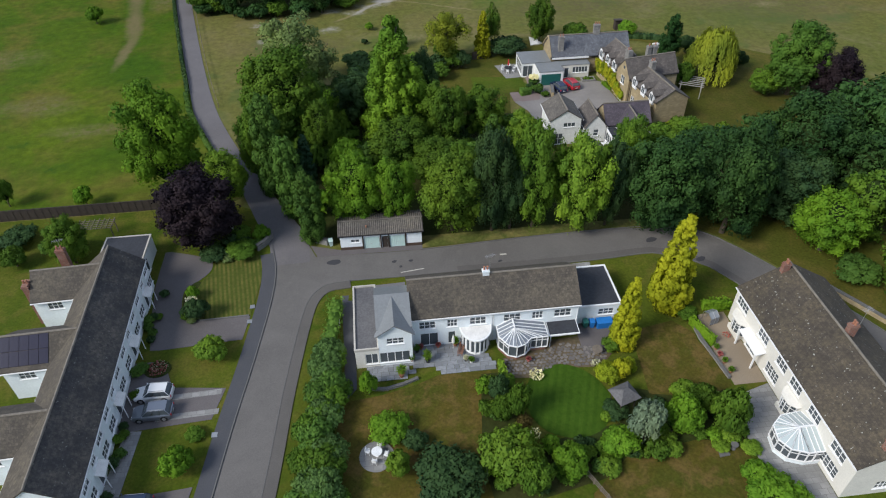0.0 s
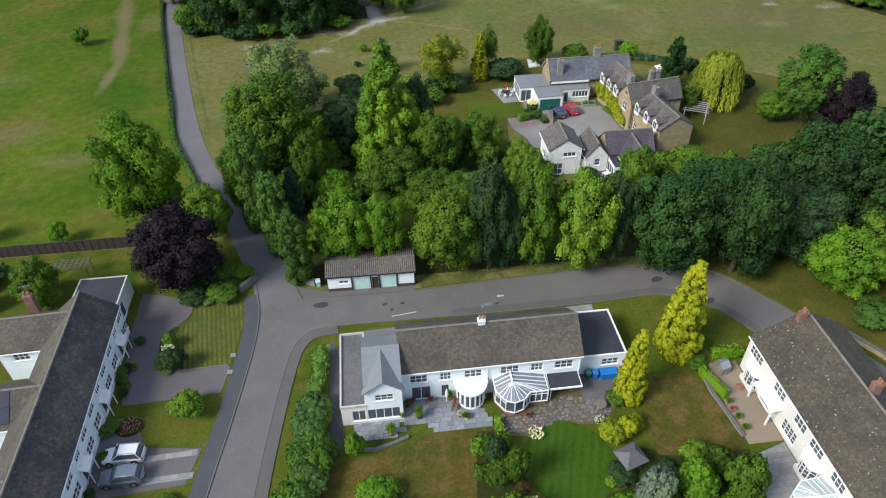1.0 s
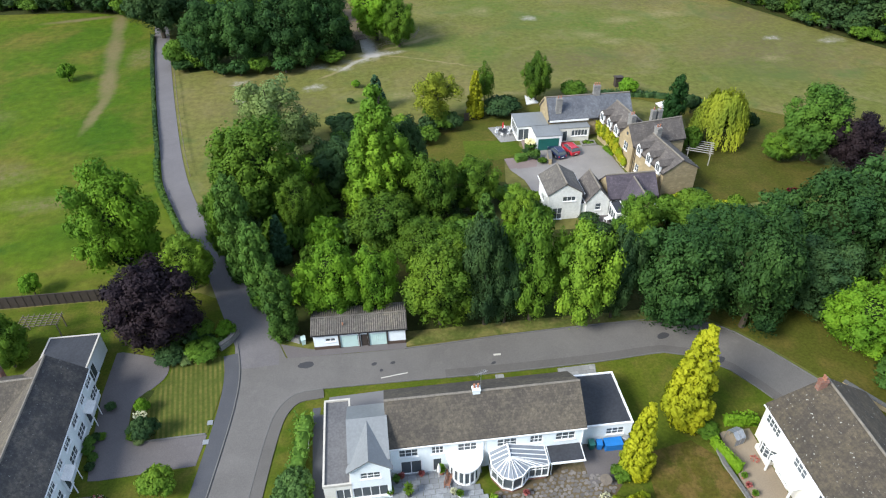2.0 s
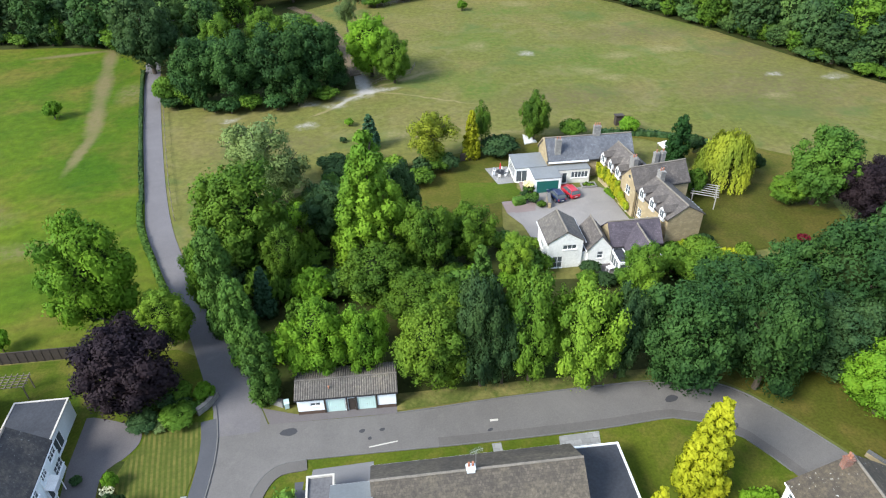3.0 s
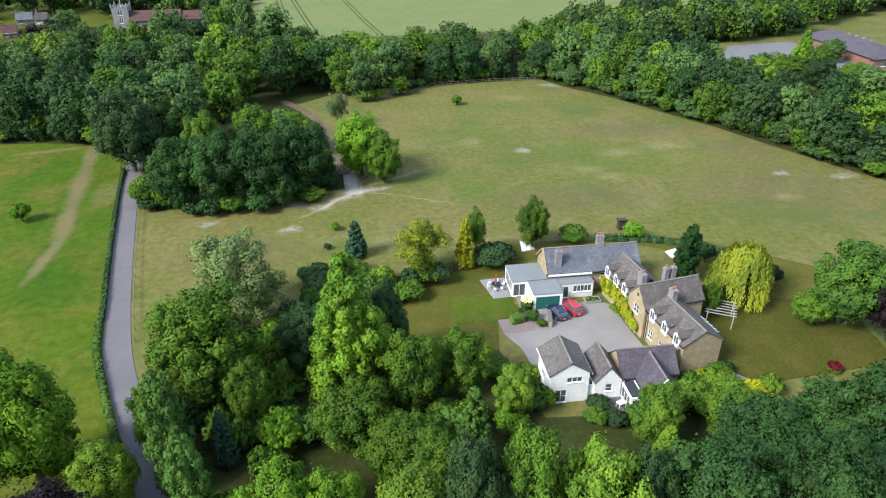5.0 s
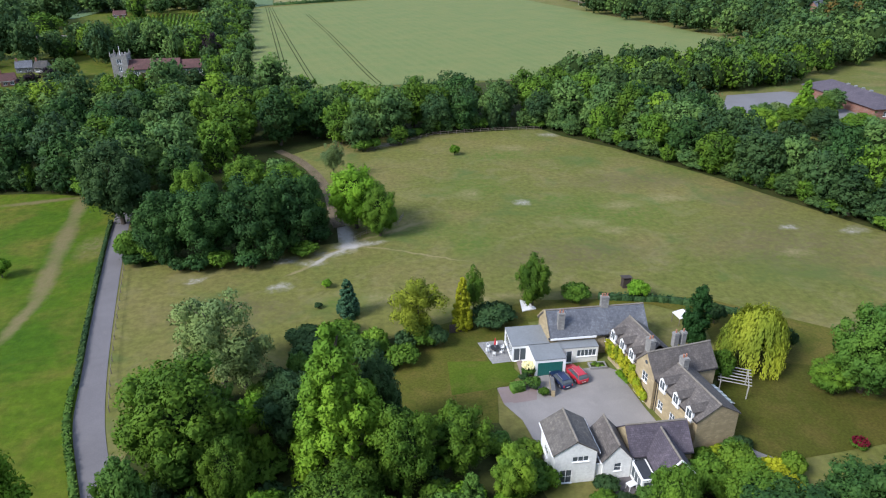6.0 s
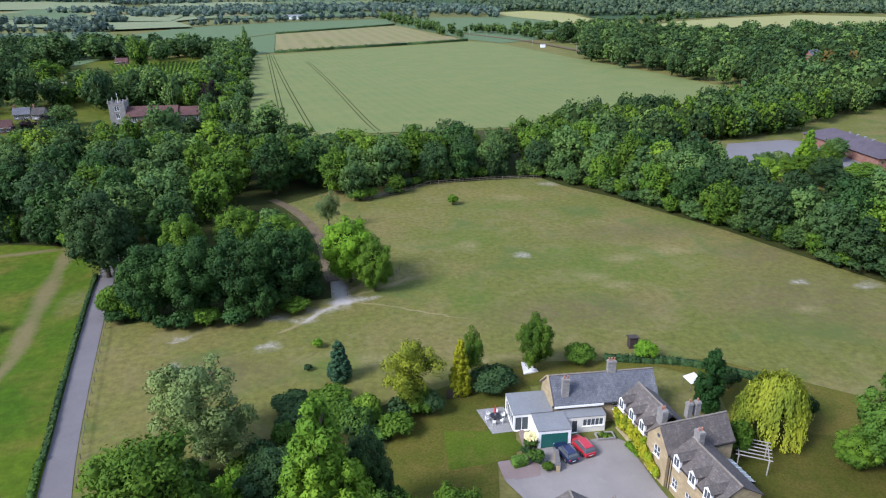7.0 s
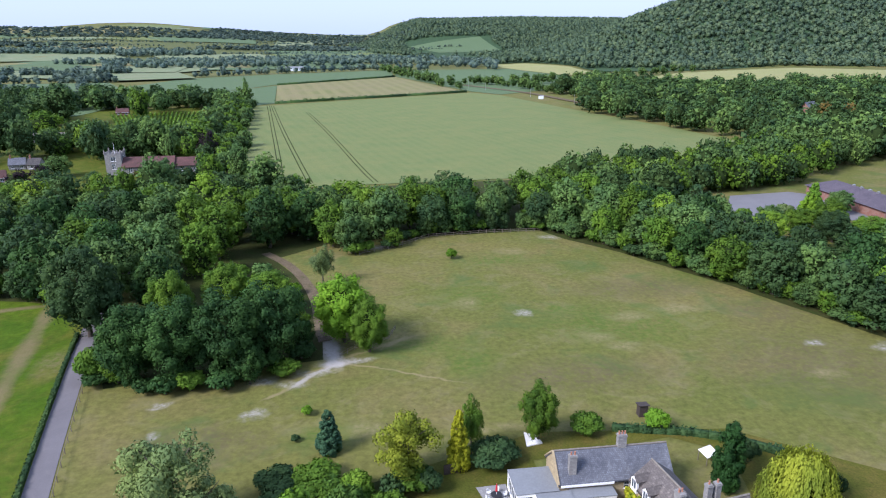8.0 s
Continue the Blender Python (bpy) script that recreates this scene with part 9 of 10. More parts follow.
# ---------------------------------------------------------------- the distance: fields, woods, church, hill
def field(name, ring, mat, label, lift=0.35, step=40.0):
    """A field as a sheet laid over the land."""
    xs, ys = [p[0] for p in ring], [p[1] for p in ring]
    bm = bmesh.new()
    area = sum(a[0] * b[1] - b[0] * a[1] for a, b in zip(ring, ring[1:] + ring[:1]))
    bm.faces.new([bm.verts.new((x, y, 0)) for x, y in (ring if area > 0 else ring[::-1])])
    for axis, lo, hi in ((0, min(xs), max(xs)), (1, min(ys), max(ys))):
        c = lo + step
        while c < hi:
            co, no = [0, 0, 0], [0, 0, 0]
            co[axis], no[axis] = c, 1
            bmesh.ops.bisect_plane(bm, geom=bm.verts[:] + bm.edges[:] + bm.faces[:], plane_co=co, plane_no=no)
            c += step
    for v in bm.verts:
        v.co.z = land(v.co.x, v.co.y) + lift
    me = bpy.data.meshes.new(name)
    bm.to_mesh(me)
    bm.free()
    for p in me.polygons:
        p.use_smooth = True
    me.materials.append(mat)
    return tagged(new(name, me), label, "field", kind="structure")


OPEN = [
    [(-746, 1639), (-562, 1687), (-359, 1448), (-620, 1978), (-900, 1964)], [(-585, 1290), (-374, 1197), (-470, 1446), (-705, 1550)], [(-293, 975), (-206, 1018), (-264, 1170), (-360, 1124)],
    [(-347, 785), (-238, 821), (-290, 935), (-415, 930)],
]


def within(ring, x, y):
    c = False
    for (x0, y0), (x1, y1) in zip(ring, ring[1:] + ring[:1]):
        if (y0 > y) != (y1 > y) and x < (x1 - x0) * (y - y0) / (y1 - y0) + x0:
            c = not c
    return c


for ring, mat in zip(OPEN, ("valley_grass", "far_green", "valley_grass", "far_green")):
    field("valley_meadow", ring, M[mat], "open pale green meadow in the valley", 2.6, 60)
field("crop_field", [(-40, 315), (-77, 641), (127, 748), (153, 716), (186, 573), (213, 470), (228, 396), (216, 330)], M["crop"], "large pale green cereal field", 0.2)
field("barley_field", [(-61, 668), (-83, 888), (67, 1024), (127, 762)], M["barley"], "pale yellow barley field with bands", 0.3)
field("green_field", [(-276, 815), (-222, 1040), (-100, 1124), (69, 1207), (66, 1036), (-85, 900), (-140, 790)], M["far_green"], "dark green field", 0.3)
field("hay_field", [(300, 835), (345, 712), (510, 700), (610, 735), (870, 1050), (770, 1160), (500, 1042)], M["hay"], "pale yellow-green hay field below the hill", 0.5)
field("hay_field", [(314, 1018), (276, 1223), (253, 1358), (330, 1330), (387, 1221), (383, 1079)], M["hay"], "pale yellow-green hay field at the hill's foot", 0.5)
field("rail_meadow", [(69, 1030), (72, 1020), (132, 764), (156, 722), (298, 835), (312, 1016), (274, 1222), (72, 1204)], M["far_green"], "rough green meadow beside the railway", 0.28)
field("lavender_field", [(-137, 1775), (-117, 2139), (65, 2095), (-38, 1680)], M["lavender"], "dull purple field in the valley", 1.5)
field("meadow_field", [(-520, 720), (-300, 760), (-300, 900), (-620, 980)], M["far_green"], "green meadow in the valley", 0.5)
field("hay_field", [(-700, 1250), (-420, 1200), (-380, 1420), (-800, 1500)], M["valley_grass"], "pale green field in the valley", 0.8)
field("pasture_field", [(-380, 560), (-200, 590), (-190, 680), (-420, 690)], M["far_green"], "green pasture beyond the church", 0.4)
field("vineyard", [(-126, 458), (-86, 466), (-97, 606), (-180, 598)], M["pasture"], "grass between rows of vines", 0.25)
rnd = random.Random(77)
for k in range(64):
    d = rnd.uniform(1150, 4100)
    a = rnd.uniform(-0.62, 0.0)
    x, y = d * math.sin(a), d * math.cos(a)
    w, l, t = rnd.uniform(70, 190), rnd.uniform(60, 200), rnd.uniform(-0.5, 0.5)
    ring = [(x + w * sx * math.cos(t) - l * sy * math.sin(t), y + w * sx * math.sin(t) + l * sy * math.cos(t)) for sx, sy in ((-1, -1), (1, -1.1), (1.1, 1), (-0.9, 1))]
    field("valley_field", ring, M[rnd.choice(["valley_grass", "far_green", "barley", "far_green", "crop", "valley_grass", "far_green"])], "field in a patchwork on the far valley side", 1.2 + 0.03 * k, 60)

field("corner_field", [(-62, 668), (-83, 886), (-140, 790), (-125, 690), (-79, 646)], M["far_green"], "small green field beside the barley", 0.28)

# wheel tracks in the crop, the vines, the railway
for pts in (((-65, 647), (-44, 493), (-28, 375), (-22, 322)), ((-61.6, 646), (-38, 493), (-20.5, 386), (-10, 324)), ((-28, 589), (-8, 475), (11.5, 352), (17, 322))):
    line = smooth_line(pts, 10)
    for off in (-1.0, 1.0):
        solid("wheel_track", ribbon([(x + off, y) for x, y in line], 0.24, 0.27), M["wood_floor"], "dark wheel track through the crop", "track", kind="structure")
for i in range(26):
    k = i / 25
    hedge("vine_hedge", [(-124 + 37 * k, 460 + 7 * k), (-178 + 80 * k, 597 + 8 * k)], 0.9, 1.4, "oak", "green hedge-like vines in the vineyard", 0.9, 10, 0.2, 60 + i)
field("village_green", [(-470, 330), (-60, 322), (-50, 380), (-84, 640), (-200, 640), (-480, 560)], M["lawn"], "green gardens and meadows round the church", 0.12)
RAIL = [(126, 880), (152, 820), (185, 738), (210, 617), (226, 540)]
solid("railway", ribbon(smooth_line(RAIL, 20), 3.6, 0.6), M["soil"], "brown railway cutting across the fields", "railway", kind="structure")
for x, y in ((150, 775), (178, 690), (199, 620), (138, 815)):
    solid("railway_mast", Shape().tube((x, y, 0), (x, y, 8.5), 0.16, 0.1, 6).beam((x, y, 7.6), (x - 3, y, 7.9), 0.12), M["steel"], "grey railway mast beside the track", "mast", "railway masts")
solid("railway_hut", Shape().box(182, 186, 672, 675, 0, 2.6).slab([(181.8, 671.8, 2.9), (186.2, 671.8, 2.9), (186.2, 675.2, 2.7), (181.8, 675.2, 2.7)], 0.15), M["render"], "small white hut beside the railway", "hut")


CHURCH_LIMES = [(-79.5, 290, 12.4, 4.6), (-130, 413, 12.2, 4.7), (-96, 276, 13.0, 6.4), (-84, 284, 8.5, 3.6)]
CHURCH_GREENS = [(-76, 303, 11.4, 3.8), (-62.6, 296, 16.2, 7.3), (-91.6, 398, 17.9, 6.8), (-120, 353.4, 8.8, 5.8), (-24, 294, 15.4, 7.6), (-38, 266, 14.6, 7.2), (-44, 252, 13.4, 7.8), (-39.3, 333, 14.0, 4.4), (-48, 318, 12.5, 5.5), (-141.8, 605, 14.2, 9.0), (-148, 571, 19.0, 7.3), (-176, 478, 14.0, 11.0), (-72, 318, 9.0, 4.6), (-55, 344, 8.0, 4.0)]
CHURCH_DARKS = [(-103, 401, 16.3, 5.2), (-112.5, 382, 19.0, 6.4), (-189.5, 538, 24.7, 13.4), (-235, 613, 14.1, 8.3), (-163, 400, 26.0, 11.0), (-150, 392, 20.0, 7.5), (-180, 415, 22.0, 9.0), (-87, 276, 14.4, 6.0), (-98, 296, 11.0, 5.2), (-106, 310, 10.0, 5.0), (-61, 254, 13.0, 7.0), (-205, 548, 18.0, 9.0), (-92, 316, 8.0, 4.2)]
CHURCH_COPPERS = [(-62.4, 384.5, 12.6, 4.9), (-123.8, 326.4, 7.5, 4.8), (-122.3, 343, 6.5, 4.3)]
LARGE = CHURCH_LIMES + CHURCH_GREENS + CHURCH_DARKS + CHURCH_COPPERS


def forest(name, pts, hr, leaf, label, n=46, size=2.4, seed=1, wide=(0.40, 0.52), low=0.0, core=True):
    """Far woodland as one mass of trees, each a leafy crown; leaf may name several kinds, and a place may carry its own height and radius."""
    kinds = leaf if isinstance(leaf, tuple) else (leaf,)
    rng = np.random.default_rng(seed)
    iv, jf = ICO
    temps = []
    for i in range(6):
        v, f, leaves, nm = crown_arrays("broad", 14.0, 6.0, n, size, seed * 10 + i, 4 if n >= 200 else 0, True, 0.3)
        if not core:
            v, f, nm, leaves = v[:3 * n], f[:n], nm[:3 * n], n
        wob = 1 + rng.uniform(-0.14, 0.14, (len(iv), 1))
        v = np.concatenate([v, iv * np.array([4.1, 4.1, 5.0]) * wob + np.array([0, 0, 7.2])])
        f = np.concatenate([f, jf + len(v) - len(iv)])
        temps.append((v, f, leaves, np.concatenate([nm, iv])))
    vs, fs, ns, slot_of, count = [], [], [], [], 0
    for x, y, *own in pts:
        if not own and any((x - a) ** 2 + (y - b) ** 2 < (r * 0.8 + 2.0) ** 2 for a, b, _, r in LARGE):
            continue
        if y > 700 and any(within(ring, x, y) for ring in OPEN):
            continue
        v, f, leaves, nm = temps[rng.integers(len(temps))]
        slot_of += [np.full(leaves, rng.integers(len(kinds)), np.int32), np.full(len(f) - leaves, len(kinds), np.int32)]
        h = rng.uniform(*hr)
        r = h * rng.uniform(*wide)
        if own:
            h, r = own[0] * 1.16, own[1] * 1.08
        a = rng.uniform(0, 6.283)
        c, s = math.cos(a), math.sin(a)
        q = v * np.array([r / 6.0, r / 6.0, h / 14.0])
        q = np.stack([q[:, 0] * c - q[:, 1] * s + x, q[:, 0] * s + q[:, 1] * c + y, q[:, 2] + land(x, y) - low * h], 1)
        vs.append(q)
        ns.append(np.stack([nm[:, 0] * c - nm[:, 1] * s, nm[:, 0] * s + nm[:, 1] * c, nm[:, 2]], 1))
        fs.append(f + count)
        count += len(v)
    me = fast_mesh(name, np.concatenate(vs), np.concatenate(fs), [L[k] for k in kinds] + [M["crown_shade"] if n > 100 else L[kinds[0]]], None, np.concatenate(ns))
    me.polygons.foreach_set("material_index", np.concatenate(slot_of))
    return tagged(new(name, me), label, "woodland", kind="stuff")


def scatter(poly, gap, seed):
    rng = np.random.default_rng(seed)
    xs, ys = [p[0] for p in poly], [p[1] for p in poly]
    out = []
    y = min(ys)
    while y < max(ys):
        x = min(xs)
        while x < max(xs):
            px, py = x + rng.uniform(-0.75, 0.75) * gap, y + rng.uniform(-0.75, 0.75) * gap
            c = False
            for (x0, y0), (x1, y1) in zip(poly, poly[1:] + poly[:1]):
                if (y0 > py) != (y1 > py) and px < (x1 - x0) * (py - y0) / (y1 - y0) + x0:
                    c = not c
            if c:
                out.append((px, py))
            x += gap
        y += gap
    return out


def along(line, gap, spread, seed):
    rng = np.random.default_rng(seed)
    return [(x + rng.uniform(-spread, spread), y + rng.uniform(-spread, spread)) for x, y in smooth_line(line, gap)]


def clusters(poly, count, seed):
    """Groups and short rows of trees strewn in a polygon."""
    rng = random.Random(seed)
    spots = scatter(poly, 40.0, seed)
    out = []
    for x, y in rng.sample(spots, min(count, len(spots))):
        t, long, wide = rng.uniform(-0.5, 0.5), rng.uniform(10, 62), rng.uniform(3, 16)
        for _ in range(rng.randint(5, 20)):
            u, v = rng.uniform(-long, long), rng.uniform(-wide, wide)
            out.append((x + u * math.cos(t) - v * math.sin(t), y + u * math.sin(t) + v * math.cos(t)))
    return out


VILLAGE = [(-240, 598, 15, 8, 5, "slate"), (-178, 457, 21, 6, 4, "grey_tile"), (-166, 483, 11, 7, 15, "stone_slate"), (-149, 372, 7, 5, 12, "slate"), (-141, 372, 6, 4.5, -8, "dark_tile"), (-142, 341, 6, 5, 20, "red_tile"), (-176, 640, 10, 7, 8, "red_tile"), (-172, 590, 9, 6, 8, "red_tile"), (323, 481, 14, 9, 0, ""), (336, 470, 14, 9, 0, "")]


def clear_of(pts):
    """Leaves out trees that stand on the houses or right before them."""
    return [(x, y) for x, y in pts if not any(hx - 6 < x < hx + w + 6 and hy - 13 < y < hy + d + 3 for hx, hy, w, d, _, _ in VILLAGE)]


forest("east_wood", clear_of(scatter([(214, 612), (184, 560), (210, 470), (226, 390), (232, 335), (330, 300), (470, 380), (600, 600), (560, 690), (500, 690), (345, 700), (300, 800), (250, 780), (215, 720)], 15.5, 31)), (13, 22), ("dark", "dark", "wood"), "dense dark wood east of the cereal field", 400, 0.98, 31, (0.44, 0.54))
forest("deep_wood", rest, (11, 15), ("wood", "dark", "wood", "oak"), "dense green wood beyond the paddock", 1100, 0.62, 52, (0.38, 0.48))
forest("belt_wood", scatter([(88, 268), (120, 262), (150, 288), (215, 312), (236, 330), (222, 352), (150, 330), (92, 314)], 8.0, 51), (11, 16), ("wood", "dark", "oak"), "belt of green trees beyond the car park", 420, 0.9, 51, (0.34, 0.44))
forest("field_edge_wood", along([(-44, 322), (-52, 400), (-66, 500), (-80, 640)], 5.0, 6.0, 32) + along([(-52, 330), (-62, 420), (-76, 520)], 6.0, 6.0, 33), (6, 11), ("wood", "oak", "dark"), "row of green trees along the cereal field", 300, 0.9, 32)
forest("church_wood", clear_of(scatter([(-66, 388), (-70, 452), (-116, 456), (-124, 396), (-100, 388)], 9.0, 35) + scatter([(-130, 400), (-150, 404), (-160, 452), (-128, 455)], 9.0, 34) + along([(-72, 430), (-84, 540), (-92, 630)], 6.5, 6.0, 30)), (10, 16.5), ("wood", "dark", "wood", "oak"), "mixed green trees round the church", 420, 1.0, 34)
forest("churchyard_trees", CHURCH_GREENS, (9, 12), ("wood", "oak", "wood"), "round green trees in the churchyard", 1500, 0.62, 36)
forest("dark_yews", CHURCH_DARKS, (9, 12), "dark", "tall dark trees round the church", 1500, 0.62, 76)
forest("low_wood", scatter([(-16, 262), (0, 252), (24, 256), (50, 268), (48, 284), (10, 282), (-22, 290), (-60, 292), (-240, 292), (-230, 268), (-60, 268)], 11.0, 67), (10, 13), ("wood", "dark", "wood", "oak"), "green trees sloping down behind the wood", 1200, 0.6, 67, (0.52, 0.62))
forest("low_wood", scatter([(-24, 292), (-36, 318), (-60, 322), (-150, 322), (-250, 322), (-240, 294)], 10.0, 68), (7, 10), ("dark", "wood", "dark"), "young trees between the wood and the church", 700, 0.62, 68, (0.56, 0.7))
forest("graveyard_limes", CHURCH_LIMES, (9, 12), "lime", "light green trees before the church", 1100, 0.58, 64)
forest("copper_trees", CHURCH_COPPERS, (9, 12), "purple", "purple-leaved trees near the church", 900, 0.6, 65)
forest("mixed_edge_trees", along([(212, 600), (228, 480), (236, 350)], 24, 8, 70) + along([(96, 290), (150, 306), (215, 330)], 17, 9, 71), (12, 17), "wood", "lighter green trees along the field edge", 420, 0.9, 70, (0.34, 0.42))
forest("poplar", [(-84, 655)], (24, 25), "wood", "tall narrow poplar at the corner of the cereal field", 600, 0.9, 66, (0.11, 0.12))
forest("village_wood", clear_of(scatter([(-186, 478), (-205, 446), (-330, 470), (-480, 600), (-262, 618), (-205, 585)], 11.0, 36) + scatter([(-168, 345), (-190, 335), (-260, 330), (-330, 420), (-215, 425), (-178, 398)], 10.5, 38)) + scatter([(-430, 612), (-230, 622), (-85, 615), (-84, 672), (-230, 690), (-430, 700)], 12.0, 37), (12, 19), ("dark", "dark", "wood"), "dark trees among the village houses", 260, 1.35, 36)
forest("column_tree", [(-79, 379)], (17, 18), "wood", "narrow upright green tree behind the church", 700, 0.6, 69, (0.13, 0.14))
forest("car_park_wood", scatter([(160, 300), (205, 322), (250, 324), (275, 400), (222, 402), (216, 345), (170, 322)], 8.5, 72), (11, 17), "wood", "green trees north of the car park", 420, 0.95, 72, (0.36, 0.46))
forest("car_park_trees", scatter([(138, 284), (178, 290), (198, 314), (160, 314)], 8.0, 74) + along([(134, 284), (150, 287), (168, 290), (190, 296)], 6.5, 2.0, 77), (9, 14), ("wood", "oak", "dark"), "green trees beside the car park", 420, 0.9, 74, (0.36, 0.46))
forest("churchyard_bushes", along([(-84, 346), (-72, 345), (-60, 346)], 4.6, 1.6, 75), (3.0, 4.6), ("wood", "russet"), "low green bushes before the church", 420, 0.7, 75)
forest("russet_trees", [(312, 428), (322, 440), (304, 436)], (14, 18), "russet", "russet-leaved trees at the edge of the wood", 420, 1.0, 73)
forest("railway_wood", along([(140, 860), (215, 860), (300, 905), (520, 1060)], 9.0, 9.0, 38) + along([(110, 900), (80, 1040), (60, 1200)], 9.0, 8.0, 39) + along([(216, 690), (200, 780), (160, 890)], 8.0, 8.0, 40) + along([(120, 800), (96, 960)], 10.0, 9.0, 42), (7, 14), "wood", "trees beside the railway", 110, 1.7, 38)
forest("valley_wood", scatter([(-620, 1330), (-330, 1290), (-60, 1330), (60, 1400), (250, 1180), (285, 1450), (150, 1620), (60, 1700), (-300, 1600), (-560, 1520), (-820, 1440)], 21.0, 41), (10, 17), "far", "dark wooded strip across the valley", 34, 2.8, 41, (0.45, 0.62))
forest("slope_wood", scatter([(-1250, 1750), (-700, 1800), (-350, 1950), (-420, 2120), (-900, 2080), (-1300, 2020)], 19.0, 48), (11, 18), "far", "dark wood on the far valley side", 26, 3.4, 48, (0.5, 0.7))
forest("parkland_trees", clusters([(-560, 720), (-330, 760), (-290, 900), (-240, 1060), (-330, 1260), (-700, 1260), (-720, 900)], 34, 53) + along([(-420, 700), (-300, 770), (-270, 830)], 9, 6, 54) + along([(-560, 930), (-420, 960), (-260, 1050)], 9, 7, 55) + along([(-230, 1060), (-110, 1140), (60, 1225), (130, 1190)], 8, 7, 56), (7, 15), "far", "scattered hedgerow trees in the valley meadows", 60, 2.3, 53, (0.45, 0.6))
for k in range(34):
    d = 2050 + 1900 * (k / 46) + rnd.uniform(-60, 60)
    a = rnd.uniform(-0.62, 0.03)
    x, y = d * math.sin(a), d * math.cos(a)
    w = rnd.uniform(90, 320)
    t = rnd.uniform(-0.25, 0.3)
    line = [(x - w * math.cos(t), y - w * math.sin(t)), (x + rnd.uniform(-20, 20), y + rnd.uniform(-15, 15)), (x + w * math.cos(t), y + w * math.sin(t))]
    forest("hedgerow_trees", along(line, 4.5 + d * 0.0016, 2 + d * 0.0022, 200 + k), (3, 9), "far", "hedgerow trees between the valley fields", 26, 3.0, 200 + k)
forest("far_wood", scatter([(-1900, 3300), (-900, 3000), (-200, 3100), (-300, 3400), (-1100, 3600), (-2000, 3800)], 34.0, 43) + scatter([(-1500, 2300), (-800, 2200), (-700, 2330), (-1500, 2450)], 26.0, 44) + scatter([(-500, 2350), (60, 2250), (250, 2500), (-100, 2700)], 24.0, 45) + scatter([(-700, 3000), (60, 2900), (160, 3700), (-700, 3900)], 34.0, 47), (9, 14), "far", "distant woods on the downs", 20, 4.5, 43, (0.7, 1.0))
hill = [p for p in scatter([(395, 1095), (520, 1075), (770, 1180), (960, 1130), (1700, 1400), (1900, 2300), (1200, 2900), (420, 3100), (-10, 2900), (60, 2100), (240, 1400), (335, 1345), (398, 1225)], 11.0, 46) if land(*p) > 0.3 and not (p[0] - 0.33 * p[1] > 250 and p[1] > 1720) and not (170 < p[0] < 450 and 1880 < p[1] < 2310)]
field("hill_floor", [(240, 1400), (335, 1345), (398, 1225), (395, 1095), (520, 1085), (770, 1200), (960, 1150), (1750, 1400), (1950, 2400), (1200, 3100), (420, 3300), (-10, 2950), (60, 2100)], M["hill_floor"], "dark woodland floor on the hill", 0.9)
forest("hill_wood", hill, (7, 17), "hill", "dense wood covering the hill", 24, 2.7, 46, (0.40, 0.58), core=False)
field("meadow_field", [(250, 2010), (180, 2190), (420, 2300), (440, 2060)], M["far_green"], "small green meadow on the wooded spur", 1.6)
hedge("hedge", [(-61, 664), (-10, 690), (60, 722), (126, 757)], 3.0, 2.4, "dark", "dark hedge between the cereal fields", 0.9, 10, 0.2, 13)
hedge("hedge", [(-83, 892), (0, 965), (66, 1030)], 3.0, 2.4, "dark", "dark hedge beyond the barley field", 1.1, 8, 0.2, 14)
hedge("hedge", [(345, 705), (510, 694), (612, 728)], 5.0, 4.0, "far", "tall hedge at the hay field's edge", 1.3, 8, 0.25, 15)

# the church
church = thing("church", pose(-99.5, 352, 0, 0, 0, 2) @ Matrix.Diagonal((1.3, 1.3, 1, 1)), "grey stone church with square tower and red tiled roof", "church")
face(church, (0, 0), (5.2, 0), 0, 9.6, M["grey_stone"], [(1.8, 3.4, 6.4, 8.4, 2, 1), (2.0, 3.2, 3.0, 5.4, 2, 1)], 0.6)
face(church, (5.2, 0.6), (5.2, 4.6), 0, 9.6, M["grey_stone"], [(1.2, 2.8, 6.4, 8.4, 2, 1)], 0.6)
face(church, (5.2, 5.2), (0, 5.2), 0, 9.6, M["grey_stone"], [], 0.6)
face(church, (0, 4.6), (0, 0.6), 0, 9.6, M["grey_stone"], [(1.2, 2.8, 6.4, 8.4, 2, 1)], 0.6)
part("tower_roof", Shape().box(0.3, 4.9, 0.3, 4.9, 9.2, 9.35), M["felt"], church)
for i in range(5):
    for s in (0, 1):
        part("battlement", Shape().box(i * 1.15, i * 1.15 + 0.62, s * 4.7, s * 4.7 + 0.5, 9.6, 10.3), M["grey_stone"], church)
        part("battlement", Shape().box(s * 4.7, s * 4.7 + 0.5, 0.65 + i * 1.15 if i < 4 else 4.1, 1.2 + i * 1.15 if i < 4 else 4.6, 9.6, 10.3), M["grey_stone"], church)
for x in (0.1, 5.1):
    for y in (0.1, 5.1):
        part("pinnacle", Shape().lathe([(0.30, 9.6), (0.28, 10.4), (0.05, 11.7)], 6, (x, y, 0)), M["grey_stone"], church)
part("flagpole", Shape().tube((2.6, 2.6, 9.3), (2.6, 2.6, 14.2), 0.09, 0.05, 6), M["pvc"], church)
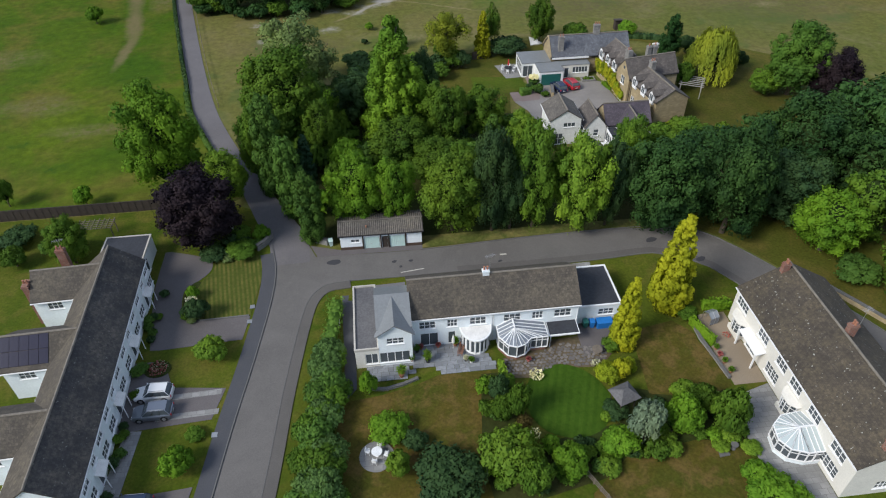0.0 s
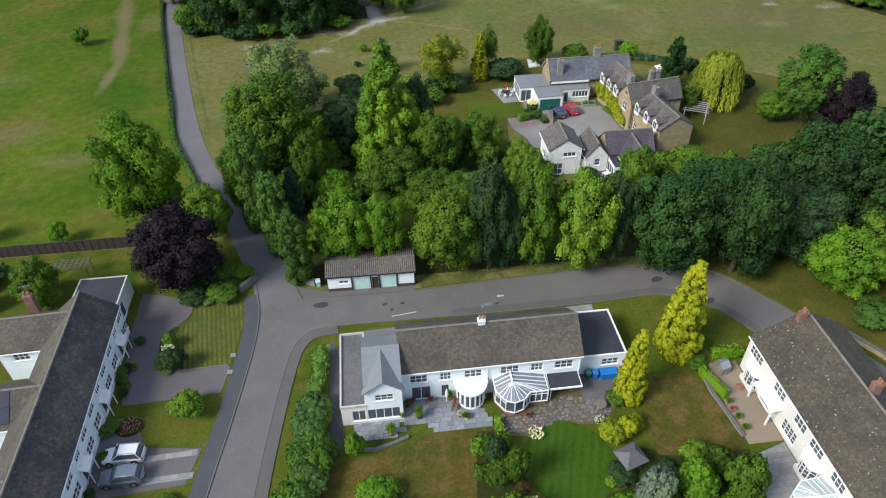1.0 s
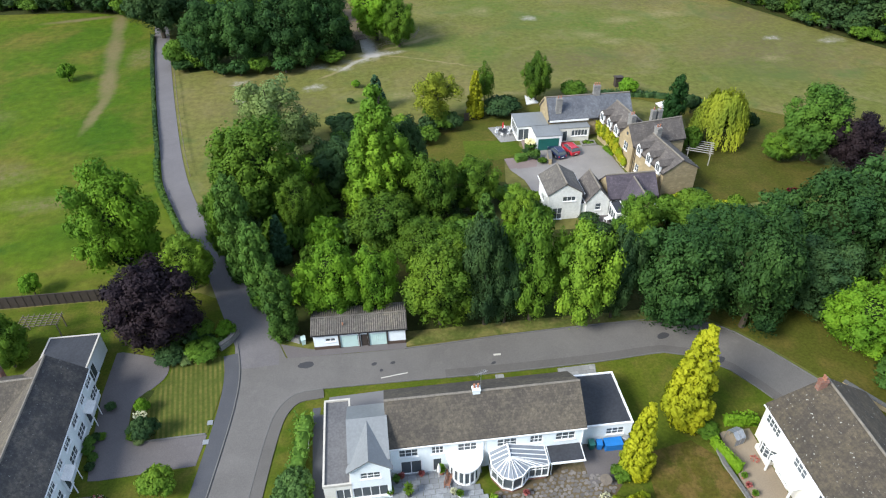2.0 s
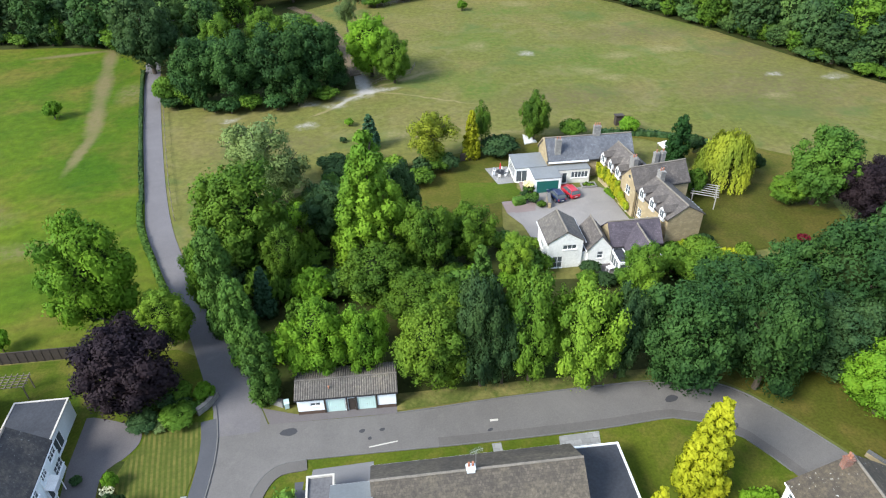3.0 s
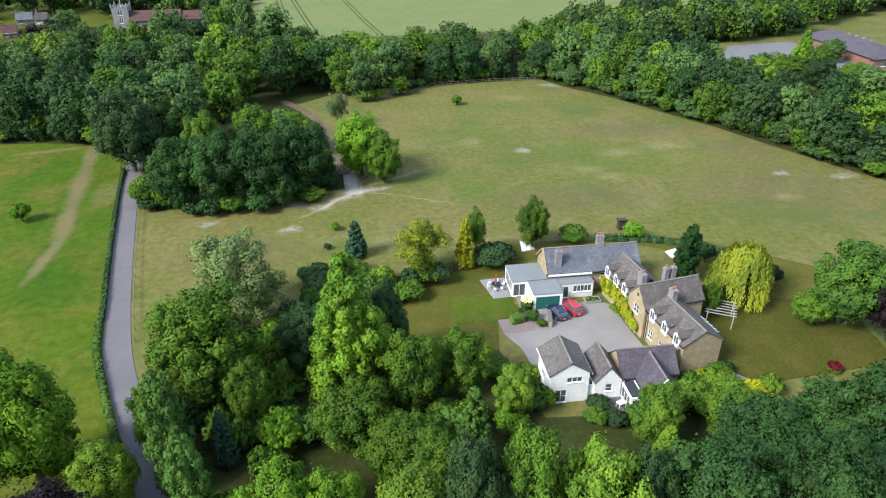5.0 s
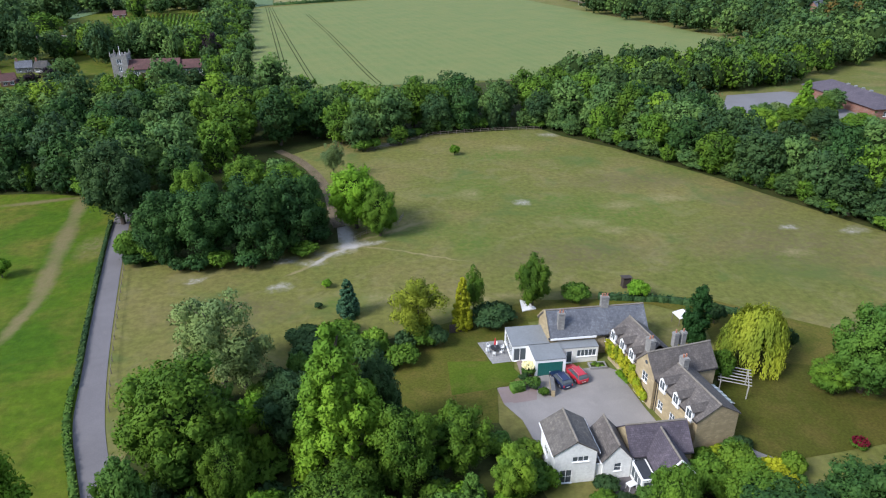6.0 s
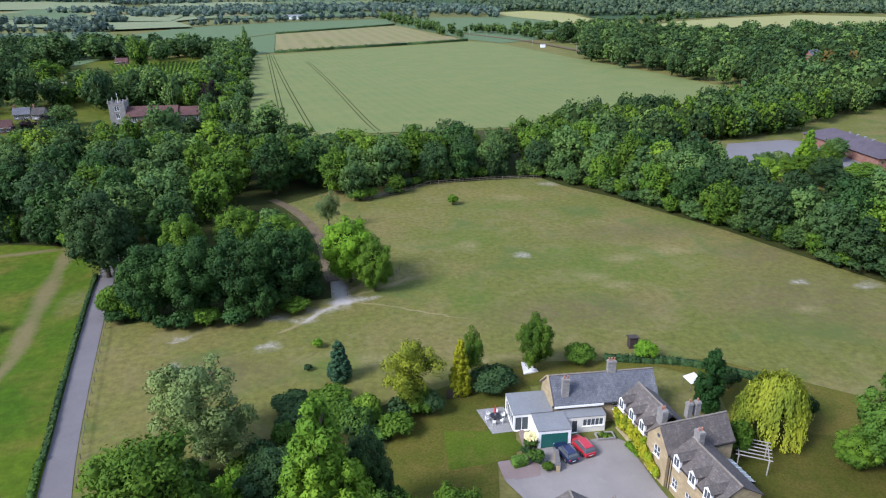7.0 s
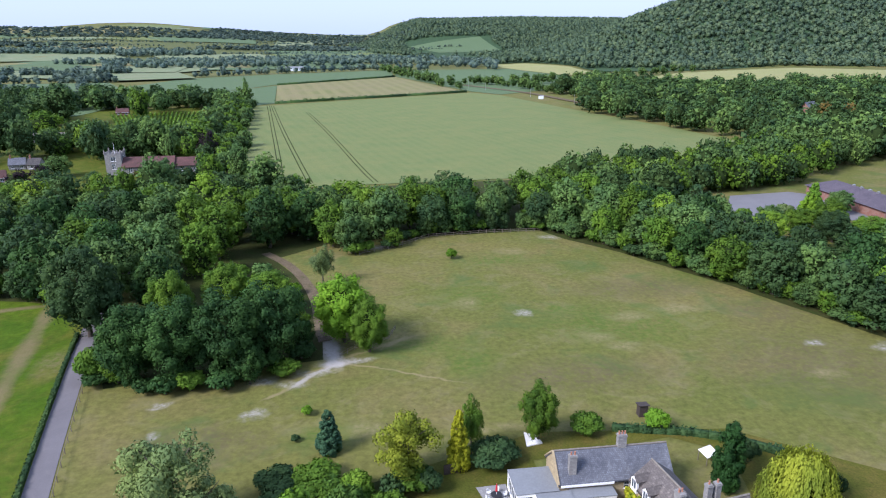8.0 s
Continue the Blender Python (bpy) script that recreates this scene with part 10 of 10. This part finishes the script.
gable_block(church, 5.3, 22.0, -1.2, 6.4, 4.2, 7.6, M["grey_stone"], M["red_tile"], over=0.3, front=[(2, 3.4, 1.5, 4.2, 2, 1), (6, 7.4, 1.5, 4.2, 2, 1), (10, 11.4, 1.5, 4.2, 2, 1), (14, 15.4, 1.5, 4.2, 2, 1)], ridge_tiles=False)
gable_block(church, 22.1, 31.5, -0.2, 5.6, 4.0, 6.9, M["grey_stone"], M["red_tile"], over=0.3, front=[(2, 3.2, 1.5, 3.8, 2, 1), (6, 7.2, 1.5, 3.8, 2, 1), (7.6, 8.8, 1.5, 3.8, 2, 1)], ridge_tiles=False)
for x, y, w, d, t, rm in VILLAGE[:-2]:
    hs = thing("village_house", pose(x, y, 0, 0, 0, t), "small village house among trees", "house", "village houses")
    gable_block(hs, 0, w, 0, d, 2.7, 5.2, M["brick"] if rm == "red_tile" else M["grey_stone"], M[rm], front=[(1, 2.4, 0.8, 2, 2, 1), (w - 2.4, w - 1, 0.8, 2, 2, 1)], ridge_tiles=False)
    chimney(hs, 0.8, d / 2, 4.0, 6.4, 0.7, 0.6, M["brick"], 2)

for x, y, t in ((323, 481, 30), (336, 470, 25)):
    bn = thing("barn", pose(x, y, 0, 0, 0, t), "grey-roofed barn standing among the eastern trees", "barn", "barns in the wood")
    gable_block(bn, 0, 14, 0, 9, 8.5, 12.5, M["brick"], M["slate"], ridge_tiles=False)

shed = thing("farm_shed", pose(-104, 1218, 0, 0, 0, 4), "long white farm shed in the valley", "barn")
gable_block(shed, 0, 32, 0, 12, 5.0, 7.0, M["render"], M["grey_metal_roof"], ridge_tiles=False)

# the brick building with its car park beyond the eastern trees
flat("car_park", [(128, 244), (150, 279), (176, 282), (197, 262), (186, 243), (168, 240)], 0.12, M["concrete"], "pale concrete car park", "car park")
hall = thing("brick_hall", pose(194.5, 238.0, 0, 0, 0, 90), "long single-storey brick hall with dark hipped roof", "building")
face(hall, (0, 0), (40, 0), 0, 3.6, M["brick"], [(2 + i * 3.1, 3.4 + i * 3.1, 0.4, 3.0, 1, 2) for i in range(12)])
face(hall, (40, 0.28), (40, 13.72), 0, 3.6, M["brick"], [])
face(hall, (40, 14), (0, 14), 0, 3.6, M["brick"], [])
face(hall, (0, 13.72), (0, 0.28), 0, 3.6, M["brick"], [(3, 5, 0.8, 2.6, 2, 1), (8, 10, 0.8, 2.6, 2, 1)])
o = 0.8
part("roof", Shape().add([(-o, -o, 3.5), (40 + o, -o, 3.5), (40 + o, 14 + o, 3.5), (-o, 14 + o, 3.5), (6, 7, 6.6), (34, 7, 6.6)], [(0, 1, 5, 4), (1, 2, 5), (2, 3, 4, 5), (3, 0, 4), (3, 2, 1, 0)]), M["purple_slate"], hall)
for i in range(4):
    part("roof_light", Shape().box(12 + i * 4, 13.0 + i * 4, 6.6, 7.4, 6.3, 6.95), M["steel"], hall)
